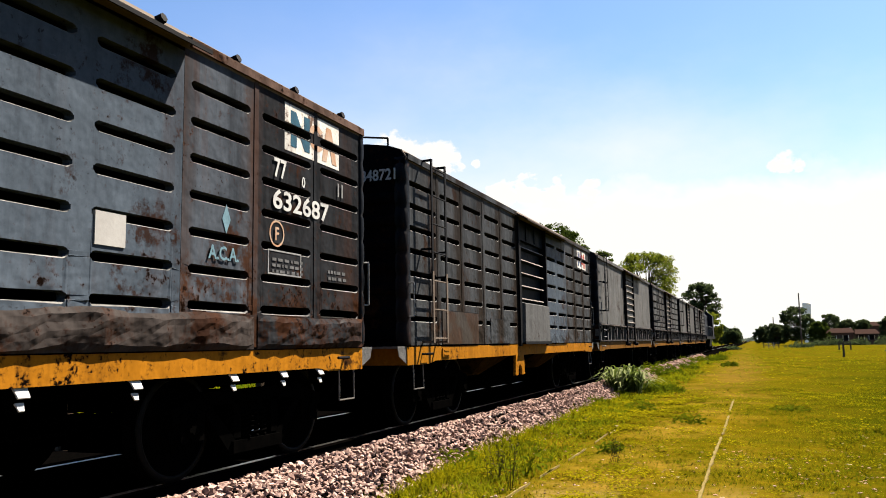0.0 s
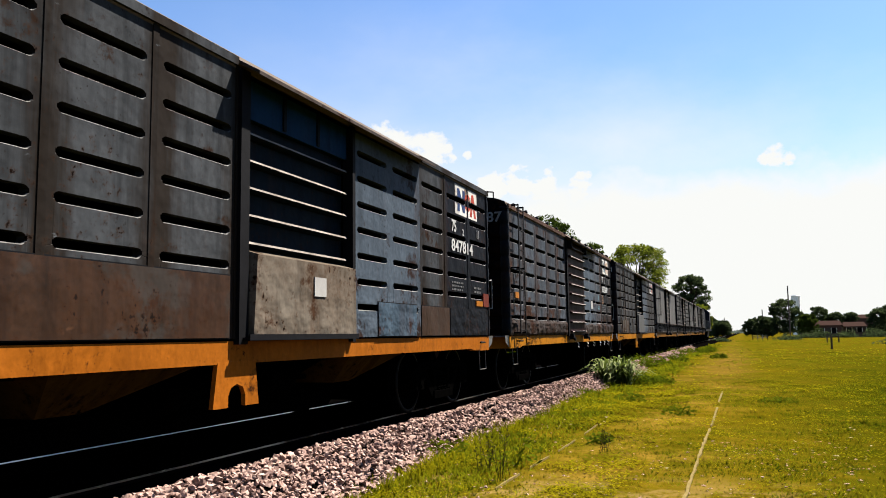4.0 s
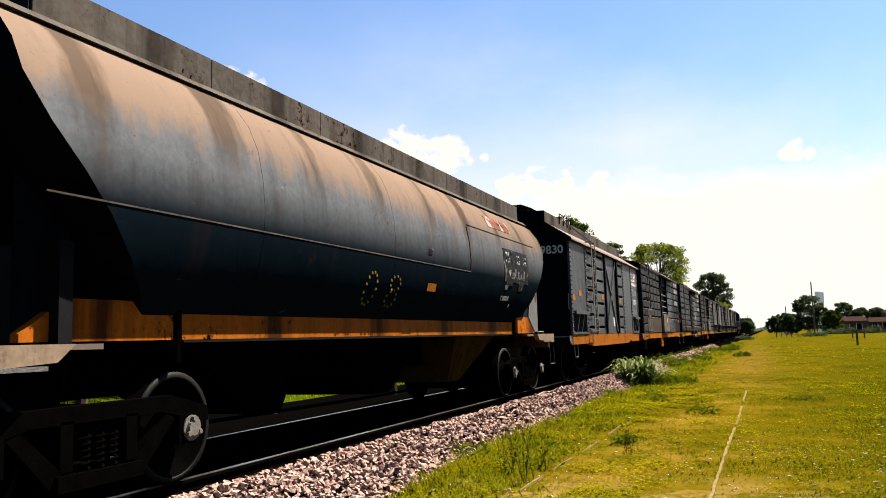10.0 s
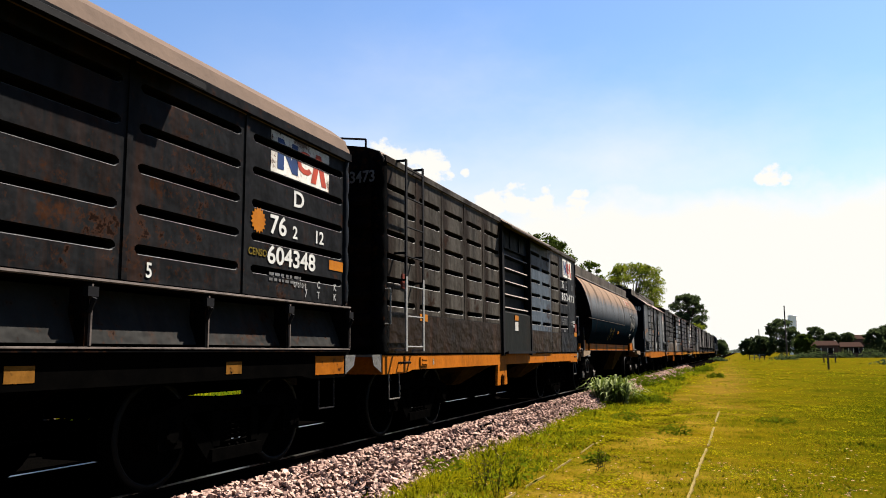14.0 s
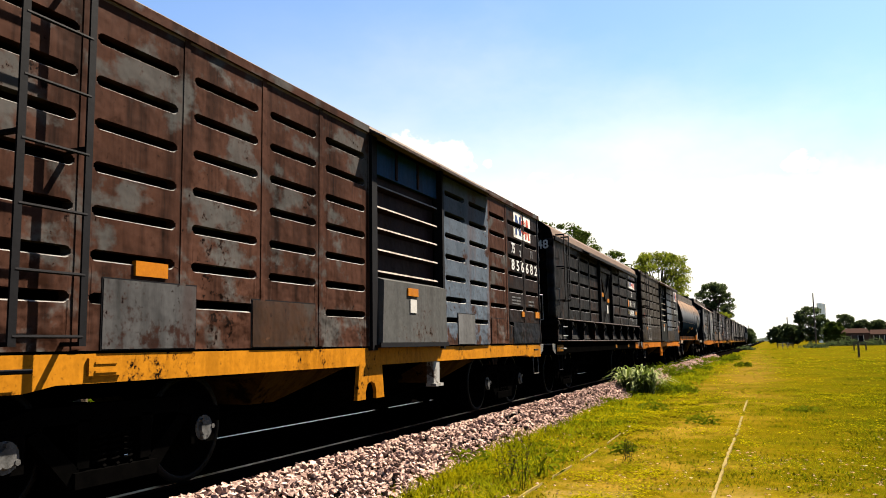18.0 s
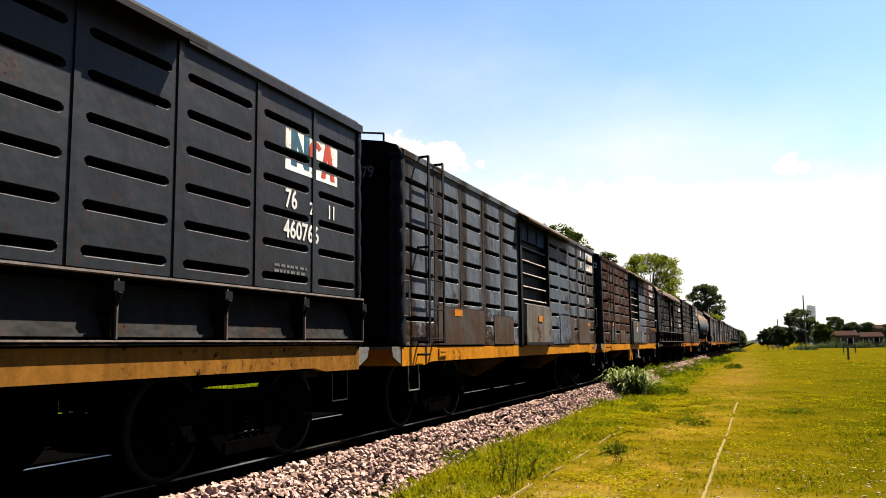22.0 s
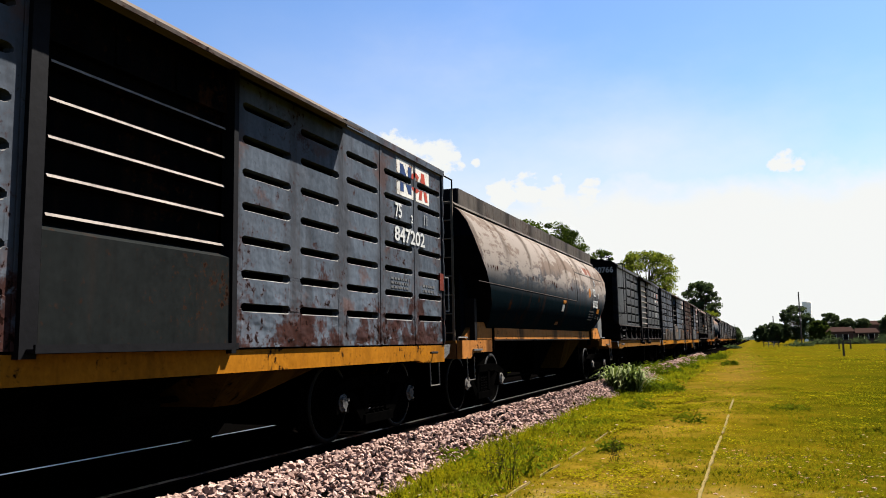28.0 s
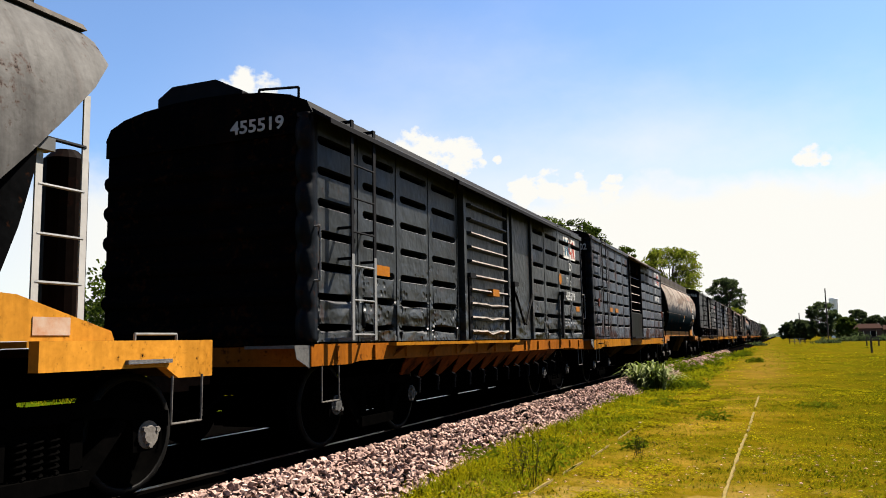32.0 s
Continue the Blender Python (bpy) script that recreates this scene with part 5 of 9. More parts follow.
        fs += [(2 * k + e, 2 * k + 2 + e, 2 * m + 2 * k + 2 + e, 2 * m + 2 * k + e) for k in range(m - 1) for e in (0, 1)]
        part(name, Sheet().add(v, fs), mt, w, lab)
    if spec.get("emblem"):
        sun_mark(w, -spec["emblem"][0], spec["emblem"][1], 0.14, x=1.352)
    return w


def gable_van(F, L, label, spec):
    """A riveted van with overhanging eaves, a braced door and a long roof coaming."""
    w = wagon_thing("covered_van", label, F)
    side, endm = spec["side"], spec["end"]
    top, low = 3.42, 1.14
    part("floor", Sheet().box(-HALF + 0.02, HALF - 0.02, -L + 0.02, -0.02, 1.03, 1.13), M_UNDER, w)
    part("far_wall", Sheet().box(-HALF, -HALF + 0.1, -L + 0.03, -0.03, 1.13, top), M_UNDER, w)
    part("foot_wall", Sheet().box(HALF - 0.2, HALF - 0.11, -L + 0.03, -0.03, 1.13, 1.75), M_UNDER, w)
    for y, out in ((-L, -0.11), (-0.04, 0.08)):
        pts = [(HALF, y, 1.13), (HALF, y, top), (0.8, y, 3.80), (-0.8, y, 3.80), (-HALF, y, top), (-HALF, y, 1.13)]
        part("end_wall", Sheet().slab(pts, (0, 1, 0), 0.04), endm, w)
        # raised board that closes the roof's end, arched underneath
        arch = [(1.36 * math.cos(q * math.pi / 10), y + out, 3.36 + 0.36 * math.sin(q * math.pi / 10)) for q in range(11)]
        pts = arch + [(-1.45, y + out, 3.38), (-1.45, y + out, 3.45), (-0.81, y + out, 3.88), (-0.81, y + out, 4.15), (0, y + out, 4.19), (0.81, y + out, 4.15), (0.81, y + out, 3.88), (1.45, y + out, 3.45), (1.45, y + out, 3.38)]
        part("roof_end_board", Sheet().slab(pts, (0, 1, 0), 0.03), endm, w)
    for e in (1, -1):
        pts = [(e * 1.45, 3.40), (e * 1.45, 3.435), (e * 0.80, 3.875), (e * 0.80, 3.84)]
        part("roof_slope", Sheet().along(pts, -L - 0.078, 0.1), P_FASCIA, w, "dusty pinkish roof slope")
        for i in range(4):
            a, b = -L - 0.078 + (L + 0.15) * i / 4, -L - 0.078 + (L + 0.15) * (i + 1) / 4
            part("coaming", Sheet().box(e * 0.80 - 0.015, e * 0.80 + 0.015, a + 0.005, b - 0.005, 3.86, 4.14), spec["coam"], w)
    part("roof_hatch", Sheet().along([(0.78, 4.12), (0, 4.17), (-0.78, 4.12)], -L + 0.05, -0.1), M_DARK, w)
    for y in (-L + 0.02, -4.5):
        part("roof_vent", Sheet().box(-0.36, 0.36, y, y + 0.75, 4.14, 4.27).slab([(-0.44, y - 0.06, 4.272), (0.44, y - 0.06, 4.272), (0.22, y - 0.06, 4.36), (-0.22, y - 0.06, 4.36)], (0, 1, 0), 0.87), M_DARK, w)
    rows = [3.28, 2.95, 2.61, 2.29, 1.98, 1.65, 1.32]
    for i, (a, b, g, z0) in enumerate([(10.48, 8.8, 0, 1.72), (8.66, 7.65, 1, low), (7.46, 6.24, 1, low), (4.12, 3.05, 1, low), (2.94, 1.45, 0, low), (1.25, 0.02, 0, 1.7)]):
        part("side_panel", grooved(-a, -b, HALF, z0, top, rows if g else [], 0.1, dents=0.03, seed=i, lip=M_LIPDK), side, w)
        if z0 > 1.5:
            part("corner_frame", Sheet().box(HALF - 0.1, HALF + 0.01, -a, -a + 0.06, low, z0).box(HALF - 0.1, HALF + 0.01, -b - 0.06, -b, low, z0).box(HALF - 0.1, HALF + 0.03, -a, -b, z0 - 0.05, z0).box(HALF - 0.1, HALF + 0.02, -a, -b, low, low + 0.06), side, w)
            part("trough_lip", Sheet().box(HALF - 0.02, HALF + 0.09, -a + 0.06, -b - 0.06, z0 - 0.045, z0 - 0.015).box(HALF + 0.06, HALF + 0.09, -a + 0.06, -b - 0.06, z0 - 0.09, z0 - 0.046), side, w)
            for j in range(2):
                y = -a + (a - b) * (j + 1.1) / 3.2
                part("corner_strut", Sheet().slab([(HALF - 0.1, y - 0.025, low + 0.06), (HALF - 0.02, y - 0.025, low + 0.06), (HALF + 0.06, y - 0.025, z0 - 0.1), (HALF - 0.1, y - 0.025, z0 - 0.06)], (0, 1, 0), 0.05), side, w)
    # riveted posts
    for y in (-10.5, -8.73, -7.555, -2.995, -1.35, -0.03):
        s = Sheet().box(HALF - 0.04, HALF + 0.014, y - 0.05, y + 0.05, low, top)
        for j in range(20):
            z = low + 0.06 + j * 0.112
            for q in (-0.03, 0.03):
                s.tube((HALF + 0.014, y + q, z), (HALF + 0.036, y + q, z), 0.019, 0.010, 6)
        part("riveted_post", s, side, w)
    d0, d1 = -6.1, -4.25
    part("sliding_door", Sheet().box(HALF - 0.06, HALF - 0.02, d0, d1, low, top), spec["door"], w)
    for y in (d0 - 0.05, d1 + 0.05):
        part("door_post", Sheet().box(HALF - 0.08, HALF + 0.05, y - 0.06, y + 0.06, low, top), M_DARK, w)
    m, zc = (d0 + d1) / 2, 2.3
    for y, z in ((d0 + 0.08, low + 0.06), (d1 - 0.08, low + 0.06), (d0 + 0.08, top - 0.1), (d1 - 0.08, top - 0.1)):
        a, b = Vector((HALF - 0.02, y, z)), Vector((HALF - 0.02, m, zc))
        n = (b - a).cross(Vector((1, 0, 0))).normalized() * 0.05
        part("door_brace", Sheet().slab([a + n, b + n, b - n, a - n], (1, 0, 0), 0.035), spec["door"], w)
    pts = [(0, 1.13), (0, 0.86), (-1.6, 0.86), (-1.8, 0.9), (-2.4, 0.82), (-L + 2.4, 0.82), (-L + 1.8, 0.9), (-L, 0.9), (-L, 1.13)]
    part("side_sill", Sheet().slab([(HALF - 0.09, y, z) for y, z in pts], (1, 0, 0), 0.085), spec["sill"], w)
    part("side_sill", Sheet().slab([(-HALF, y, z) for y, z in pts], (1, 0, 0), 0.085), spec["sill"], w)
    part("end_beam", Sheet().box(-HALF + 0.1, HALF - 0.1, -0.09, 0, 0.86, 1.12), M_DARK, w)
    part("end_beam", Sheet().box(-HALF + 0.1, HALF - 0.1, -L, -L + 0.09, 0.86, 1.12), M_DARK, w)
    gear(w, L, centre=1.75)
    ladder(w, HALF, -8.5, -8.02, 1.15, 3.56, 8, P_LADDER, gap=0.13)
    for y in (-8.5, -8.02):
        part("roof_ladder", Sheet().bar([(HALF + 0.12, y, 3.54), (0.86, y, 4.08), (0.78, y, 4.16)], 0.014), P_LADDER, w)
    for y in (-9.1, -8.25):
        part("roof_grab", Sheet().bar([(0.83, y, 4.0), (0.83, y, 4.26), (0.83, y + 0.42, 4.26), (0.83, y + 0.42, 4.0)], 0.014), M_DARK, w)
    grab(w, [(HALF - 0.05, -L - 0.02, 2.1), (HALF - 0.05, -L - 0.1, 2.1), (HALF - 0.05, -L - 0.1, 1.75), (HALF - 0.05, -L - 0.02, 1.75)])
    stirrup(w, -L + 0.5, M_BAR, x=HALF - 0.02, drop=0.3)
    stirrup(w, -8.0, M_DARK, x=HALF - 0.02, drop=0.25)
    chequer_step(w, -L, -1)
    words("649830", 0.2, M_WHITE, w, at_rear(0.36, 3.1, L, 0.006), label="running number in white stencil", squeeze=1.03)
    words("75", 0.2, M_WHITE, w, at_side(-1.1, 2.42, HALF + 0.0135), squeeze=0.75)
    words("2 17", 0.16, M_WHITE, w, at_side(-0.66, 2.42, HALF + 0.0135), squeeze=0.75)
    words("649830", 0.19, M_WHITE, w, at_side(-1.1, 2.1, HALF + 0.0135), squeeze=0.85)
    mark_logo(w, -1.15, 2.92, 0.9, 0.34, [], M_TEAL, M_RED)
    plate(w, "white_patch", M_LOGO, -1.15, -0.25, 2.76, 2.86)
    scribble(w, -1.2, 1.78, 0.9, 0.2, 2, M_FADED, 11)
    for y, z, dy in ((-10.38, 1.96, 0.26), (-9.7, 2.09, 0.32), (-6.75, 2.1, 0.34), (-3.8, 2.08, 0.34)):
        plate(w, "reflector", M_REFLECT, y, y + dy, z, z + 0.14, HALF, 0.006, "orange reflective plate")
    plate(w, "pasted_label", M_WHITE, -4.95, -4.7, 1.35, 1.62, HALF - 0.02, 0.01)
    return w


def dark_van(F, L, label, spec):
    """A dark dented boxcar with a ribbed door, a smooth leaf and a zigzag of gussets under the sill."""
    w = wagon_thing("boxcar", label, F)
    side = spec["side"]
    top, low = 3.47, 1.14
    body_core(w, L, top, side, spec["end"], crown=3.8, roof=M_DARK, pitch=0.34, rib=0.06)
    rows = [3.22, 2.9, 2.57, 2.24, 1.91, 1.6, 1.29]
    for i, (a, b) in enumerate([(11.85, 10.9), (10.89, 9.93), (9.92, 8.95), (8.94, 7.93), (4.28, 3.22), (3.21, 2.12), (2.11, 1.06), (1.05, 0.02)]):
        part("side_panel", grooved(-a, -b, HALF, low, top, rows, 0.09, dents=0.06, seed=i + 40, hh=0.043, lip=M_LIPDK), side, w)
        part("side_post", Sheet().box(HALF - 0.04, HALF + 0.008, -b - 0.03, -b + 0.01, low, top), side, w)
    part("sliding_door", ribbed(-7.68, -5.9, HALF + 0.03, low, top - 0.08, 0.212, 0.088, 0.09, bent=0.04, seed=5), side, w)
    for y in (-7.8, -5.75, -5.5, -4.34):
        part("door_post", Sheet().box(HALF - 0.06, HALF + 0.08, y - 0.05, y + 0.05, low, top - 0.04), side, w)
    part("door_leaf", grooved(-5.44, -4.4, HALF + 0.035, low, top - 0.06, [], back=0.1, dents=0.03), side, w)
    for y in (-7.62, -5.5, -2.1):
        part("door_lock", Sheet().box(HALF + 0.02, HALF + 0.13, y - 0.12, y + 0.12, 2.05, 2.12).box(HALF + 0.03, HALF + 0.08, y - 0.05, y + 0.05, 1.15, 2.1), M_DARK, w)
    for a, b in (((-5.45, 1.95), (-4.95, 1.4)), ((-4.4, 1.95), (-4.85, 1.4)), ((-2.3, 1.2), (-2.1, 2.1))):
        part("lock_rod", Sheet().bar([(HALF + 0.08, *a), (HALF + 0.08, *b)], 0.022), M_DARK, w)
    for a, b, o in ((-8.55, -2.1, 0.30), (-L, -8.56, 0.22)):
        part("door_hood", Sheet().along([(HALF - 0.03, top + 0.03), (HALF - 0.03, top + 0.07), (HALF + o, top + 0.05 - 0.6 * o), (HALF + o, top - 0.6 * o), (HALF + o - 0.012, top - 0.6 * o), (HALF + o - 0.012, top + 0.025 - 0.6 * o)], a, b), M_DARK, w)
    part("door_track", Sheet().box(HALF + 0.005, HALF + 0.11, -10.2, -5.35, 1.085, 1.125), M_YEL, w, "yellow lower door track")
    for y in (-9.9, -8.9, -7.75, -6.6, -5.45):
        part("track_bracket", Sheet().slab([(HALF - 0.01, y, 1.08), (HALF + 0.10, y, 1.08), (HALF - 0.01, y - 0.16, 0.95)], (0, 1, 0), 0.02), M_ORG, w)
    for a, b in ((-2.09, 0),):
        part("cant_rail", Sheet().along([(HALF - 0.02, top - 0.03), (HALF - 0.02, top + 0.07), (HALF + 0.035, top + 0.05), (HALF + 0.035, top - 0.03)], a, b), side, w)
    sill(w, L, M_ORG, 0.93, 1.12, ends=0.9)
    # gussets hang in a zigzag below the sill
    n = 12
    for i in range(n):
        y = -2.6 - (L - 5.2) * i / (n - 1)
        part("sill_gusset", Sheet().slab([(HALF - 0.06, y - 0.34, 0.94), (HALF - 0.06, y + 0.34, 0.94), (HALF - 0.3, y + 0.08, 0.66), (HALF - 0.3, y - 0.08, 0.66)], (0.9, 0, -0.4), 0.015), M_ORGDULL, w)
        part("latch_lever", Sheet().bar([(HALF - 0.1, y, 0.7), (HALF - 0.02, y, 0.66), (HALF - 0.02, y - 0.03, 0.48)], 0.016), M_DARK, w)
    for i in range(14):
        y = -0.5 - (L - 1.0) * i / 13
        part("sill_rib", Sheet().box(HALF - 0.03, HALF + 0.02, y - 0.03, y + 0.03, 0.95, 1.1), M_ORG, w)
    gear(w, L, CAP_GREY, centre=1.8)
    ladder(w, HALF, -11.35, -10.85, 1.15, 3.5, 7, M_DARK, lower=M_BAR)
    part("roof_grab", Sheet().bar([(1.1, -L + 0.15, 3.55), (1.1, -L + 0.15, 3.82), (0.6, -L + 0.15, 3.86), (0.6, -L + 0.15, 3.7)], 0.014), M_DARK, w)
    part("roof_hatch", Sheet().along([(0.45, 3.6), (0.45, 3.85), (0.1, 4.02), (-0.5, 4.02), (-0.7, 3.9), (-0.7, 3.6)], -L + 0.05, -L + 1.2), M_DARK, w)
    hood = [(1.09, 3.4), (1.08, 3.62), (1.05, 3.72), (0.97, 3.79), (0.85, 3.83), (-0.85, 3.83), (-0.97, 3.79), (-1.05, 3.72), (-1.08, 3.62), (-1.09, 3.4)]
    part("roof_hatch", Sheet().along(hood, -0.4, 0.62).along([(p * 0.96, q - 0.05) for p, q in hood], 0.62, 0.7), M_TAN, w, "rounded dusty hatch over the end")
    for y, e in ((-L, -1), (0, 1)):
        part("corner_post", pressed_corner(y, e, low, top, 0.325, 0.07), P_CORNER, w, smooth=True)
    grab(w, [(HALF, -L + 0.02, 2.3), (HALF + 0.08, -L + 0.02, 2.3), (HALF + 0.08, -L + 0.02, 1.75), (HALF, -L + 0.02, 1.75)])
    grab(w, [(HALF - 0.02, 0.02, 2.15), (HALF + 0.05, 0.06, 2.15), (HALF + 0.05, 0.06, 1.6), (HALF - 0.02, 0.02, 1.6)])
    stirrup(w, -L + 0.55, x=HALF - 0.02)
    stirrup(w, -0.2, x=HALF - 0.02)
    chequer_step(w, -L, -1)
    words("455519", 0.14, M_WHITE, w, at_rear(0.40, 3.33, L, 0.075), label="running number in white stencil", squeeze=1.15)
    words("17", 0.18, M_WHITE, w, at_side(-1.52, 2.3, HALF + 0.0135), squeeze=0.75)
    words("2", 0.12, M_WHITE, w, at_side(-1.16, 2.3, HALF + 0.0135))
    words("11", 0.15, M_FADED, w, at_side(-0.85, 2.3, HALF + 0.0135))
    words("455519", 0.18, M_WHITE, w, at_side(-1.60, 1.98, HALF + 0.0135), squeeze=1.1)
    words("D", 0.18, M_WHITE, w, at_side(-1.25, 2.64, HALF + 0.0135), squeeze=1.3)
    sun_mark(w, -2.0, 2.4, 0.13)
    mark_logo(w, -1.64, 2.9, 1.07, 0.48, rows, M_TEAL, M_RED)
    scribble(w, -1.75, 1.4, 0.45, 0.2, 3, M_FADED, 21)
    scribble(w, -1.2, 1.45, 0.6, 0.1, 1, M_FADED, 22)
    plate(w, "reflector", M_REFLECT, -0.65, -0.32, 1.75, 1.86, label="orange reflective plate")
    plate(w, "reflector", M_REFLECT, -10.5, -10.15, 1.9, 2.02, label="orange reflective plate")
    part("reflector", Sheet().box(HALF + 0.03, HALF + 0.13, -6.75, -6.45, 1.82, 1.93), M_REFLECT, w)
    return w


def locomotive(F, label):
    w = thing("locomotive", label, "locomotive", "train wagons", pose(TRACK, F, 0))
    WAGONS.append((w, F))
    m = plain("loco_blue", (0.018, 0.022, 0.035), (0.01, 0.012, 0.018), 3, 0.5)
    L = 17.0
    part("hood", Sheet().along([(0.95, 1.5), (0.95, 3.7), (0.6, 4.0), (-0.6, 4.0), (-0.95, 3.7), (-0.95, 1.5)], -L + 0.8, -5.0), m, w)
    part("cab", Sheet().along([(1.45, 1.5), (1.45, 3.7), (0.9, 4.2), (-0.9, 4.2), (-1.45, 3.7), (-1.45, 1.5)], -5.0, -2.4), m, w)
    part("nose", Sheet().along([(0.95, 1.5), (0.95, 2.9), (0.6, 3.1), (-0.6, 3.1), (-0.95, 2.9), (-0.95, 1.5)], -2.4, -0.6), m, w)
    part("frame", Sheet().box(-1.45, 1.45, -L, 0, 1.25, 1.5), M_DARK, w)
    part("fuel_tank", Sheet().along([(1.3, 0.5), (1.4, 1.2), (-1.4, 1.2), (-1.3, 0.5)], -10.5, -6.5), M_DARK, w)
    part("handrail", Sheet().bar([(1.4, -L + 0.2, 1.5), (1.4, -L + 0.2, 2.5), (1.4, -5.0, 2.5)], 0.02), M_BAR, w)
    for j in range(8):
        y = -L + 0.2 + j * 1.6
        part("rail_post", Sheet().tube((1.4, y, 1.5), (1.4, y, 2.5), 0.02, seg=5), M_BAR, w)
    gear(w, L, brake=False, centre=2.6)
    return w


# ---- the train ----
P_LADDER = plain("brown_ladder_steel", (0.20, 0.165, 0.125), (0.10, 0.082, 0.062), 6, 0.8)
P_FASCIA = paint("dusty_pink_fascia", (0.62, 0.48, 0.42), (0.42, 0.33, 0.29), 0.2, 0, 0.7, 0.2, 0.4, seed=82)
P_CORNER = paint("slate_corner", (0.013, 0.019, 0.029), (0.007, 0.010, 0.016), 0.2, 0.1, 0.5, 0.3, 0.4, seed=83, spec=0.03)
P_HOODEDGE = paint("dusty_hood_edge", (0.20, 0.165, 0.145), (0.10, 0.085, 0.078), 0.4, 0, 0.7, 0.3, 0.5, seed=81)
P_GREY = paint("grey_blue_paint", (0.15, 0.175, 0.215), (0.085, 0.098, 0.118), 0.45, 0.42, 0.5, 0.5, 0.5, (0.16, 0.065, 0.03), seam=(1.068, 0.02, (0.12, 0.075, 0.055), 0.6))
P_GREYDK = paint("sooty_grey_paint", (0.055, 0.058, 0.065), (0.02, 0.02, 0.022), 0.35, 0.25, 0.5, 0.5, 0.5)
# header's strong blue puts the hood's sky-lit shade into the paint
P_BLUEHEAD = paint("shade_blue_header", (0.022, 0.10, 0.25), (0.018, 0.07, 0.17), 0.0, 0, 0.5, 0.3, 0.5, seed=71)
P_PALELEAF = paint("pale_blue_grey_leaf", (0.175, 0.222, 0.285), (0.132, 0.168, 0.218), 0.42, 0.3, 0.6, 0.4, 0.25, (0.17, 0.07, 0.035), seed=75, chip=-0.03)
P_BLUELEAF = paint("slate_blue_leaf", (0.175, 0.22, 0.28), (0.118, 0.153, 0.20), 0.33, 0.3, 0.45, 0.4, 0.35, (0.10, 0.045, 0.026), seed=2, chip=-0.015)
# ends turned from the sun: their shade is put into this near-black paint
P_ENDDK = paint("shaded_end", (0.010, 0.011, 0.013), (0.005, 0.005, 0.006), 0.2, 0, 0.6, 0.3, spec=0.0)
P_REDDOOR = paint("dark_red_door", (0.05, 0.028, 0.034), (0.03, 0.02, 0.026), 0.4, 0.1, 0.5, 0.3, seed=1)
P_OLIVE = paint("olive_grey_paint", (0.128, 0.138, 0.152), (0.08, 0.084, 0.09), 0.34, 0.1, 0.5, 0.4, 0.6, (0.10, 0.05, 0.028), seed=7, chip=-0.02, seam=(1.08, 0.03, (0.05, 0.036, 0.026), 0.9))
P_NAVY = paint("navy_paint", (0.022, 0.026, 0.036), (0.015, 0.017, 0.022), 0.12, 0.05, 0.4, 0.35, 0.3, seed=8)
P_TEALDOOR = paint("dark_teal_door", (0.015, 0.032, 0.052), (0.01, 0.02, 0.03), 0.2, 0, 0.5, 0.3, seed=9)
P_RUSTPLATE = paint("rusty_plate", (0.105, 0.048, 0.024), (0.05, 0.03, 0.021), 0.36, 0.05, 0.45, 0.3, 0.5, (0.125, 0.044, 0.015), seed=4, chip=-0.01, spec=0.06, primer=(0.105, 0.09, 0.078, 0.50))
P_APRONRUST = paint("rust_bloomed_apron", (0.33, 0.28, 0.225), (0.24, 0.155, 0.10), 0.42, 0.05, 0.55, 0.4, 0.4, (0.17, 0.075, 0.035), seed=6)
P_PATCHBLUE = paint("blue_patch_plate", (0.13, 0.19, 0.26), (0.10, 0.15, 0.205), 0.25, 0.05, 0.5, 0.5, seed=12)
P_BROWN = paint("brown_sooty_paint", (0.15, 0.135, 0.118), (0.085, 0.074, 0.062), 0.36, 0.1, 0.5, 0.4, 0.8, (0.075, 0.035, 0.02), seed=13, chip=-0.02, seam=(1.065, 0.02, (0.042, 0.03, 0.023), 0.9))
P_BLACKLOW = paint("scorched_plate", (0.034, 0.017, 0.008), (0.013, 0.009, 0.007), 0.4, 0, 0.5, 0.4, 0.6, (0.10, 0.045, 0.024), seed=14, spec=0.03, chip=-0.03)
P_APRONGREY = paint("grey_apron", (0.030, 0.034, 0.034), (0.02, 0.023, 0.023), 0.1, 0, 0.55, 0.15, 0.2, seed=15)
P_CHARCOAL = paint("charcoal_paint", (0.028, 0.034, 0.044), (0.018, 0.022, 0.029), 0.12, 0.12, 0.42, 0.3, 0.25, seed=16, spec=0.09)
P_SLOPE = paint("dusty_slope_sheet", (0.052, 0.051, 0.05), (0.03, 0.03, 0.03), 0.25, 0, 0.6, 0.4, 0.4, seed=84)
P_FOOT = paint("buckled_rusty_foot", (0.105, 0.088, 0.082), (0.055, 0.04, 0.035), 0.45, 0.1, 0.6, 0.6, 0.5, (0.105, 0.042, 0.022), seed=85)
# black paint that also carries the shade of end walls in its colour
P_SHADESOOT = paint("shaded_soot_black", (0.009, 0.0095, 0.0105), (0.006, 0.006, 0.0065), 0.15, 0.1, 0.5, 0.4, 0.4, seed=17, spec=0.0)
P_REDBROWN = paint("red_brown_paint", (0.125, 0.056, 0.038), (0.07, 0.034, 0.025), 0.3, 0.2, 0.6, 0.45, 0.85, (0.085, 0.034, 0.02), seed=18, chip=-0.01, primer=(0.20, 0.205, 0.20, 0.515))
P_GREYBLOCK = paint("grey_repair_block", (0.15, 0.15, 0.155), (0.1, 0.095, 0.095), 0.4, 0.1, 0.5, 0.3, 0.6, (0.085, 0.035, 0.025), seed=19)
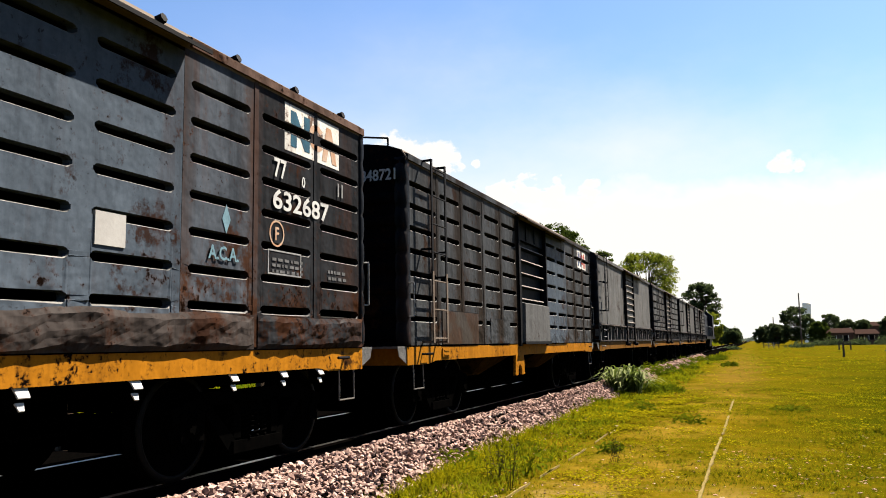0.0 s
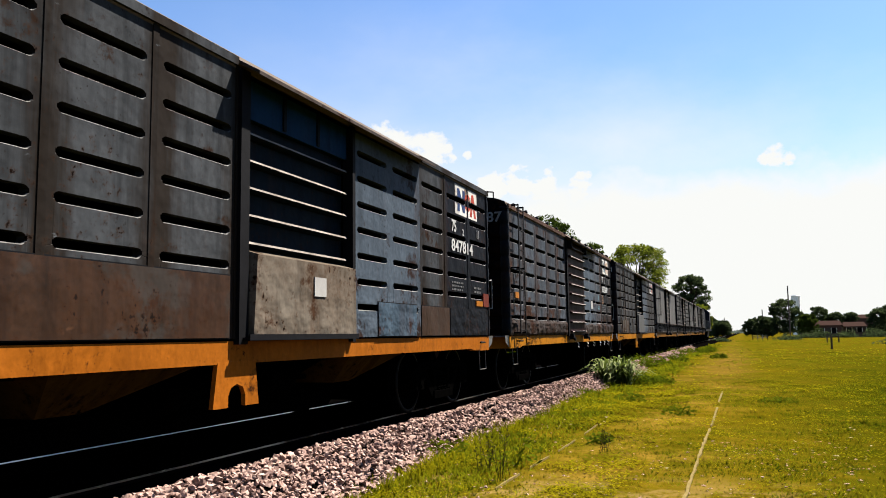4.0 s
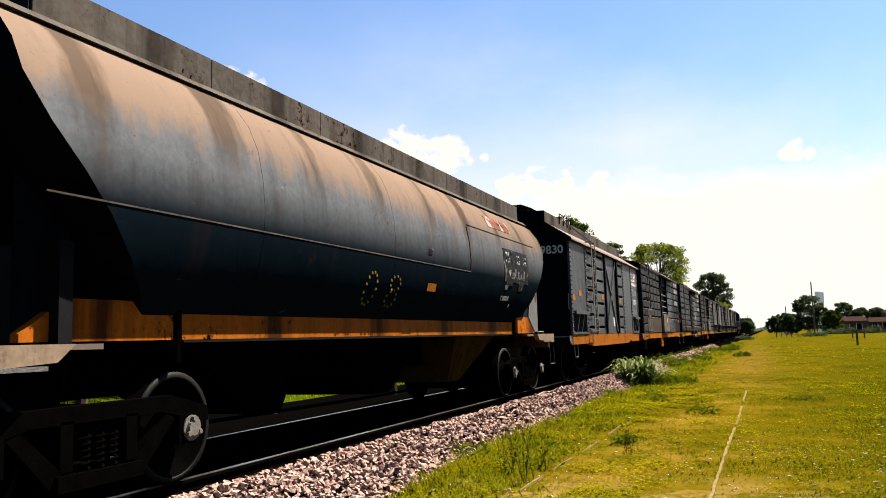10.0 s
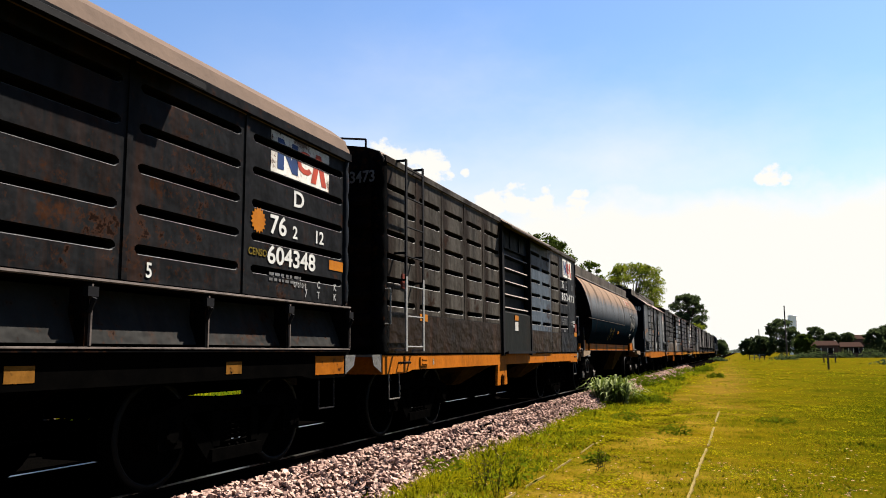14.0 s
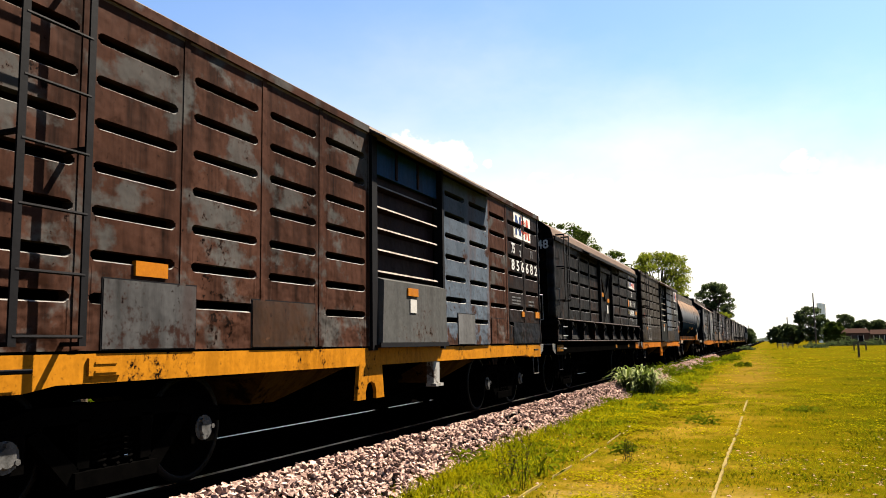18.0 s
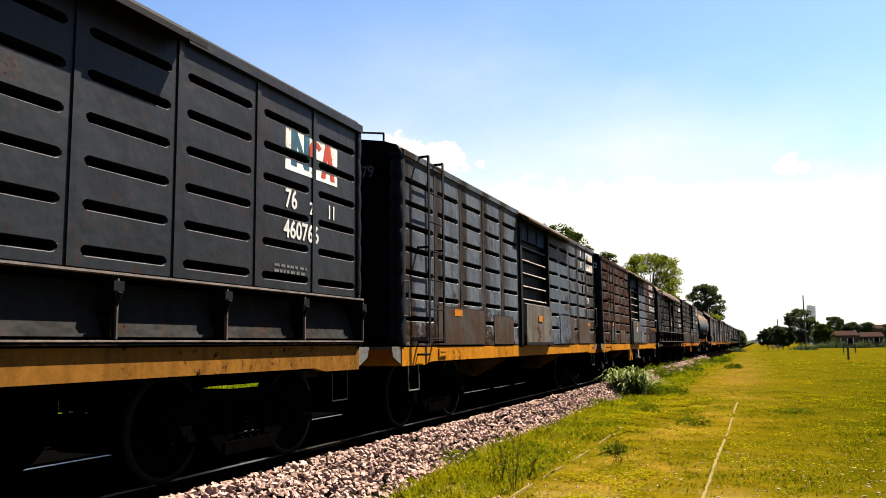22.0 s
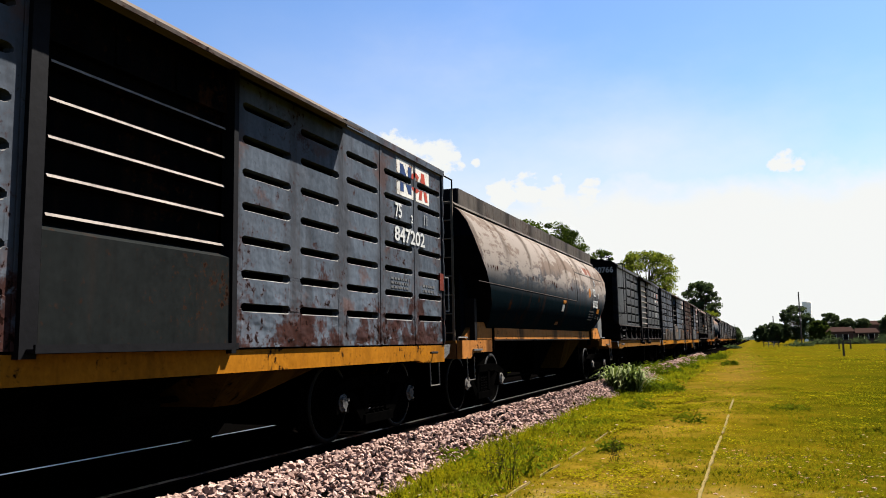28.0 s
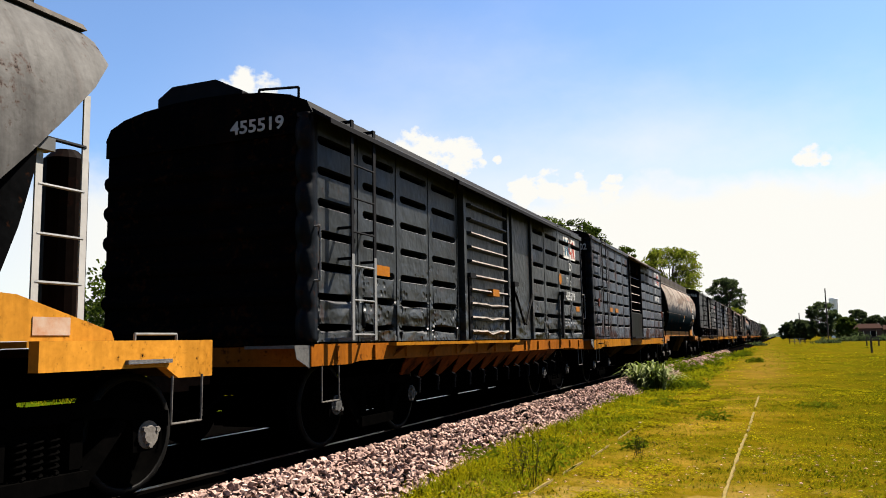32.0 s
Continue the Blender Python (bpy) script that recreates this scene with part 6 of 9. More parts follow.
P_MIXFRONT = paint("black_rusted_front", (0.03, 0.03, 0.034), (0.06, 0.035, 0.028), 0.4, 0.1, 0.5, 0.4, 0.4, seed=19)
P_APRONDUN = paint("dun_rusted_apron", (0.265, 0.25, 0.23), (0.21, 0.18, 0.15), 0.42, 0.1, 0.6, 0.25, 0.5, (0.2, 0.085, 0.035), seed=77)
P_APRONMID = paint("mid_grey_apron", (0.17, 0.172, 0.17), (0.14, 0.14, 0.137), 0.12, 0, 0.6, 0.2, 0.3, seed=76)
P_APRONPALE = paint("pale_grey_apron", (0.26, 0.26, 0.265), (0.2, 0.2, 0.2), 0.15, 0, 0.5, 0.25, 0.3, seed=20)
P_PALEGREY = paint("pale_grey_paint", (0.24, 0.245, 0.25), (0.10, 0.10, 0.105), 0.35, 0.1, 0.5, 0.4, 0.9, (0.12, 0.06, 0.03), seed=21)
P_DUN = paint("dun_grey_paint", (0.185, 0.218, 0.27), (0.145, 0.166, 0.20), 0.24, 0.42, 0.65, 0.5, 0.4, (0.11, 0.06, 0.035), seed=73, chip=-0.025, seam=(1.076, 0.02, (0.06, 0.043, 0.034), 0.95))
P_DUNFRONT = paint("sooted_dun_paint", (0.12, 0.12, 0.118), (0.03, 0.03, 0.03), 0.4, 0.3, 0.65, 0.5, 0.9, (0.15, 0.07, 0.035), seed=74)
P_COAL = paint("coal_grey_paint", (0.030, 0.031, 0.034), (0.014, 0.014, 0.016), 0.25, 0.15, 0.45, 0.5, 0.4, seed=72)
P_SLATE = paint("slate_paint", (0.20, 0.24, 0.30), (0.14, 0.167, 0.21), 0.2, 0.45, 0.45, 0.45, 0.35, (0.15, 0.06, 0.045), seed=22, chip=-0.01, primer=(0.24, 0.15, 0.135), seam=(1.043, 0.02, (0.10, 0.085, 0.08), 0.5))
P_GREEN = paint("green_black_paint", (0.062, 0.07, 0.073), (0.038, 0.044, 0.047), 0.03, 0.05, 0.42, 0.5, 0.3, seed=23, spec=0.11, hail=0.75)
P_VAN = paint("slate_van_paint", (0.125, 0.142, 0.168), (0.09, 0.102, 0.122), 0.03, 0.05, 0.42, 0.3, 0.15, seed=24, spec=0.06)
P_VANEND = paint("navy_end_paint", (0.012, 0.015, 0.024), (0.009, 0.010, 0.014), 0.0, 0, 0.5, 0.3, seed=25, spec=0.0)
P_COAM = paint("dusty_coaming", (0.25, 0.215, 0.185), (0.16, 0.138, 0.12), 0.2, 0, 0.7, 0.3, 0.4, seed=26, seam=(1.9, 0.3, (0.055, 0.045, 0.038), 0.8))
# pale base stands in for the sheen; band puts in the underside's shade
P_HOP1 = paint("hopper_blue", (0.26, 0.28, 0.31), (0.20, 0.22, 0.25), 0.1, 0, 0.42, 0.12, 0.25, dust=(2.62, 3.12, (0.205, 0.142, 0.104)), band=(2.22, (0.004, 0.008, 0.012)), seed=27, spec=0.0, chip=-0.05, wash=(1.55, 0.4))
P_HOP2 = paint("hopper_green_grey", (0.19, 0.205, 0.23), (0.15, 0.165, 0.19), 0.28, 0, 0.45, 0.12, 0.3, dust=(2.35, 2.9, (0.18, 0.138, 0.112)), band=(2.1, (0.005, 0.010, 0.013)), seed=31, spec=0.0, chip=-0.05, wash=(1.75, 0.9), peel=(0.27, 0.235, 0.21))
P_TANK = paint("rusty_air_tank", (0.012, 0.007, 0.005), (0.008, 0.005, 0.004), 0.4, 0, 0.7, 0.1, 0.3, (0.06, 0.02, 0.01), seed=86)
P_HOP3 = paint("hopper_pale", (0.30, 0.29, 0.28), (0.2, 0.19, 0.18), 0.2, 0, 0.5, 0.12, 0.4, seed=34)
P_SCRAPED = paint("scraped_white_patch", (0.75, 0.74, 0.72), (0.45, 0.42, 0.4), 0.75, 0, 0.6, 0.2, 0.3, (0.12, 0.06, 0.04), seed=63)
P_DUSTPLANK = paint("dusty_plank_edge", (0.62, 0.46, 0.33), (0.42, 0.30, 0.21), 0.3, 0, 0.7, 0.2, 0.3, seed=61)
P_RUSTEDGE = paint("rusty_roof_edge", (0.30, 0.19, 0.15), (0.17, 0.11, 0.09), 0.5, 0, 0.6, 0.5, 0.5, seed=62)
P_HOPSILL = paint("grimy_orange_sill", (0.74, 0.205, 0.018), (0.56, 0.138, 0.013), 0.22, 0, 0.7, 0.2, 0.4, (0.05, 0.018, 0.01), seed=64, tone=0.46, chip=0.01, seam=(2.3, 0.9, (0.03, 0.014, 0.007), 0.85))
P_TANSILL = paint("sun_bleached_orange_sill", (0.80, 0.33, 0.085), (0.60, 0.215, 0.05), 0.25, 0, 0.7, 0.2, 0.35, (0.045, 0.018, 0.01), seed=67, tone=0.46, chip=0.02, seam=(3.1, 0.2, (0.05, 0.022, 0.010), 0.8))
P_NOSEPANEL = paint("navy_nose_panel", (0.03, 0.05, 0.08), (0.02, 0.035, 0.055), 0.1, 0, 0.6, 0.2, 0.3, seed=65)
P_WEDGE = paint("tan_orange_wedge", (0.40, 0.19, 0.07), (0.28, 0.13, 0.045), 0.2, 0, 0.65, 0.2, 0.4, (0.05, 0.025, 0.015), seed=66)
P_GUSSET = plain("pale_grey_gusset", (0.15, 0.15, 0.15), (0.11, 0.11, 0.108), 4, 0.55)
P_LIGHT = paint("light_grey_wagon", (0.30, 0.30, 0.30), (0.2, 0.2, 0.2), 0.2, 0.1, 0.5, 0.3, 0.5, seed=35)

P_LOGOWORN = paint("worn_white_field", (0.95, 0.88, 0.82), (0.75, 0.62, 0.52), 0.8, 0, 0.6, 0.1, 0.4, (0.62, 0.2, 0.11), seed=41)
P_NAVYWORN = paint("worn_navy_field", (0.012, 0.013, 0.016), (0.008, 0.008, 0.010), 0.45, 0, 0.5, 0.1, 0.3, (0.75, 0.74, 0.72), seed=42, spec=0.03)
M_WORN = paint("worn_white_stencil", (1.5, 1.5, 1.46), (0.9, 0.9, 0.88), 0.85, 0, 0.6, 0.1, 0.3, (0.04, 0.04, 0.045), seed=43, chip=0.05)
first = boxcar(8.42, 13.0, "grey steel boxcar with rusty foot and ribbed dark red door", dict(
    side=P_GREY, leaf=P_BLUELEAF, front=P_GREYDK, end=P_ENDDK, door=P_REDDOOR, full_door=True, sill=M_YELCHIP, chutes=False, studs=True, dents=0.02, squeeze=1.38,
    rear_shade_mat=M_FADED, ladder_at=(13.1, 12.7), rear_text="632687", rear_x=0.3, rear_wide=1.15, rear_size=0.2, num="632687", head=("77", "0", "11"), blue=M_TEAL, red=M_FADERED, rail=P_RUSTEDGE, crumpled=1.42, open_under=True,
    plates=[("paper_label", M_PAPER, 4.25, 3.95, 1.86, 2.1, ""), ("paint_patch", P_SCRAPED, 10.9, 10.25, 1.15, 1.38, ""), ("reflector", M_REFLECT, 12.9, 12.6, 1.86, 1.98, "orange reflective plate")]))
words("A.C.A.", 0.12, M_PALEBLUE, first, at_side(-2.88, 1.885, HALF + 0.0135), squeeze=0.95)
part("stencil_diamond", Sheet().slab([(HALF + 0.002, -2.63 + p, 2.25 + q) for p, q in ((0, -0.13), (0.06, 0), (0, 0.13), (-0.06, 0))], (1, 0, 0), 0.003), M_PALEBLUE, first, "pale blue diamond mark")
part("stencil_ring", Sheet().ring([(0.13, 0.0), (0.13, 0.004), (0.112, 0.004), (0.112, 0.0)], (HALF + 0.002, -1.83, 2.22), 24), M_FADERED, first, "faded orange ring mark")
words("F", 0.13, M_FADERED, first, at_side(-1.88, 2.155, HALF + 0.0135))
part("data_frame", Sheet().box(HALF, HALF + 0.005, -1.98, -1.38, 2.045, 2.06).box(HALF, HALF + 0.005, -1.98, -1.38, 1.82, 1.835).box(HALF, HALF + 0.005, -1.98, -1.965, 1.835, 2.045).box(HALF, HALF + 0.005, -1.395, -1.38, 1.835, 2.045), M_FADED, first)
boxcar(22.6, 12.87, "brown-grey steel boxcar with a pale door apron and patched foot", dict(
    side=P_OLIVE, leaf=P_BLUELEAF, front=P_OLIVE, end=P_ENDDK, door=P_TEALDOOR, apron=P_APRONPALE, rear_text="848721", num="", head=(), ladder_low=M_ROOF,
    plates=[("patch_plate", P_RUSTPLATE, 12.0, 10.3, 1.13, 1.62, ""), ("patch_plate", P_OLIVE, 9.6, 8.4, 1.13, 1.55, "")]))
boxcar(-5.95, 13.15, "olive-grey boxcar with long rusty plates below and a rust-bloomed apron", dict(
    side=P_OLIVE, leaf=P_BLUELEAF, front=P_NAVY, end=P_ENDDK, door=P_TEALDOOR, apron=P_APRONRUST, header=P_BLUEHEAD, sill=M_YELORG, rear_text="", num="847814", head=("75", "2", "11"), squeeze=1.35, ladder_low=M_BAR,
    plates=[("rusty_plate", P_RUSTPLATE, 12.1, 7.85, 1.13, 1.68, "rust-brown welded repair plate"), ("patch_plate", P_PATCHBLUE, 4.75, 3.5, 1.13, 1.55, "pale blue repair plate"), ("rusty_plate", P_RUSTPLATE, 3.25, 2.1, 1.13, 1.55, "rust-brown repair plate"),
            ("patch_plate", P_NAVY, 2.05, 0.06, 1.13, 1.55, ""), ("pasted_notice", M_PAPER, 6.5, 6.25, 1.55, 1.75, ""), ("reflector", M_REFLECT, 0.75, 0.4, 1.62, 1.71, "orange reflective plate"), ("reflector", M_REFLECT, 11.8, 11.35, 1.72, 1.82, "orange reflective plate"), ("red_label", M_SIGNAL, 0.35, 0.05, 1.62, 1.85, "")]))
gable_van(-20.4, 10.5, "slate riveted van with dusty eaves, braced door and orange sill", dict(side=P_VAN, end=P_VANEND, door=P_VAN, sill=M_ORG, coam=P_COAM))
row2 = [("worn_mark", M_WORN, 3.3 - 0.185 * k, 3.3 - 0.185 * k - (0.07 + 0.05 * (k * 7 % 3)), 2.19 + 0.02 * (k % 2), 2.37 - 0.03 * (k % 3), "") for k in range(8)]
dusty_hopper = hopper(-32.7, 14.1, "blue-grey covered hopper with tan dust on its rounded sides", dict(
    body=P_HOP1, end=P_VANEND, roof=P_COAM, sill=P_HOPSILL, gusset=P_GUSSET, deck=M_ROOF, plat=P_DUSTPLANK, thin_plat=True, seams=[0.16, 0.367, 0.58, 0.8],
    texts=[("752", 0.2, 3.3, 2.47, M_WORN, 1.1), ("13", 0.17, 2.62, 2.48, M_WORN, 0.95), ("14", 0.17, 2.2, 2.48, M_WORN, 1.0), ("REV", 0.075, 3.3, 1.98, M_FADED, 0.95), ("T 56000 K", 0.085, 3.45, 1.78, M_FADED, 0.95), ("K", 0.085, 2.85, 1.66, M_FADED, 0.9)],
    plates=[("logo_field", P_LOGOWORN, 3.87, 2.55, 3.06, 3.28, ""), ("soot_field", P_NAVYWORN, 3.38, 1.86, 2.12, 2.72, ""), ("soot_field", P_NAVYWORN, 3.25, 2.85, 2.05, 2.118, ""), ("soot_field", P_NAVYWORN, 2.5, 2.2, 1.98, 2.118, ""), ("reflector", M_REFLECT, 6.75, 6.45, 1.8, 1.91, "orange reflective plate"), ("dark_spot", M_DARK, 6.84, 6.72, 2.3, 2.38, ""), ("panel_seam", M_EDGE, 13.2, 5.12, 2.165, 2.178, ""), ("panel_seam", M_DARK, 5.14, 5.12, 2.18, 2.9, ""), ("panel_seam", M_DARK, 5.12, 1.2, 2.93, 2.94, "")] + row2, nose=0.4))
for yc, zc, rz in ((-8.42, 1.76, 0.19), (-7.78, 1.85, 0.09), (-7.78, 1.66, 0.1)):
    for q in range(9 if rz < 0.15 else 13):
        a = q * math.tau / (9 if rz < 0.15 else 13)
        y, z = yc + 0.14 * math.cos(a), zc + rz * math.sin(a)
        xs = float(np.interp(z, [1.38, 1.55, 1.8, 2.08], [1.0, 1.13, 1.26, 1.335]))
        part("paint_dot", Sheet().tube((xs - 0.01, y, z), (xs + 0.008, y, z), 0.024, 0.02, 7), M_OCHREDIM, dusty_hopper)
sooty = boxcar(-48.05, 12.97, "sooty brown boxcar with a scorched foot and grey apron", dict(
    side=P_BROWN, corner=P_SHADESOOT, leaf=P_BLUELEAF, front=P_NAVY, end=P_ENDDK, door=P_TEALDOOR, apron=P_APRONGREY, flat_apron=True, rear_shade_mat=M_DIMBAR, plain_front=True, sill=M_YELORG, ladder_at=(12.94, 12.32), rear_text="853473", num="8 5 3 4 7 3", head=("75", "2", "11"), squeeze=1.36, ladder_low=M_BAR,
    plates=[("scorched_plate", P_BLACKLOW, 13.2, 7.85, 1.13, 1.66, "scorched black lower plate"), ("pasted_notice", M_PAPER, 6.85, 6.6, 1.56, 1.74, ""), ("reflector", M_REFLECT, 6.88, 6.6, 1.77, 1.87, "orange reflective plate"), ("scorched_plate", P_BLACKLOW, 5.35, 3.4, 1.13, 1.6, ""), ("scorched_plate", P_BLACKLOW, 3.25, 2.2, 1.13, 1.6, ""), ("navy_plate", P_NAVY, 2.15, 0.06, 1.13, 1.62, ""),
            ("reflector", M_REFLECT, 12.05, 11.75, 1.58, 1.68, "orange reflective plate"), ("reflector", M_REFLECT, 0.45, 0.1, 1.55, 1.66, "orange reflective plate"), ("red_label", M_SIGNAL, 0.35, 0.1, 1.68, 1.9, "faded red label"), ("red_label", M_SIGNAL, 12.7, 12.5, 2.0, 2.2, "faded red label")]))
for digit, y in (("8", -11.2), ("4", -3.95), ("2", -0.75)):
    words(digit, 0.085, M_FADED, sooty, at_side(y, 0.955, HALF - 0.006), squeeze=0.9)
words("SALIO", 0.055, M_FADED, sooty, at_side(-1.74, 1.655, HALF + 0.0135))
words("C 55760", 0.07, M_WHITE, sooty, at_side(-0.62, 1.90, HALF + 0.0135))
words("T 24240", 0.07, M_WHITE, sooty, at_side(-0.62, 1.80, HALF + 0.0135))
canvas_van = dropside(-62.05, 11.9, "charcoal van with a tan rounded canvas-like roof and stanchioned foot", dict(
    side=P_COAL, slope=P_SLOPE, end=P_SHADESOOT, sill=M_UNDER, crown=4.0, top=3.42, roof=M_TAN, rows=[3.2, 2.88, 2.56, 2.24, 1.93], name="dropside_van",
    cols=[(12.68, 11.3, 0), (11.28, 10.0, 1), (9.98, 8.7, 1), (8.68, 7.4, 1), (5.4, 3.85, 1), (3.83, 2.2, 1), (2.18, 0.02, 1)], door=(7.36, 5.46), hood=(9.7, 3.2), diagonals=True, long_rail=True, blue=M_BLUE,
    rear_text="604348", rear_z=3.2, logo=(1.76, 2.93, 1.2, 0.42), emblem=(1.97, 2.4),
    texts=[("76", 0.19, 1.76, 2.31, M_WHITE, 1.2), ("2", 0.13, 1.30, 2.31, M_WHITE, 1.1), ("12", 0.14, 0.82, 2.32, M_WHITE, 1.1), ("604348", 0.18, 1.80, 2.01, M_WHITE, 1.27), ("C", 0.075, 0.74, 1.83, M_FADED, 0.9), ("T", 0.075, 0.74, 1.72, M_FADED, 0.9), ("K", 0.075, 0.34, 1.83, M_FADED, 0.9), ("K", 0.075, 0.34, 1.72, M_FADED, 0.9), ("7", 0.085, 1.02, 1.72, M_FADED, 0.9), ("07 01 015", 0.05, 1.26, 1.81, M_FADED, 0.9), ("CENSO", 0.07, 2.14, 2.06, M_OCHREDIM, 1.0), ("D", 0.17, 1.3, 2.65, M_WHITE, 1.3), ("5", 0.12, 3.6, 1.72, M_WHITE, 0.9)],
    plates=[("reflector", M_REFLECT, 0.45, 0.1, 2.06, 2.17, "orange reflective plate"), ("reflector", M_REFLECT, 6.9, 6.55, 2.4, 2.52, "orange reflective plate"), ("reflector", M_REFLECT, 6.05, 5.75, 2.26, 2.38, "orange reflective plate"), ("pasted_notice", M_PAPER, 6.15, 5.95, 1.95, 2.18, ""), ("sill_plate", M_ORG, 0.75, 0.05, 0.9, 1.1, "orange sill end plate"), ("sill_plate", M_OCHRE, 2.45, 2.2, 0.95, 1.06, ""), ("sill_plate", M_OCHRE, 4.9, 4.65, 0.95, 1.06, ""), ("sill_plate", M_OCHRE, 12.6, 12.0, 0.94, 1.08, "")]))
part("roof_overhang", Sheet().along([(1.2 * math.cos(q * math.pi / 12), 3.5 + 0.46 * math.sin(q * math.pi / 12) ** 0.8) for q in range(13)], -0.03, 0.42), M_TAN, canvas_van, "rounded tan end of the roof")
boxcar(-75.25, 12.9, "red-brown boxcar mottled with grey, patched along its foot", dict(
    side=P_REDBROWN, leaf=P_PALELEAF, white_box=True, front=P_MIXFRONT, end=P_ENDDK, door=P_REDDOOR, header=P_BLUEHEAD, apron=P_APRONMID, rear_text="856682", num="8 5 6 6 8 2", head=("75", "2", "11"), squeeze=1.5, cap=CAP_GREY,
    plates=[("pasted_notice", M_PAPER, 6.8, 6.6, 1.53, 1.7, ""), ("reflector", M_REFLECT, 6.88, 6.56, 1.74, 1.84, "orange reflective plate"), ("patch_plate", P_GREYBLOCK, 11.9, 10.9, 1.13, 1.62, ""), ("patch_plate", P_RUSTPLATE, 10.1, 9.0, 1.13, 1.55, ""), ("patch_plate", P_APRONPALE, 4.85, 4.1, 1.13, 1.58, "grey repair plate"), ("patch_plate", P_REDBROWN, 3.2, 2.4, 1.13, 1.55, ""), ("patch_plate", P_NAVY, 1.9, 0.06, 1.13, 1.5, ""),
            ("reflector", M_REFLECT, 11.6, 11.25, 1.66, 1.77, "orange reflective plate"), ("reflector", M_REFLECT, 0.4, 0.1, 1.62, 1.74, "orange reflective plate"), ("reflector", M_REFLECT, 1.35, 1.2, 1.62, 1.72, "orange reflective plate")]))
dun = boxcar(-89.4, 13.1, "grey boxcar with brown rusted plates and faded lettering", dict(
    side=P_DUN, leaf=P_BLUELEAF, front=P_DUNFRONT, front2=P_DUN, end=P_ENDDK, door=P_TEALDOOR, header=P_BLUEHEAD, apron=P_APRONDUN, bracket=False, rear_shade_mat=M_DIMBAR, rear_text="179", num="", head=(), squeeze=1.0, blue=M_TEAL, red=M_FADERED, logo=(1.09, 3.09, 0.95, 0.49),
    plates=[("rusty_plate", P_RUSTPLATE, 12.05, 9.95, 1.13, 1.68, "rust-brown welded repair plate"), ("rusty_plate", P_RUSTPLATE, 9.4, 8.2, 1.13, 1.62, "rust-brown welded repair plate"), ("repair_plate", P_BLUELEAF, 4.4, 3.32, 1.13, 1.78, "blue-grey welded repair plate"), ("rusty_plate", P_RUSTPLATE, 3.29, 2.78, 1.13, 1.76, "rust-brown welded repair plate"), ("reflector", M_REFLECT, 6.72, 6.4, 1.58, 1.7, "orange reflective plate"), ("rusty_plate", P_RUSTPLATE, 2.2, 0.75, 1.13, 1.76, "rust-brown welded repair plate"), ("white_strip", M_PAPER, 1.80, 1.66, 3.10, 3.26, ""), ("white_strip", M_PAPER, 1.80, 1.66, 3.40, 3.56, ""), ("soot_strip", P_SHADESOOT, 1.65, 1.54, 2.78, 2.95, ""), ("soot_strip", P_SHADESOOT, 1.65, 1.54, 3.09, 3.26, ""), ("soot_strip", P_SHADESOOT, 1.65, 1.54, 3.40, 3.58, ""), ("soot_strip", P_SHADESOOT, 1.65, 1.54, 2.46, 2.64, ""),
            ("reflector", M_REFLECT, 1.05, 0.75, 1.58, 1.67, "orange reflective plate"), ("reflector", M_REFLECT, 11.4, 11.05, 1.56, 1.66, "orange reflective plate")]))
words("179", 0.165, M_WHITE, dun, at_side(-1.14, 2.19, HALF + 0.0135), squeeze=0.95)
words("75", 0.13, M_FADED, dun, at_side(-1.02, 2.5, HALF + 0.0135))
words("11", 0.13, M_FADED, dun, at_side(-0.55, 2.5, HALF + 0.0135))
scribble(dun, -1.05, 1.9, 0.4, 0.16, 2, M_DIMBAR, 77)
scribble(dun, -1.05, 2.08, 0.36, 0.06, 1, M_SIGNAL, 78)
dropside(-103.7, 12.73, "charcoal boxcar with ribbed door and a stanchioned foot band", dict(
    side=P_CHARCOAL, slope=P_SLOPE, open_under=True, end=P_SHADESOOT, sill=M_OCHRE, crown=3.96, top=3.66, roof=M_DARK, rows=[3.36, 3.05, 2.74, 2.43, 2.12, 1.8],
    cols=[(12.7, 10.55, 0), (10.54, 9.49, 1), (9.48, 8.45, 1), (8.44, 7.4, 1), (5.22, 4.2, 1), (4.19, 3.15, 1), (3.14, 2.05, 1), (2.04, 1.03, 1), (1.02, 0.02, 1)], door=(7.25, 5.38), hood=(7.5, 3.1),
    rear_text="460766", logo=(1.58, 2.88, 1.05, 0.5), ledge=M_ROOF,
    texts=[("76", 0.19, 1.58, 2.5, M_WHITE, 0.85), ("2", 0.13, 1.12, 2.49, M_WHITE, 0.9), ("11", 0.15, 0.75, 2.5, M_WHITE, 0.9), ("460766", 0.18, 1.6, 2.2, M_WHITE, 0.9)],
    plates=[("pasted_notice", M_PAPER, 5.3, 5.1, 1.9, 2.15, "")]))
prints = [("small_print", M_DIMBAR, 3.3 - 0.13 * (k % 5), 3.3 - 0.13 * (k % 5) - 0.06 - 0.02 * (k * 5 % 3), 1.96 - 0.075 * (k // 5) - 0.02, 1.96 - 0.075 * (k // 5) + 0.012, "") for k in range(20) if k not in (7, 13)]
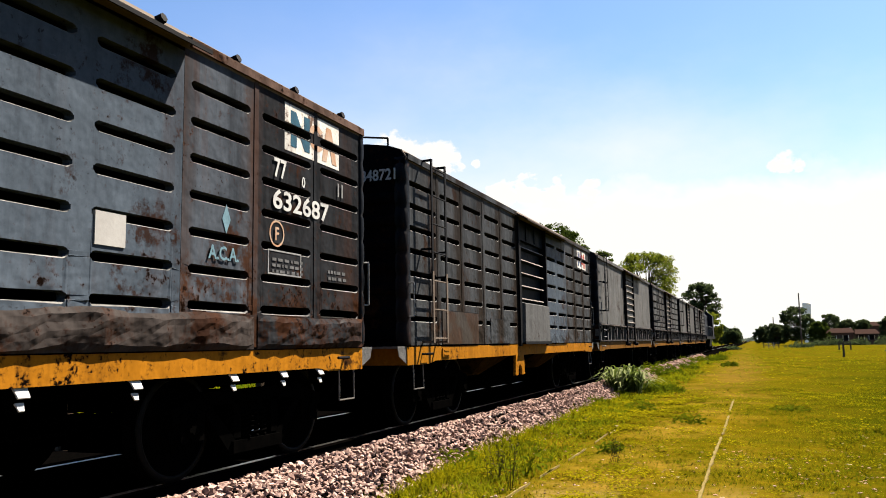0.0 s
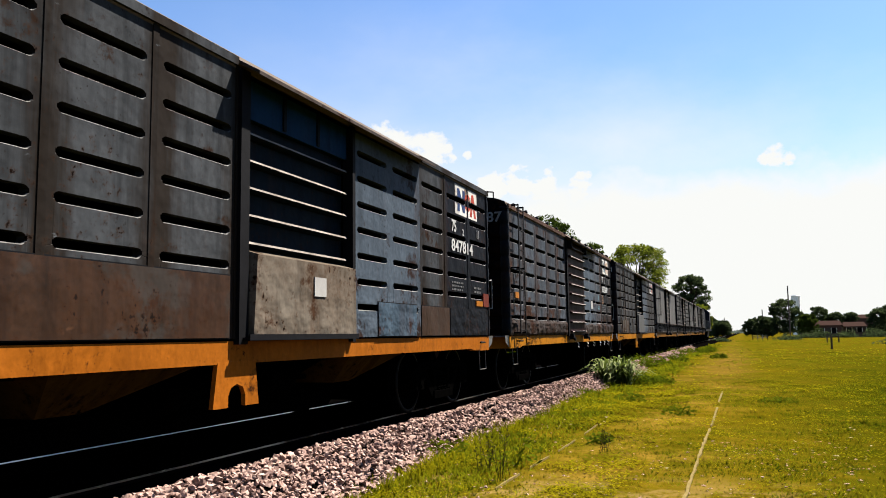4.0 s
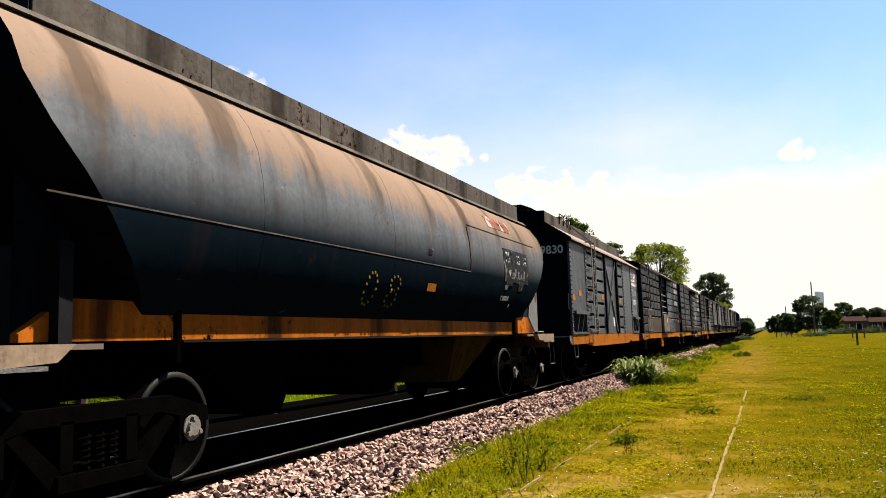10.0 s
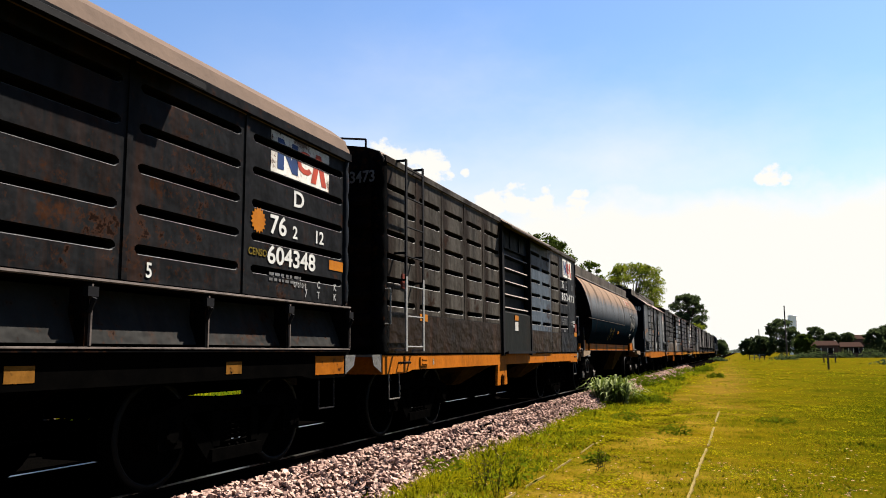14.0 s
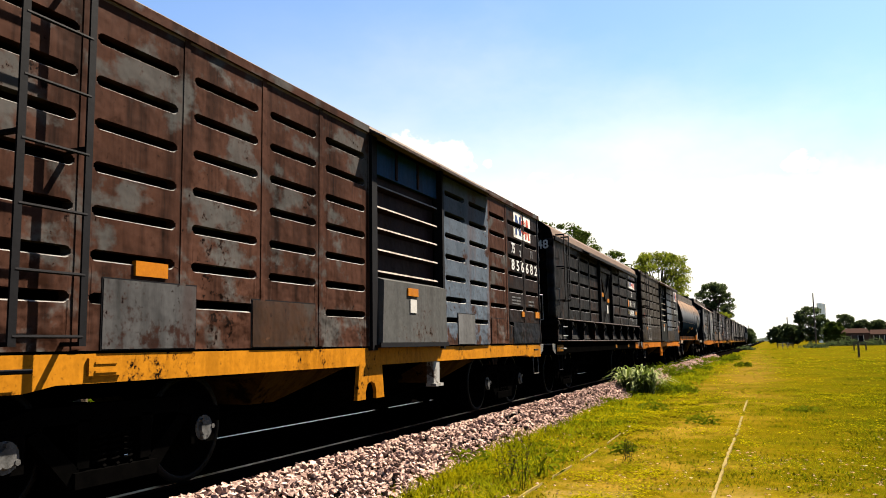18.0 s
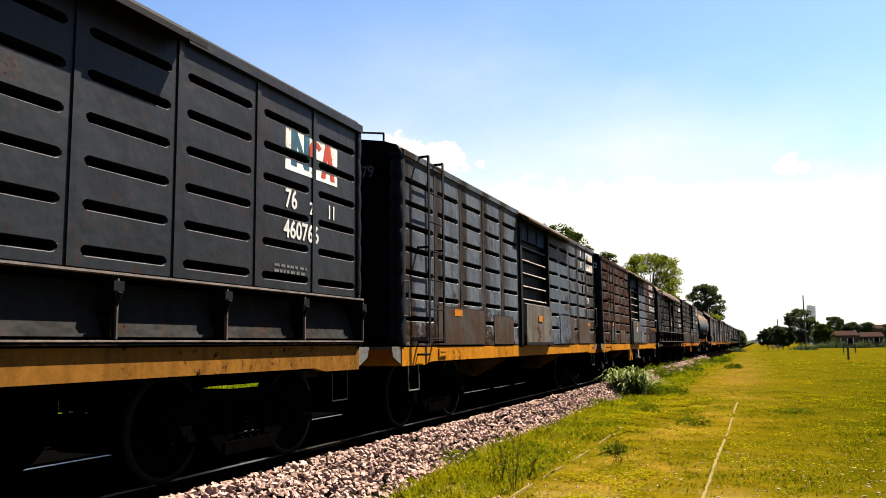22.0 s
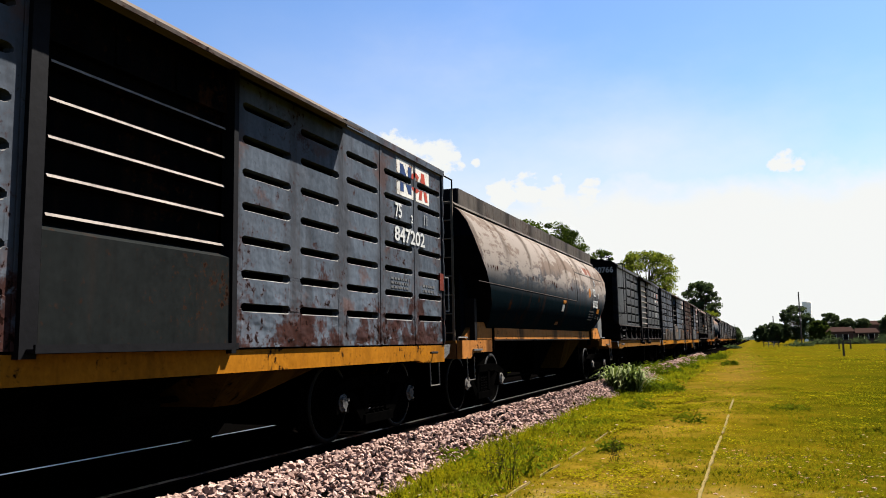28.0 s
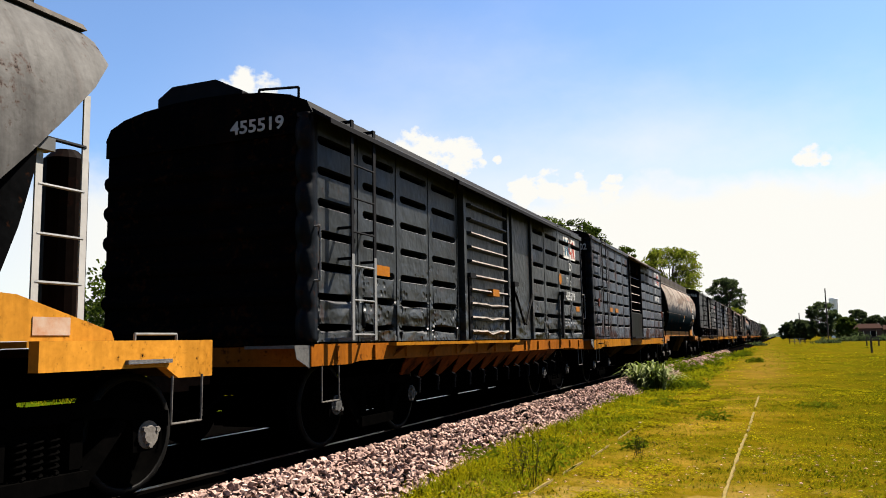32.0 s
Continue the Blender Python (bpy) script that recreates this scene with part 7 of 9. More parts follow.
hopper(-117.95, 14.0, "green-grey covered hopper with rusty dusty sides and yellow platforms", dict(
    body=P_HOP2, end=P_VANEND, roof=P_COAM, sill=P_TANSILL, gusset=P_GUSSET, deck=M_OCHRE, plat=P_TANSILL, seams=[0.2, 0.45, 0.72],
    texts=[("752", 0.21, 2.9, 2.41, M_WHITE, 0.85), ("13", 0.15, 2.2, 2.37, M_WHITE, 0.85), ("807552", 0.21, 2.95, 2.08, M_WHITE, 0.85), ("C", 0.09, 2.35, 1.78, M_FADED, 0.9), ("K", 0.09, 1.9, 1.76, M_FADED, 0.9), ("D", 0.17, 2.6, 2.72, M_FADED, 1.3)],
    plates=[("logo_field", P_LOGOWORN, 3.9, 2.6, 3.0, 3.19, ""), ("reflector", M_REFLECT, 2.25, 1.9, 1.92, 2.05, "orange reflective plate"), ("reflector", M_REFLECT, 6.74, 6.44, 2.05, 2.13, "orange reflective plate"), ("pasted_notice", M_PAPER, 6.74, 6.52, 1.86, 2.02, ""), ("red_label", M_SIGNAL, 6.92, 6.62, 1.53, 1.6, "faded red label"), ("panel_seam", M_EDGE, 13.2, 5.12, 2.165, 2.178, ""), ("panel_seam", M_DARK, 5.125, 5.115, 2.18, 3.3, ""), ("panel_seam", M_DARK, 5.1, 1.2, 2.94, 2.95, "")] + prints, emblem=(3.42, 2.47), nose=0.48, coam_in=0.12))
boxcar(-132.85, 12.7, "slate boxcar with rust spots and a plain grey apron", dict(
    side=P_SLATE, leaf=P_SLATE, front=P_SLATE, end=P_ENDDK, door=P_SHADESOOT, apron=P_APRONGREY, flat_apron=True, bracket=False, rear_text="847202", num="847202", head=("75", "2", "11"), cap=CAP_GREY, squeeze=1.29, shift=0.12, gap=0.95,
    plates=[("reflector", M_REFLECT, 11.1, 10.75, 1.85, 1.96, "orange reflective plate"), ("reflector", M_REFLECT, 10.3, 9.85, 1.85, 1.96, "orange reflective plate"), ("red_label", M_SIGNAL, 12.65, 12.45, 1.95, 2.15, "faded red label"), ("red_label", M_SIGNAL, 0.2, 0.05, 1.9, 2.15, "faded red label")]))
dark_van(-146.75, 11.87, "green-black dented boxcar with an orange gusseted sill", dict(side=P_GREEN, end=P_SHADESOOT))
hopper(-160.2, 14.0, "pale covered hopper with yellow end platform", dict(
    body=P_HOP3, end=P_VANEND, roof=P_COAM, sill=P_HOPSILL, gusset=P_VANEND, deck=M_YELPLAT, plat=M_YELPLAT, seams=[0.25, 0.5, 0.75], texts=[], plates=[], nose=0.92, tip=3.18, wing=True))
# the wagons ahead, far down the line
light = dict(side=P_LIGHT, dense=True, slope=P_SHADESOOT, end=P_GREYDK, sill=M_OCHRE, crown=3.96, top=3.66, rows=[3.3, 2.98, 2.66, 2.34, 2.02, 1.8],
             cols=[(12.7, 11.2, 0), (11.19, 7.75, 0), (5.4, 0.02, 0)], door=(7.5, 5.6), hood=(7.8, 3.2), rear_text="", texts=[], roof=M_ROOF)
dropside(36.5, 12.7, "light grey boxcar with smooth sides and a stanchioned foot band", light)
light2 = dict(light, side=P_PALEGREY, cols=[(12.7, 11.2, 1), (11.19, 10.0, 1), (9.99, 8.9, 1), (8.89, 7.75, 1), (5.4, 3.7, 1), (3.69, 1.9, 1), (1.89, 0.02, 1)])
dropside(50.5, 12.7, "pale grey boxcar with grooved sides and a stanchioned foot band", light2)
dropside(64.5, 12.7, "light grey boxcar with smooth sides and a stanchioned foot band", light)
dropside(78.5, 12.7, "pale grey boxcar with grooved sides and a stanchioned foot band", light2)
locomotive(96.5, "dark blue diesel locomotive far ahead on the line")


# ---- ground, ballast and line ----
GROUND = -0.38


def ground_height(x, y):
    return GROUND + 0.03 * math.sin(x * 0.7 + 1.3) * math.sin(y * 0.31) + 0.02 * math.sin(x * 1.9 + y * 0.8)


def ground_material():
    m, nt, b, vec, N, L = mat_base("grass_ground")
    a = noise_of(nt, vec, 0.35, 8, 0.65)
    c = noise_of(nt, vec, 2.2, 8, 0.7)
    d = noise_of(nt, vec, 30, 4, 0.7)
    col = blend(nt, ramp(nt, a, 0.35, 0.65), (0.078, 0.052, 0.002), (0.048, 0.042, 0.002))
    col = blend(nt, ramp(nt, c, 0.5, 0.75), col, (0.125, 0.078, 0.006))
    col = blend(nt, maths(nt, "MULTIPLY", ramp(nt, d, 0.4, 0.75), 0.28), col, (0.05, 0.06, 0.002))
    # worn strips where people and wheels have gone along the line
    sep = N("ShaderNodeSeparateXYZ")
    L(vec, sep.inputs[0])
    wob = maths(nt, "ADD", sep.outputs[0], maths(nt, "MULTIPLY", maths(nt, "SUBTRACT", noise_of(nt, vec, 0.25, 4, 0.6), 0.5), 3.0))
    off = maths(nt, "ABSOLUTE", maths(nt, "ADD", wob, 1.35))
    bare = maths(nt, "MULTIPLY", ramp(nt, off, 1.5, 0.2), ramp(nt, noise_of(nt, vec, 0.9, 7, 0.7), 0.46, 0.66))
    col = blend(nt, maths(nt, "MULTIPLY", bare, 0.8), col, (0.19, 0.112, 0.02))
    close = maths(nt, "MULTIPLY", maths(nt, "MULTIPLY", maths(nt, "MULTIPLY", ramp(nt, sep.outputs[1], 9.0, 6.6), ramp(nt, sep.outputs[1], 3.6, 5.4)), ramp(nt, sep.outputs[0], 0.9, 0.0)), ramp(nt, noise_of(nt, vec, 1.9, 7, 0.7), 0.48, 0.57))
    col = blend(nt, maths(nt, "MULTIPLY", close, 0.8), col, (0.25, 0.16, 0.075))
    far = maths(nt, "MULTIPLY", ramp(nt, sep.outputs[1], 20, 42), ramp(nt, sep.outputs[1], 95, 60))
    track = maths(nt, "MULTIPLY", ramp(nt, maths(nt, "ABSOLUTE", maths(nt, "ADD", wob, 0.9)), 1.6, 0.3), far)
    col = blend(nt, maths(nt, "MULTIPLY", track, 0.9), col, (0.118, 0.066, 0.016))
    # lusher grass away from the worn strip
    lush = maths(nt, "ADD", sep.outputs[0], maths(nt, "MULTIPLY", maths(nt, "SUBTRACT", noise_of(nt, vec, 0.5, 6, 0.65), 0.5), 5.0))
    lush = maths(nt, "SUBTRACT", lush, maths(nt, "MULTIPLY", sep.outputs[1], 0.05))
    lush = maths(nt, "MULTIPLY", ramp(nt, lush, -0.4, 2.2), ramp(nt, sep.outputs[1], 90, 20))
    col = blend(nt, maths(nt, "MULTIPLY", lush, 0.88), col, (0.022, 0.027, 0.0008))
    # rank grass behind the line
    col = blend(nt, ramp(nt, sep.outputs[0], -10.0, -11.2), col, (0.03, 0.046, 0.002))
    away = ramp(nt, sep.outputs[1], 24, 60)
    mott = ramp(nt, noise_of(nt, vec, 0.16, 9, 0.72, (1, 1, 1)), 0.42, 0.6)
    col = blend(nt, maths(nt, "MULTIPLY", maths(nt, "MULTIPLY", mott, away), 0.75), col, (0.072, 0.055, 0.003))
    mott = ramp(nt, noise_of(nt, vec, 0.42, 9, 0.75, (1, 0.6, 1)), 0.50, 0.62)
    col = blend(nt, maths(nt, "MULTIPLY", maths(nt, "MULTIPLY", mott, away), 0.7), col, (0.040, 0.043, 0.002))
    col = blend(nt, 1.0, col, (0.55, 0.555, 0.43), "MULTIPLY")
    L(col, b.inputs["Base Color"])
    b.inputs["Roughness"].default_value, b.inputs["Specular IOR Level"].default_value = 0.95, 0.0
    bump(nt, b, maths(nt, "ADD", c, maths(nt, "MULTIPLY", d, 0.4)), 0.35, 0.05)
    return m


def spread(lo, hi, near, step, grow):
    out, p = [near], near
    s = step
    while p < hi:
        p += s
        s *= grow
        out.append(min(p, hi))
    p, s = near, step
    back = []
    while p > lo:
        p -= s
        s *= grow
        back.append(max(p, lo))
    return back[::-1] + out


def build_ground():
    xs, ys = spread(-2500, 2500, 0, 0.5, 1.09), spread(-300, 4500, 12, 0.6, 1.07)
    s = Sheet()
    ny = len(ys)
    vs = [(x, y, ground_height(x, y) if abs(x) < 60 and -5 < y < 120 else GROUND) for x in xs for y in ys]
    s.add(vs, [(i * ny + j, (i + 1) * ny + j, (i + 1) * ny + j + 1, i * ny + j + 1) for i in range(len(xs) - 1) for j in range(ny - 1)])
    ob = new("ground", s.mesh("ground", ground_material(), True))
    tagged(ob, "yellow-green short grass with worn earth strips", "ground", kind="structure")


build_ground()
M_STONE = None


def stone_material():
    m, nt, b, vec, N, L = mat_base("ballast_stone")
    oi = N("ShaderNodeObjectInfo")
    g = N("ShaderNodeNewGeometry")
    r = maths(nt, "FRACT", maths(nt, "ADD", oi.outputs["Random"], g.outputs["Random Per Island"]))
    col = blend(nt, r, (0.215, 0.142, 0.118), (0.47, 0.335, 0.285))
    col = blend(nt, ramp(nt, maths(nt, "FRACT", maths(nt, "MULTIPLY", r, 7.3)), 0.72, 0.9), col, (0.11, 0.07, 0.06))
    col = blend(nt, maths(nt, "MULTIPLY", ramp(nt, noise_of(nt, vec, 25, 5, 0.7), 0.4, 0.7), 0.35), col, (0.17, 0.115, 0.10))
    col = blend(nt, 1.0, col, (0.60, 0.575, 0.57), "MULTIPLY")
    L(col, b.inputs["Base Color"])
    b.inputs["Roughness"].default_value, b.inputs["Specular IOR Level"].default_value = 0.9, 0.0
    bump(nt, b, noise_of(nt, vec, 60, 4, 0.7), 0.4, 0.005)
    return m


M_STONE = stone_material()
M_DARKSTRIP = plain("near_black_strip", (0.002, 0.0017, 0.0015), (0.001, 0.001, 0.001), 12, 0.95, 0, 0.6, 0.03, 0.0)
# bed under the wagons coloured near-black to stand in for their shade
M_BED = plain("shaded_bed", (0.0025, 0.002, 0.0018), (0.0012, 0.001, 0.001), 18, 0.95, 0, 0.8, 0.04, 0.0)


BED_NEAR = [(0.0, -0.16), (1.05, -0.17), (1.2, -0.10), (1.42, -0.07), (1.98, GROUND), (2.2, GROUND - 0.1)]


def bed_height(x):
    """Top of the ballast across the line, heaped along its shoulder."""
    return float(np.interp(abs(x - TRACK), [p[0] for p in BED_NEAR], [p[1] for p in BED_NEAR]))


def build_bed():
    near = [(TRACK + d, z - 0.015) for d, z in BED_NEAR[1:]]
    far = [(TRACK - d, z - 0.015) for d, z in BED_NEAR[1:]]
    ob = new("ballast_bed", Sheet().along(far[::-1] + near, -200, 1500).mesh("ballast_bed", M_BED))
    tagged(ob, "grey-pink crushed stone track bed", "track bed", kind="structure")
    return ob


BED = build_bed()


def dark_strip():
    """A ragged near-black sheet added behind the line, its darkness put into the colour."""
    r = random.Random(21)
    s, n = Sheet(), 260
    vs = []
    for k in range(n + 1):
        y = -60 + 260 * k / n
        vs += [(TRACK - 2.1, y, GROUND + 0.045), (TRACK - 5.6, y, GROUND + 0.07), (TRACK - 6.0 + r.uniform(-0.25, 0.2), y, GROUND - 0.06)]
    s.add(vs, [(3 * k + q, 3 * k + q + 1, 3 * k + q + 4, 3 * k + q + 3) for k in range(n) for q in range(2)])
    tagged(new("ground_dark", s.mesh("ground_dark", M_DARKSTRIP)), "added near-black strip of ground behind the line", "ground", kind="structure")


dark_strip()
M_RAIL = plain("grimy_rail", (0.0035, 0.003, 0.0026), (0.002, 0.0016, 0.0015), 10, 0.9, spec=0.0)
for e in (-1, 1):
    c = TRACK + e * RAIL
    web = [(c - 0.07, -0.16), (c - 0.07, -0.145), (c - 0.012, -0.12), (c - 0.012, -0.045), (c - 0.036, -0.03), (c - 0.036, -0.004), (c + 0.036, -0.004), (c + 0.036, -0.03), (c + 0.012, -0.045), (c + 0.012, -0.12), (c + 0.07, -0.145), (c + 0.07, -0.16)]
    rail = thing("rail", "worn steel rail on the ballast", "rail", "running rails", pose(0, 0, 0))
    part("rail_web", Sheet().along(web, -200, 1500), M_RAIL, rail)
    part("rail_head", Sheet().box(c - 0.03, c + 0.03, -200, 1500, -0.004, 0.0), M_TREAD, rail, "polished running surface")
# sleepers near-black too, the shade beneath the train put into their colour
M_TIE = plain("shaded_tie", (0.003, 0.0025, 0.0022), (0.0015, 0.0013, 0.0012), 6, 0.95, 0, 0.5, spec=0.0)
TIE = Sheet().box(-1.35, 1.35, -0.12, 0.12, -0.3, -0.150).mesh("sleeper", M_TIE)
for k in range(110):
    tagged(new("sleeper", TIE), "weathered timber sleeper in the ballast", "sleeper", "sleepers").matrix_basis = pose(TRACK, -4 + k * 0.62, random.uniform(-0.01, 0.005), 0, 0, random.uniform(-0.8, 0.8))

# the old siding, sunk in the grass
M_OLDRAIL = plain("pale_rusted_rail", (0.23, 0.165, 0.06), (0.13, 0.10, 0.02), 5, 0.9)


def buried_rail(x, runs, wide):
    """The head of a sunken rail, following the ground, frayed where turf laps over it."""
    r = random.Random(int(-x * 100))
    old = thing("buried_rail", "old rusted siding rail sunk in the grass", "rail", "siding rails", pose(0, 0, 0))
    for a, b in runs:
        n = max(4, int((b - a) / 0.16))
        vs = []
        for k in range(n + 1):
            y = a + (b - a) * k / n
            z = ground_height(x, y)
            w = wide * r.uniform(0.45, 1.0) * (0.3 if k in (0, n) else 1.0)
            m = x + r.uniform(-0.006, 0.006)
            vs += [(m - w, y, z - 0.05), (m - w, y, z + 0.022), (m + w, y, z + 0.022), (m + w, y, z - 0.05)]
        fs = [(4 * k + q, 4 * k + q + 1, 4 * k + q + 5, 4 * k + q + 4) for k in range(n) for q in range(3)]
        fs += [(0, 1, 2, 3), (4 * n + 3, 4 * n + 2, 4 * n + 1, 4 * n)]
        part("rail_head", Sheet().add(vs, fs), M_OLDRAIL, old)


buried_rail(-0.58, [(4.2, 7.05), (7.2, 13.5), (13.9, 17.2), (18.0, 21.5)], 0.022)
buried_rail(-2.33, [(7.6, 8.5), (8.9, 9.9), (10.4, 11.6), (12.2, 13.4)], 0.013)


def soup(name, verts, faces_n, material, per, soft=None):
    """A mesh from arrays of separate triangles or quads."""
    me = bpy.data.meshes.new(name)
    n = len(verts)
    me.vertices.add(n)
    me.vertices.foreach_set("co", verts.astype(np.float32).ravel())
    f = n // per
    me.loops.add(n)
    me.loops.foreach_set("vertex_index", np.arange(n, dtype=np.int32))
    me.polygons.add(f)
    me.polygons.foreach_set("loop_start", np.arange(0, n, per, dtype=np.int32))
    me.polygons.foreach_set("loop_total", np.full(f, per, dtype=np.int32))
    me.materials.append(material)
    me.update()
    me.validate()
    if soft is not None:
        # leaves are lit as the cushion that they form together
        me.polygons.foreach_set("use_smooth", [True] * f)
        me.normals_split_custom_set_from_vertices(soft.astype(np.float32))
    return me


# ---- grass blades and weeds ----
M_BLADE = leafy("grass_blade", (0.165, 0.152, 0.003), (0.24, 0.20, 0.004), (0.115, 0.122, 0.003), 0.6, 0.6)
M_LUSH = leafy("lush_blade", (0.066, 0.080, 0.002), (0.108, 0.118, 0.003), (0.045, 0.060, 0.002), 0.8, 0.6)
M_CLOVER = leafy("clover_leaf", (0.18, 0.160, 0.003), (0.31, 0.25, 0.006), (0.11, 0.105, 0.003), 0.8, 0.35)
M_DRY = leafy("dry_leaf", (0.30, 0.25, 0.15), (0.38, 0.33, 0.22), (0.2, 0.15, 0.07), 1.2, 0.1)
M_TUFT = leafy("bright_tuft", (0.15, 0.17, 0.004), (0.24, 0.23, 0.008), (0.11, 0.13, 0.004), 1.2, 0.5)
M_WEED = leafy("weed_leaf", (0.12, 0.16, 0.006), (0.19, 0.22, 0.01), (0.08, 0.11, 0.005), 2.0, 0.5)
# dark and pale copies put shade and glints into the strap leaves
M_CANEDK = leafy("shaded_strap_leaf", (0.09, 0.13, 0.02), (0.15, 0.19, 0.04), (0.05, 0.075, 0.012), 2.0, 0.3)
M_CANE = leafy("lit_strap_leaf", (0.24, 0.29, 0.07), (0.56, 0.60, 0.32), (0.06, 0.105, 0.02), 2.0, 0.45)


def blades(n, x0, x1, y0, y1, h0, h1, wide, seed, near_bias=True, keep=None):
    r = np.random.RandomState(seed)
    u = r.rand(n)
    y = y0 * (y1 / y0) ** u if near_bias else y0 + (y1 - y0) * u
    x = x0 + (x1 - x0) * r.rand(n)
    if keep is not None:
        k = keep(x, y, r)
        x, y = x[k], y[k]
    n = len(x)
    tuft = 0.5 + 0.5 * np.sin(x * 2.1 + 1.7 * np.sin(y * 1.3)) * np.sin(y * 1.7 + x)
    h = (h0 + (h1 - h0) * r.rand(n) ** 2) * (0.55 + 0.8 * tuft)
    w = wide * (0.6 + 0.8 * r.rand(n)) * (0.6 + np.maximum(y, 4.6) / 14)
    a = r.rand(n) * 2 * np.pi
    lean = h * (0.2 + 0.8 * r.rand(n))
    b = r.rand(n) * 2 * np.pi
    z = GROUND + 0.03 * np.sin(x * 0.7 + 1.3) * np.sin(y * 0.31) + 0.02 * np.sin(x * 1.9 + y * 0.8) - 0.01
    v = np.zeros((n, 3, 3))
    v[:, 0] = np.stack([x - w * np.cos(a), y - w * np.sin(a), z], 1)
    v[:, 1] = np.stack([x + w * np.cos(a), y + w * np.sin(a), z], 1)
    v[:, 2] = np.stack([x + lean * np.cos(b), y + lean * np.sin(b), z + h], 1)
    return v.reshape(-1, 3)


def off_bare(x, y, r):
    worn = np.exp(-((x + 1.2) / 1.1) ** 2) * (0.5 + 0.5 * np.sin(y * 0.9 + 2 * np.sin(x * 1.1 + y * 0.3)))
    return (r.rand(len(x)) > worn * np.where(y > 20, 0.95, 0.75)) & (r.rand(len(x)) > lushness(x, y) * 0.8)


def lushness(x, y):
    """Where the turf is deeper and darker, away from the trodden strip."""
    p = x + 1.6 * np.sin(0.7 * y + 0.8 * np.sin(1.3 * x)) + 0.8 * np.sin(1.9 * y + x)
    return np.clip((p - 0.4) / 2.6, 0, 1) * np.clip((22 - y) / 12, 0, 1)


def on_lush(x, y, r):
    return r.rand(len(x)) < lushness(x, y)


def specks(n, x0, x1, y0, y1, seed, size=0.012):
    """Small flat leaves lying open to the sky, gathered in patches."""
    r = np.random.RandomState(seed)
    y, x = y0 * (y1 / y0) ** r.rand(n), x0 + (x1 - x0) * r.rand(n)
    patch = np.sin(2.3 * x + 1.9 * np.sin(1.1 * y)) * np.sin(1.7 * y + 1.2 * x) + 0.6 * np.sin(5.1 * x + 2 * y) * np.sin(4.3 * y)
    k = r.rand(n) < np.clip(patch + 0.15 - 0.08 * np.clip(x, 0, 5), 0.05, 1)
    x, y = x[k], y[k]
    n = len(x)
    s = size * (0.5 + r.rand(n)) * (0.5 + y / 9)
    a = r.rand(n) * 6.283
    z = GROUND + 0.03 * np.sin(x * 0.7 + 1.3) * np.sin(y * 0.31) + 0.02 * np.sin(x * 1.9 + y * 0.8) + 0.015 + 0.04 * r.rand(n)
    v = np.zeros((n, 4, 3))
    for q in range(4):
        t = a + q * 1.5708
        f = s * (1.0 if q % 2 == 0 else 0.6)
        v[:, q] = np.stack([x + f * np.cos(t), y + f * np.sin(t), z + f * 0.9 * (r.rand(n) - 0.4)], 1)
    return v.reshape(-1, 3)


def up_normals(v, seed, lean=0.35):
    """Mostly upward normals, one tilt for each blade."""
    r = np.random.RandomState(seed)
    n = len(v) // 3
    d = np.stack([r.normal(size=n) * lean, r.normal(size=n) * lean, np.ones(n)], 1)
    d /= np.linalg.norm(d, axis=1)[:, None]
    return np.repeat(d, 3, axis=0)


def tufts(count, x0, x1, y0, y1, seed, per=26, h0=0.04, h1=0.11, r0=0.09):
    """Small clumps of broader blades."""
    r = np.random.RandomState(seed)
    cy = y0 * (y1 / y0) ** r.rand(count)
    cx = x0 + (x1 - x0) * r.rand(count)
    big = 0.5 + r.rand(count) ** 2
    grow = 0.7 + cy / 22
    idx = np.repeat(np.arange(count), per)
    x = cx[idx] + r.normal(size=count * per) * r0 * big[idx] * grow[idx]
    y = cy[idx] + r.normal(size=count * per) * r0 * big[idx] * grow[idx]
    n = len(x)
    h = (h0 + (h1 - h0) * r.rand(n)) * big[idx]
    w = 0.006 * (0.7 + 0.8 * r.rand(n)) * (0.6 + y / 12)
    a, b = r.rand(n) * 6.283, r.rand(n) * 6.283
    lean = h * (0.3 + 0.9 * r.rand(n))
    z = GROUND + 0.03 * np.sin(x * 0.7 + 1.3) * np.sin(y * 0.31) + 0.02 * np.sin(x * 1.9 + y * 0.8) - 0.01
    v = np.zeros((n, 3, 3))
    v[:, 0] = np.stack([x - w * np.cos(a), y - w * np.sin(a), z], 1)
    v[:, 1] = np.stack([x + w * np.cos(a), y + w * np.sin(a), z], 1)
    v[:, 2] = np.stack([x + lean * np.cos(b), y + lean * np.sin(b), z + h], 1)
    return v.reshape(-1, 3)


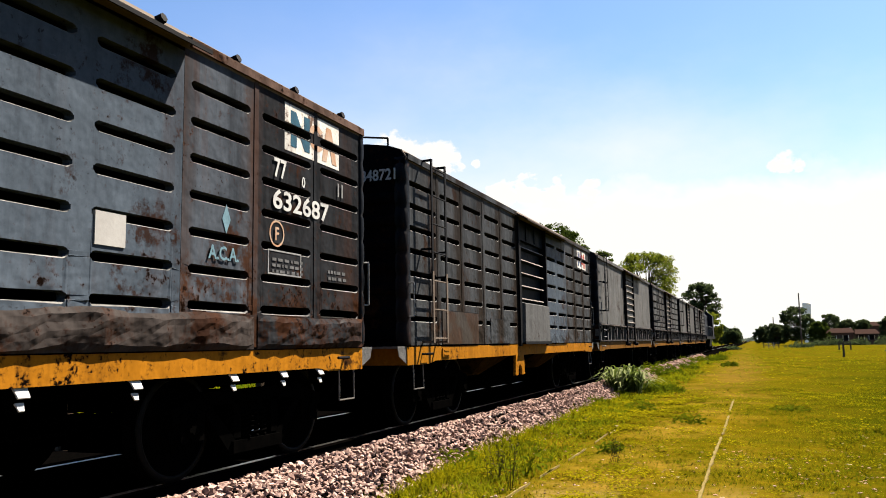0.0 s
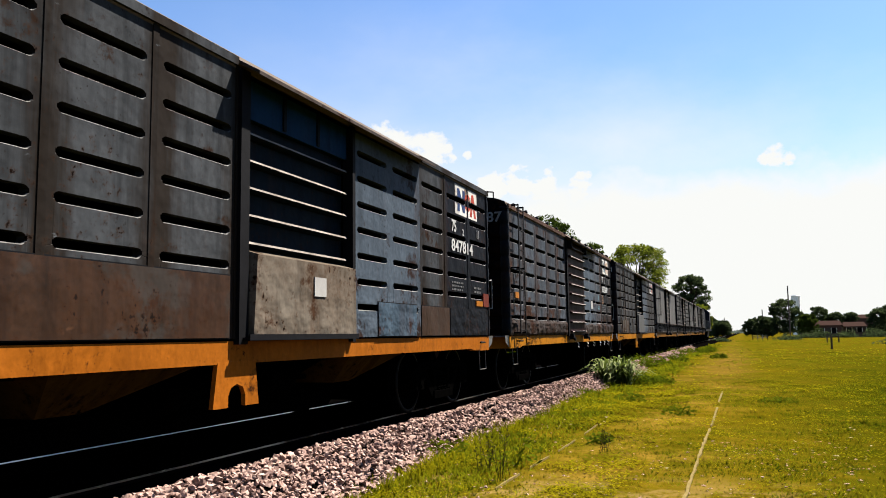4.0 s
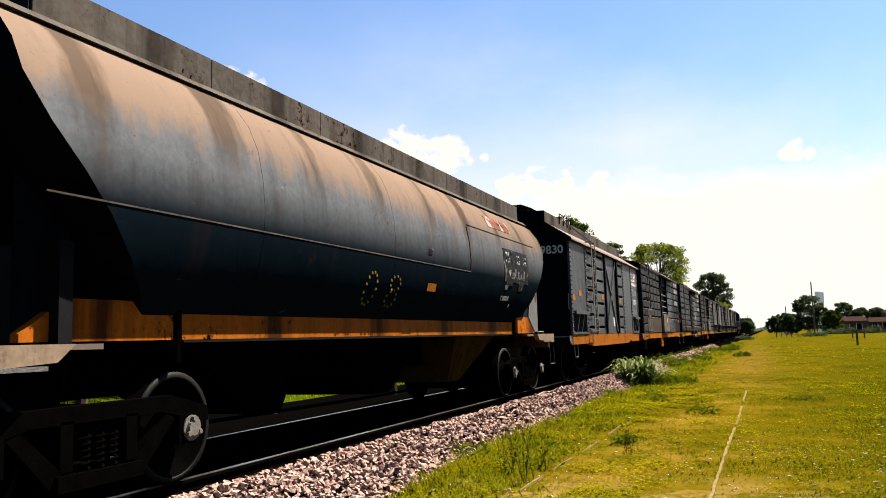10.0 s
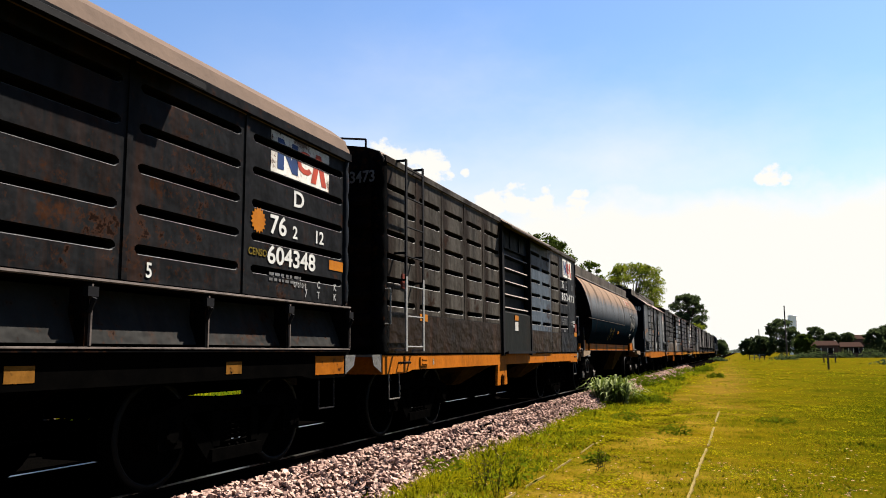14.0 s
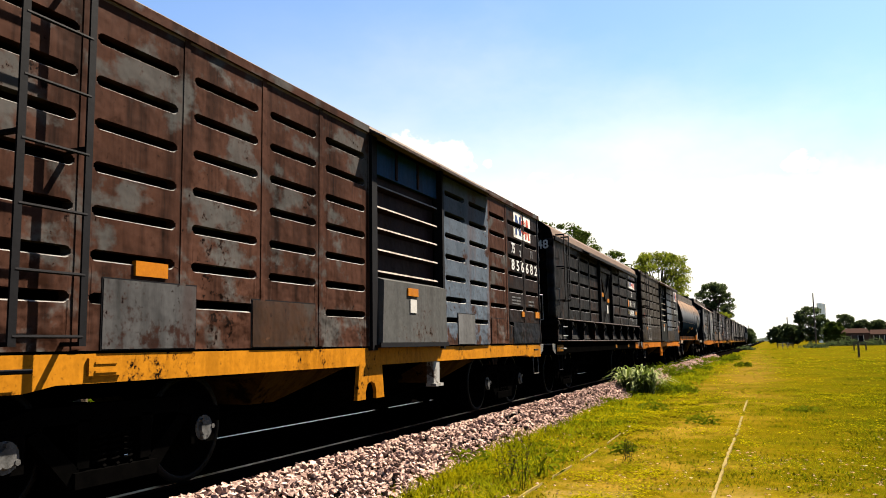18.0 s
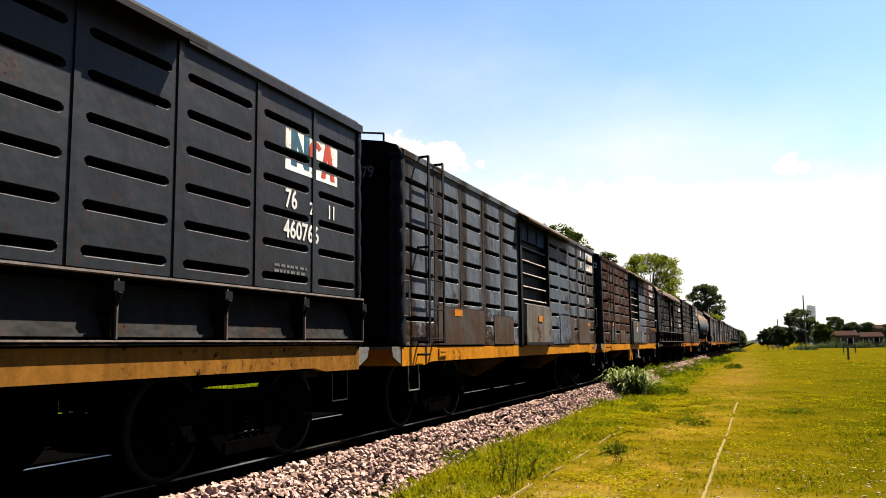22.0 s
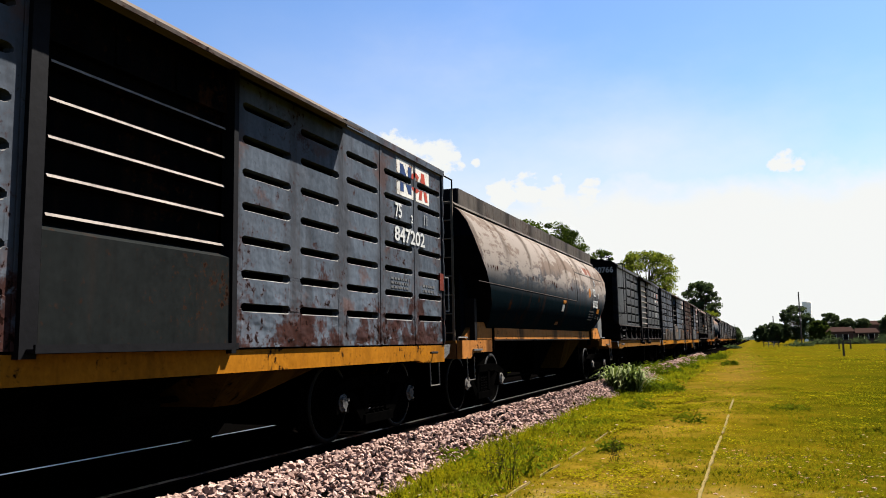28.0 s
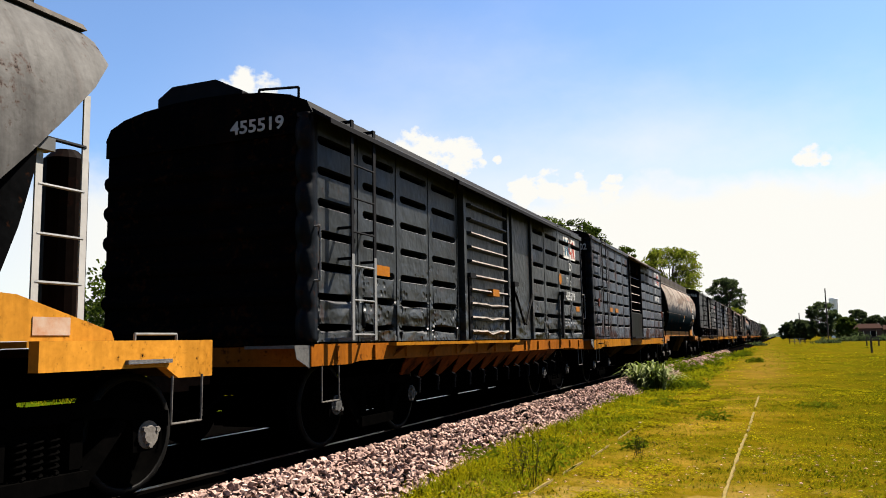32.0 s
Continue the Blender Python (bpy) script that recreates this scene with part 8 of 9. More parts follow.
turf = np.concatenate([
    blades(200000, -3.75, 9, 4.6, 30, 0.010, 0.042, 0.0045, 1, keep=off_bare),
    blades(60000, -3.9, 18, 12, 50, 0.01, 0.03, 0.005, 2, keep=off_bare),
    blades(60000, -3.75, 7, -8, 4.6, 0.012, 0.045, 0.006, 5, near_bias=False),
    blades(14000, -4.05, -3.2, 5, 60, 0.05, 0.16, 0.006, 3),
    blades(16000, -24, -11.6, 3, 60, 0.08, 0.25, 0.01, 4)])
grass = new("grass", soup("grass", turf, 0, M_BLADE, 3, up_normals(turf, 6)))
tagged(grass, "short yellow-green grass blades", "grass", kind="stuff")
clumps = np.concatenate([tufts(900, -3.7, 7, 4.6, 26, 7, 30, 0.012, 0.036, 0.11), tufts(420, -3.9, 14, 16, 60, 8, 26, 0.014, 0.04, 0.18), tufts(900, -3.95, -2.5, 5, 40, 9, 26, 0.04, 0.11, 0.1), tufts(520, -4.5, -3.1, 22, 100, 19, 24, 0.05, 0.16, 0.12), tufts(500, -2.5, 26, 40, 150, 20, 16, 0.03, 0.1, 0.14)])
lush = np.concatenate([blades(90000, 0.0, 9, 4.6, 24, 0.012, 0.05, 0.005, 11, keep=on_lush), tufts(1300, 0.2, 10, 4.6, 26, 31, 40, 0.015, 0.045, 0.14), tufts(700, 1.0, 24, 14, 60, 32, 30, 0.02, 0.05, 0.24), tufts(260, -3.6, 0.4, 5, 26, 33, 40, 0.012, 0.04, 0.11)])
lush_ob = new("lush_grass", soup("lush_grass", lush, 0, M_LUSH, 3, up_normals(lush, 12)))
tagged(lush_ob, "deeper green turf away from the trodden strip", "grass", kind="stuff")
speck_ob = new("clover", soup("clover", np.concatenate([specks(60000, -3.7, 5, 4.6, 24, 13, 0.009), specks(26000, -3.8, 14, 14, 70, 16, 0.010), specks(44000, -3.8, -1.2, 5, 26, 15, 0.012)]), 0, M_CLOVER, 4))
tagged(speck_ob, "patches of small bright clover leaves", "clover", kind="stuff")
dry_ob = new("dry_leaf_litter", soup("dry_leaf_litter", specks(700, -3.6, 3, 4.6, 14, 14, 0.013), 0, M_DRY, 4))
tagged(dry_ob, "pale dry leaves scattered on the grass", "leaf litter", kind="stuff")
tuft_ob = new("grass_tufts", soup("grass_tufts", clumps, 0, M_TUFT, 3, up_normals(clumps, 9, 0.5)))
tagged(tuft_ob, "small bright green tufts in the short grass", "grass", kind="stuff")


def weed(x, y, h, n, seed, spread_r=0.25, label="leafy green weed in the grass", material=None, lw=0.03):
    r = random.Random(seed)
    vs = []
    for _ in range(n):
        a, d = r.uniform(0, math.tau), r.uniform(0, 1) ** 0.5 * spread_r
        c = Vector((math.cos(a) * d, math.sin(a) * d, r.uniform(0.1, 1) * h * (1 - 0.5 * d / spread_r)))
        u = Vector((r.uniform(-1, 1), r.uniform(-1, 1), r.uniform(-0.4, 0.6))).normalized()
        q = u.orthogonal().normalized()
        ln = lw * r.uniform(1.2, 2.6)
        vs += [c - u * ln, c - q * lw * 0.6, c + u * ln, c + q * lw * 0.6]
    ob = thing("weed", label, "weed", "weeds", pose(x, y, ground_height(x, y)))
    part("foliage", soup("foliage", np.array(vs), 0, material or M_WEED, 4), None, ob)
    st = Sheet()
    for _ in range(7):
        a = r.uniform(0, math.tau)
        st.tube((0, 0, -0.02), (math.cos(a) * spread_r * 0.5, math.sin(a) * spread_r * 0.5, h * r.uniform(0.6, 1.0)), 0.005, 0.002, 4)
    tagged(part("stem", st, M_WEED, ob), kind="stuff")


for i, (x, y, h, n, s) in enumerate([(-1.95, 11.3, 0.2, 110, 0.2), (-2.5, 9.0, 0.4, 60, 0.3), (-3.6, 9.6, 0.25, 120, 0.35), (-4.15, 26.5, 0.35, 260, 0.6), (-3.9, 29.5, 0.3, 220, 0.6), (-4.0, 38, 0.4, 300, 0.9), (-3.6, 44, 0.35, 260, 0.8),
                                    (-4.2, 50, 0.4, 300, 1.0), (-3.3, 58, 0.5, 300, 1.0), (-2.6, 63, 0.5, 260, 0.7), (-1.4, 48.5, 0.35, 160, 0.5), (-3.9, 34, 0.45, 260, 0.6), (-3.7, 19.5, 0.22, 160, 0.4), (-2.4, 18, 0.25, 160, 0.35), (-1.2, 15.5, 0.25, 120, 0.3), (0.6, 18.5, 0.18, 120, 0.4), (2.6, 14, 0.15, 120, 0.35), (3.5, 22, 0.2, 160, 0.5), (-4.5, 27.5, 0.6, 260, 0.6), (-4.6, 30.5, 0.6, 260, 0.7), (-4.5, 33, 0.55, 240, 0.6), (-4.7, 36.5, 0.65, 300, 0.9), (-4.6, 41, 0.6, 300, 0.9), (-4.7, 46, 0.6, 300, 1.0), (-4.6, 54, 0.6, 300, 1.2)  ]):
    weed(x, y, h, n, i, s, lw=0.025 if y < 30 else 0.06)


def stalk_weed(x, y, h, seed):
    """A few thin upright stalks with small leaves."""
    r = random.Random(seed)
    ob = thing("stalk_weed", "thin dry weed stalks standing in the grass", "weed", "weeds", pose(x, y, ground_height(x, y)))
    for _ in range(6):
        a, t = r.uniform(0, math.tau), r.uniform(0.05, 0.3)
        p = Vector((r.uniform(-0.06, 0.06), r.uniform(-0.06, 0.06), -0.02))
        q = p + Vector((math.cos(a) * t, math.sin(a) * t, r.uniform(0.6, 1.0))) * h
        s = Sheet().tube(p, q, 0.004, 0.0015, 5)
        for k in range(6):
            c = p.lerp(q, 0.3 + 0.11 * k)
            u = Vector((r.uniform(-1, 1), r.uniform(-1, 1), r.uniform(0, 0.7))).normalized()
            w = u.orthogonal().normalized()
            s.add([c, c + u * 0.02 + w * 0.007, c + u * 0.045, c + u * 0.02 - w * 0.007], [(0, 1, 2, 3)])
        part("stalk", s, M_STALK, ob)


M_STALK = leafy("dry_stalk", (0.06, 0.055, 0.02), (0.10, 0.085, 0.03), (0.04, 0.04, 0.015), 2.0, 0.2)
for k, (x, y, h) in enumerate([(-2.45, 8.3, 0.6), (-2.75, 8.6, 0.4), (-1.75, 10.4, 0.4)]):
    stalk_weed(x, y, h, k)


def cane_clump():
    ob = thing("strap_leaf_plant", "tall clump of arching green strap leaves beside the ballast", "plant", at=pose(-3.55, 23.7, GROUND))
    r = random.Random(5)
    for k in range(230):
        a, reach = r.uniform(0, math.tau), r.uniform(0.2, 0.95)
        top = r.uniform(0.35, 0.92) * (1.1 - 0.35 * reach)
        tip = top * r.uniform(0.55, 0.92)
        base = Vector((r.uniform(-0.4, 0.45), r.uniform(-0.4, 0.4), -0.03))
        o = Vector((math.cos(a), math.sin(a), 0))
        q = Vector((-o.y, o.x, 0))
        vs = []
        for j in range(7):
            t = j / 6
            z = top * (1 - (1 - t / 0.62) ** 2) if t < 0.62 else top - (top - tip) * ((t - 0.62) / 0.38) ** 1.6
            c = base + o * (reach * t ** 1.25) + Vector((0, 0, z))
            w = 0.030 * math.sin(math.pi * min(1, 0.25 + 0.75 * t)) + 0.003
            vs += [c - q * w, c + q * w]
        part("leaf", Sheet().add(vs, [(2 * j, 2 * j + 1, 2 * j + 3, 2 * j + 2) for j in range(6)]), M_CANE if k % 5 < 3 else M_CANEDK, ob, smooth=True)


cane_clump()
for k, (x, y, h, n, q) in enumerate([(-2.95, 24.1, 0.4, 320, 0.5), (-2.45, 24.4, 0.28, 260, 0.5), (-3.6, 22.9, 0.2, 160, 0.4)]):
    weed(x, y, h, n, 60 + k, q, "low leafy weeds round the strap-leaved plant", lw=0.035)


# ---- trees and distance ----
M_BARK = plain("bark", (0.09, 0.065, 0.045), (0.045, 0.033, 0.025), 6, 0.9, 0, 0.6, 0.03)
M_LEAF = [leafy("tree_leaf", (0.055, 0.085, 0.012), (0.10, 0.135, 0.02), (0.03, 0.05, 0.009), 0.5, 0.35),
          leafy("olive_tree_leaf", (0.15, 0.18, 0.016), (0.24, 0.26, 0.03), (0.08, 0.11, 0.012), 0.5, 0.5),
          # for far trees, lightened and blued: distance haze put into the leaf colour
          leafy("hazed_tree_leaf", (0.062, 0.086, 0.034), (0.092, 0.122, 0.045), (0.044, 0.064, 0.027), 0.5, 0.4)]


def tree(x, y, h, r, seed, label, leaf=0, leaves=9000, size=0.2, base=0.25, flat=0.7, clumps=70, airy=0.0, skirt=False):
    """A tapered trunk with forked limbs, and an uneven crown of leaf clumps with gaps."""
    rnd = random.Random(seed)
    ob = thing("tree", label, "tree", "trees", pose(x, y, GROUND - 0.05))
    t = Sheet()
    fork = h * (0.2 + 0.5 * base)
    t.tube((0, 0, 0), (rnd.uniform(-0.2, 0.2), 0, fork), 0.022 * h, 0.014 * h, 9)
    mid, tall = h * (1 + base) / 2, h * (1 - base) / 2
    lobes = [(rnd.uniform(0, math.tau), rnd.uniform(0.72, 1.12)) for _ in range(7)]
    centres = []
    for k in range(clumps):
        a, u = rnd.uniform(0, math.tau), rnd.uniform(-0.85, 1.0)
        reach = min(lobes, key=lambda q: abs((a - q[0] + math.pi) % math.tau - math.pi))[1]
        e = (rnd.uniform(0.2, 1.0) ** 0.5) * reach
        ring = math.sqrt(max(0.05, 1 - u ** 4)) if u > 0 or not skirt else 1 + 0.1 * u
        rr = r * rnd.uniform(0.13, 0.27) * (1 - 0.25 * airy)
        c = Vector((math.cos(a) * (r - rr) * e * ring, math.sin(a) * (r - rr) * e * ring, mid + (tall - rr * flat) * u * (0.75 + 0.25 * reach)))
        centres.append((c, rr))
        if k % 3 == 0:
            way = Vector((c.x * 0.45, c.y * 0.45, fork + (c.z - fork) * 0.55))
            t.tube((0, 0, fork * 0.9), way, 0.008 * h, 0.005 * h, 6).tube(way, c, 0.005 * h, 0.0015 * h, 5)
    part("trunk", t, M_BARK, ob)
    g = np.random.RandomState(seed)
    per = leaves // clumps
    allv, soft = [], []
    for c, rr in centres:
        d = g.normal(size=(per, 3))
        d /= np.linalg.norm(d, axis=1)[:, None]
        p = np.array(c) + d * (rr * (0.35 + 0.75 * g.rand(per)[:, None] ** 0.6)) * np.array([1, 1, flat])
        u = g.normal(size=(per, 3))
        u /= np.linalg.norm(u, axis=1)[:, None]
        w = np.cross(u, g.normal(size=(per, 3)))
        w /= np.linalg.norm(w, axis=1)[:, None]
        s = size * (0.5 + 0.9 * g.rand(per))[:, None]
        allv.append(np.stack([p - u * s, p - w * s * 0.55, p + u * s, p + w * s * 0.55], 1).reshape(-1, 3))
    part("crown", soup("crown", np.concatenate(allv), 0, M_LEAF[leaf], 4), None, ob)


tree(-15.2, 128, 15.8, 6.6, 3, "broad airy yellow-green tree behind the line", 1, 15000, 0.16, 0.40, 0.55, 110, 0.9)
tree(-19.0, 131, 12.6, 4.8, 13, "yellow-green tree behind the line", 1, 7000, 0.2, 0.1)
tree(-16.1, 70, 12.2, 3.3, 4, "dark green tree behind the line", 0, 16000, 0.1, 0.15, 0.6, 120, 0.6)
tree(-20.0, 73, 13.4, 3.6, 14, "dark green tree behind the line", 0, 14000, 0.11, 0.15, 0.6, 120, 0.6)
tree(-15.0, 77, 11.4, 2.4, 24, "dark green tree behind the line", 0, 8000, 0.1, 0.1)
tree(-16.2, 95, 12.4, 2.0, 5, "slim green tree behind the line", 0, 6000, 0.12, 0.1)
tree(-11.0, 196, 15.2, 5.2, 6, "round dark green tree beside the far track", 2, 12000, 0.22, 0.34, 0.7, 95, 0.6)
tree(-9.4, 190, 8.0, 3.2, 16, "small green tree beside the far track", 1, 5000, 0.24, 0.1)
tree(-19.5, 20, 4.6, 2.6, 7, "green tree behind the line", 0, 6000, 0.08, 0.1)
tree(-25, 30, 8.0, 3.5, 8, "green tree behind the line", 0, 6000, 0.11, 0.1)
for i, (x, y, h, r, lf) in enumerate([(-5.0, 212, 4.6, 3.0, 2), (-8.0, 220, 5.4, 3.0, 2), (2.0, 262, 5.4, 2.4, 2), (5.0, 258, 6.2, 2.8, 2), (8.8, 200, 8.9, 3.9, 2), (5.2, 206, 5.0, 2.6, 2), (12.9, 190, 5.2, 2.3, 0), (18.5, 232, 8.0, 3.2, 2), (21.0, 216, 6.0, 2.6, 2), (24.2, 214, 6.0, 2.4, 2),
                                      (26.5, 190, 6.2, 3.0, 2), (30, 195, 7.0, 3.4, 2), (36, 200, 7.5, 3.6, 2), (44, 190, 7.0, 3.5, 2), (15.5, 240, 6.5, 2.6, 2), (52, 200, 8, 4, 2)]):
    tree(x, y, h, r, 30 + i, "dark green tree at the edge of the village", lf, 9000, 0.21, 0.0, 0.8, 110, 0.6, skirt=True)


def far_woods():
    """A low ragged line of woods along the horizon."""
    g = np.random.RandomState(77)
    n = 26000
    a = g.rand(n) * 1.5 - 0.85
    d = 750 + 260 * g.rand(n)
    base = 3.2 + 1.6 * np.sin(a * 37) + 1.2 * np.sin(a * 91 + 1) + 0.8 * np.sin(a * 211)
    z = GROUND + np.abs(base) * 1.1 * g.rand(n) ** 0.7
    p = np.stack([np.sin(a) * d, np.cos(a) * d, z], 1)
    u = g.normal(size=(n, 3))
    u /= np.linalg.norm(u, axis=1)[:, None]
    w = np.cross(u, g.normal(size=(n, 3)))
    w /= np.linalg.norm(w, axis=1)[:, None]
    s = 1.0 * (0.6 + 0.9 * g.rand(n))[:, None]
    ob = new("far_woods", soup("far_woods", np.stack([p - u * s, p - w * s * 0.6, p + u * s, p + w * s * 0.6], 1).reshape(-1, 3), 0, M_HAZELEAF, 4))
    tagged(ob, "low hazy line of woods on the horizon", "woods", kind="stuff")


# paler, greyer leaves: the horizon's haze is put into their colour
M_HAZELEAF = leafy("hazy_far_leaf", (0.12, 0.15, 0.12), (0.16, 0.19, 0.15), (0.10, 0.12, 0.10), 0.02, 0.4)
far_woods()


def bush(x, y, h, r, seed, leaf=2):
    ob = thing("bush", "low dark green bush", "bush", "bushes", pose(x, y, GROUND))
    g = np.random.RandomState(seed)
    n = 700
    p = g.normal(size=(n, 3)) * np.array([r * 0.5, r * 0.5, h * 0.35])
    p[:, 2] = np.abs(p[:, 2])
    u = g.normal(size=(n, 3))
    u /= np.linalg.norm(u, axis=1)[:, None]
    w = np.cross(u, g.normal(size=(n, 3)))
    w /= np.linalg.norm(w, axis=1)[:, None]
    s = 0.16 * (0.6 + 0.9 * g.rand(n))[:, None]
    part("foliage", soup("foliage", np.stack([p - u * s, p - w * s * 0.6, p + u * s, p + w * s * 0.6], 1).reshape(-1, 3), 0, M_LEAF[leaf], 4), None, ob)
    part("stem", Sheet().tube((0, 0, -0.05), (0, 0, h * 0.5), 0.05, 0.02, 5), M_BARK, ob)


for i, (x, y, h, r) in enumerate([(12.0, 183, 1.2, 1.6), (14.6, 182, 1.9, 2.0), (19.8, 182.5, 1.6, 1.7), (25.0, 182, 2.2, 2.2), (29.0, 182, 1.5, 2.0), (33.5, 182.5, 2.0, 2.2), (7.2, 150, 0.9, 1.8), (-3.3, 130, 0.6, 1.0), (15.5, 95, 0.8, 1.8)]):
    bush(x, y, h, r, 80 + i, 2 if y > 90 else 0)

M_CONC = plain("pale_concrete", (1.85, 1.75, 1.58), (1.6, 1.5, 1.36), 1.5, 0.85)
M_BRICK = plain("red_brick_house", (0.17, 0.095, 0.072), (0.12, 0.07, 0.054), 2.0, 0.9)
M_WALLW = plain("whitewashed_wall", (0.55, 0.53, 0.5), (0.4, 0.38, 0.36), 1.0, 0.9)
M_TIMBER = plain("grey_timber", (0.12, 0.10, 0.085), (0.07, 0.06, 0.05), 8, 0.9)
tw = thing("water_tower", "pale concrete water tower behind trees", "water tower", at=pose(18.9, 330, GROUND))
part("shaft", Sheet().tube((0, 0, -0.1), (0, 0, 12.4), 1.52, 1.52, 20), M_CONC, tw)
part("tank", Sheet().tube((0, 0, 12.4), (0, 0, 14.5), 1.58, 1.58, 20), M_CONC, tw)
part("cap", Sheet().tube((0, 0, 14.5), (0, 0, 14.75), 1.66, 1.5, 20), M_CONC, tw)
for x, y, h in ((8.9, 180, 10.8), (4.6, 220, 7.0), (-6.9, 330, 7.0)):
    pl = thing("utility_pole", "slender timber utility pole with a cross-arm", "pole", "poles", pose(x, y, GROUND))
    part("mast", Sheet().tube((0, 0, -0.1), (0, 0, h), 0.16, 0.11, 8), M_TIMBER, pl)
    part("cross_arm", Sheet().box(-0.7, 0.7, -0.06, 0.06, h * 0.72, h * 0.72 + 0.12), M_TIMBER, pl)


def house(x, y, wd, dp, h, wall, label, roofm):
    ob = thing("house", label, "house", "village houses", pose(x, y, GROUND))
    part("wall", Sheet().box(-wd / 2, wd / 2, 0, dp, -0.1, h), wall, ob)
    part("roof", Sheet().add([(-wd / 2 - 0.3, -0.3, h), (wd / 2 + 0.3, -0.3, h), (wd / 2 + 0.3, dp + 0.3, h), (-wd / 2 - 0.3, dp + 0.3, h), (-wd / 2, dp / 2, h + 1.0), (wd / 2, dp / 2, h + 1.0)], [(0, 1, 5, 4), (2, 3, 4, 5), (1, 2, 5), (3, 0, 4), (0, 3, 2, 1)]), roofm, ob)
    for q in (-0.28, 0.2):
        wn = part("window", Sheet().box(wd * q - 0.5, wd * q + 0.5, -0.03, 0.02, 0.9, 2.0), M_DARK, ob)
        part("frame", Sheet().box(wd * q - 0.58, wd * q - 0.5, -0.05, 0.0, 0.85, 2.05).box(wd * q + 0.5, wd * q + 0.58, -0.05, 0.0, 0.85, 2.05), M_CONC, wn)
    part("door", Sheet().box(-0.45, 0.45, -0.04, 0.02, 0, 2.05), M_TIMBER, ob)


M_TILE = plain("clay_roof", (0.05, 0.030, 0.025), (0.036, 0.023, 0.02), 3, 0.95, spec=0.0)
M_GREYWALL = plain("grey_block_wall", (0.13, 0.095, 0.075), (0.08, 0.06, 0.05), 2, 0.9)
house(17.2, 192, 5.0, 6, 2.6, M_BRICK, "low red brick house beyond the field", M_TILE)
house(22.8, 196, 4.2, 6, 2.3, M_GREYWALL, "low grey-brown house beyond the field", M_TILE)
house(28.4, 226, 5.0, 6, 4.4, M_BRICK, "brown two-storey house among the village trees", M_TILE)
house(33, 190, 8, 6, 2.8, M_BRICK, "low red brick house beyond the field", M_TILE)
fence = thing("boundary_wall", "long low grey boundary wall of the village", "wall", at=pose(0, 185, GROUND))
for k in range(14):
    part("panel", Sheet().box(11 + k * 3.0, 13.9 + k * 3.0, 0, 0.15, -0.05, 1.0 + 0.12 * math.sin(k * 2.2)), M_GREYWALL if k % 3 else M_BRICK, fence)
pen = thing("cattle_pen", "white-painted timber stock pen rails", "fence", at=pose(0, 150, GROUND))
for k in range(4):
    part("post", Sheet().box(1.3 + k * 0.8, 1.45 + k * 0.8, 0, 0.15, -0.05, 0.95), M_TIMBER if k % 3 == 0 else M_WALLW, pen)
for z in (0.4, 0.8):
    part("rail", Sheet().box(1.3, 3.85, 0.02, 0.1, z, z + 0.07), M_WALLW, pen)
for x, y, h in ((6.5, 71, 0.95), (9.6, 110, 1.0), (10.9, 110, 1.0)):
    st = thing("post", "short weathered timber post in the grass", "post", "field posts", pose(x, y, GROUND))
    part("stake", Sheet().box(-0.07, 0.07, -0.07, 0.07, -0.05, h), M_TIMBER, st)
    part("top", Sheet().box(-0.09, 0.09, -0.09, 0.09, h, h + 0.08), M_TIMBER, st)
bar = thing("field_rail", "weathered timber rail across two posts", "fence", at=pose(10.25, 110.3, GROUND + 0.75))
part("beam", Sheet().box(-0.75, 0.75, -0.04, 0.04, 0, 0.07), M_TIMBER, bar)
part("leg", Sheet().box(-0.7, -0.6, -0.05, 0.05, -0.8, 0), M_TIMBER, bar)
part("leg", Sheet().box(0.6, 0.7, -0.05, 0.05, -0.8, 0), M_TIMBER, bar)
for x, y, h in ((-9.6, 9.2, 0.95), (-9.8, 14.5, 0.9), (-9.6, 20.0, 0.95)):
    st = thing("post", "dark timber post behind the line", "post", "line posts", pose(x, y, GROUND))
    part("stake", Sheet().tube((0, 0, -0.05), (0.03, 0, h), 0.11, 0.09, 8), M_BARK, st)


# ---- ballast stones ----
def stone_shapes(n):
    out = []
    r = random.Random(9)
    for _ in range(n):
        bm = bmesh.new()
        bmesh.ops.create_icosphere(bm, subdivisions=1, radius=1.0)
        for v in bm.verts:
            v.co *= r.uniform(0.45, 1.3)
        me = bpy.data.meshes.new("stone")
        bm.to_mesh(me)
        bm.free()
        me.materials.append(M_STONE)
        out.append(me)
    return out


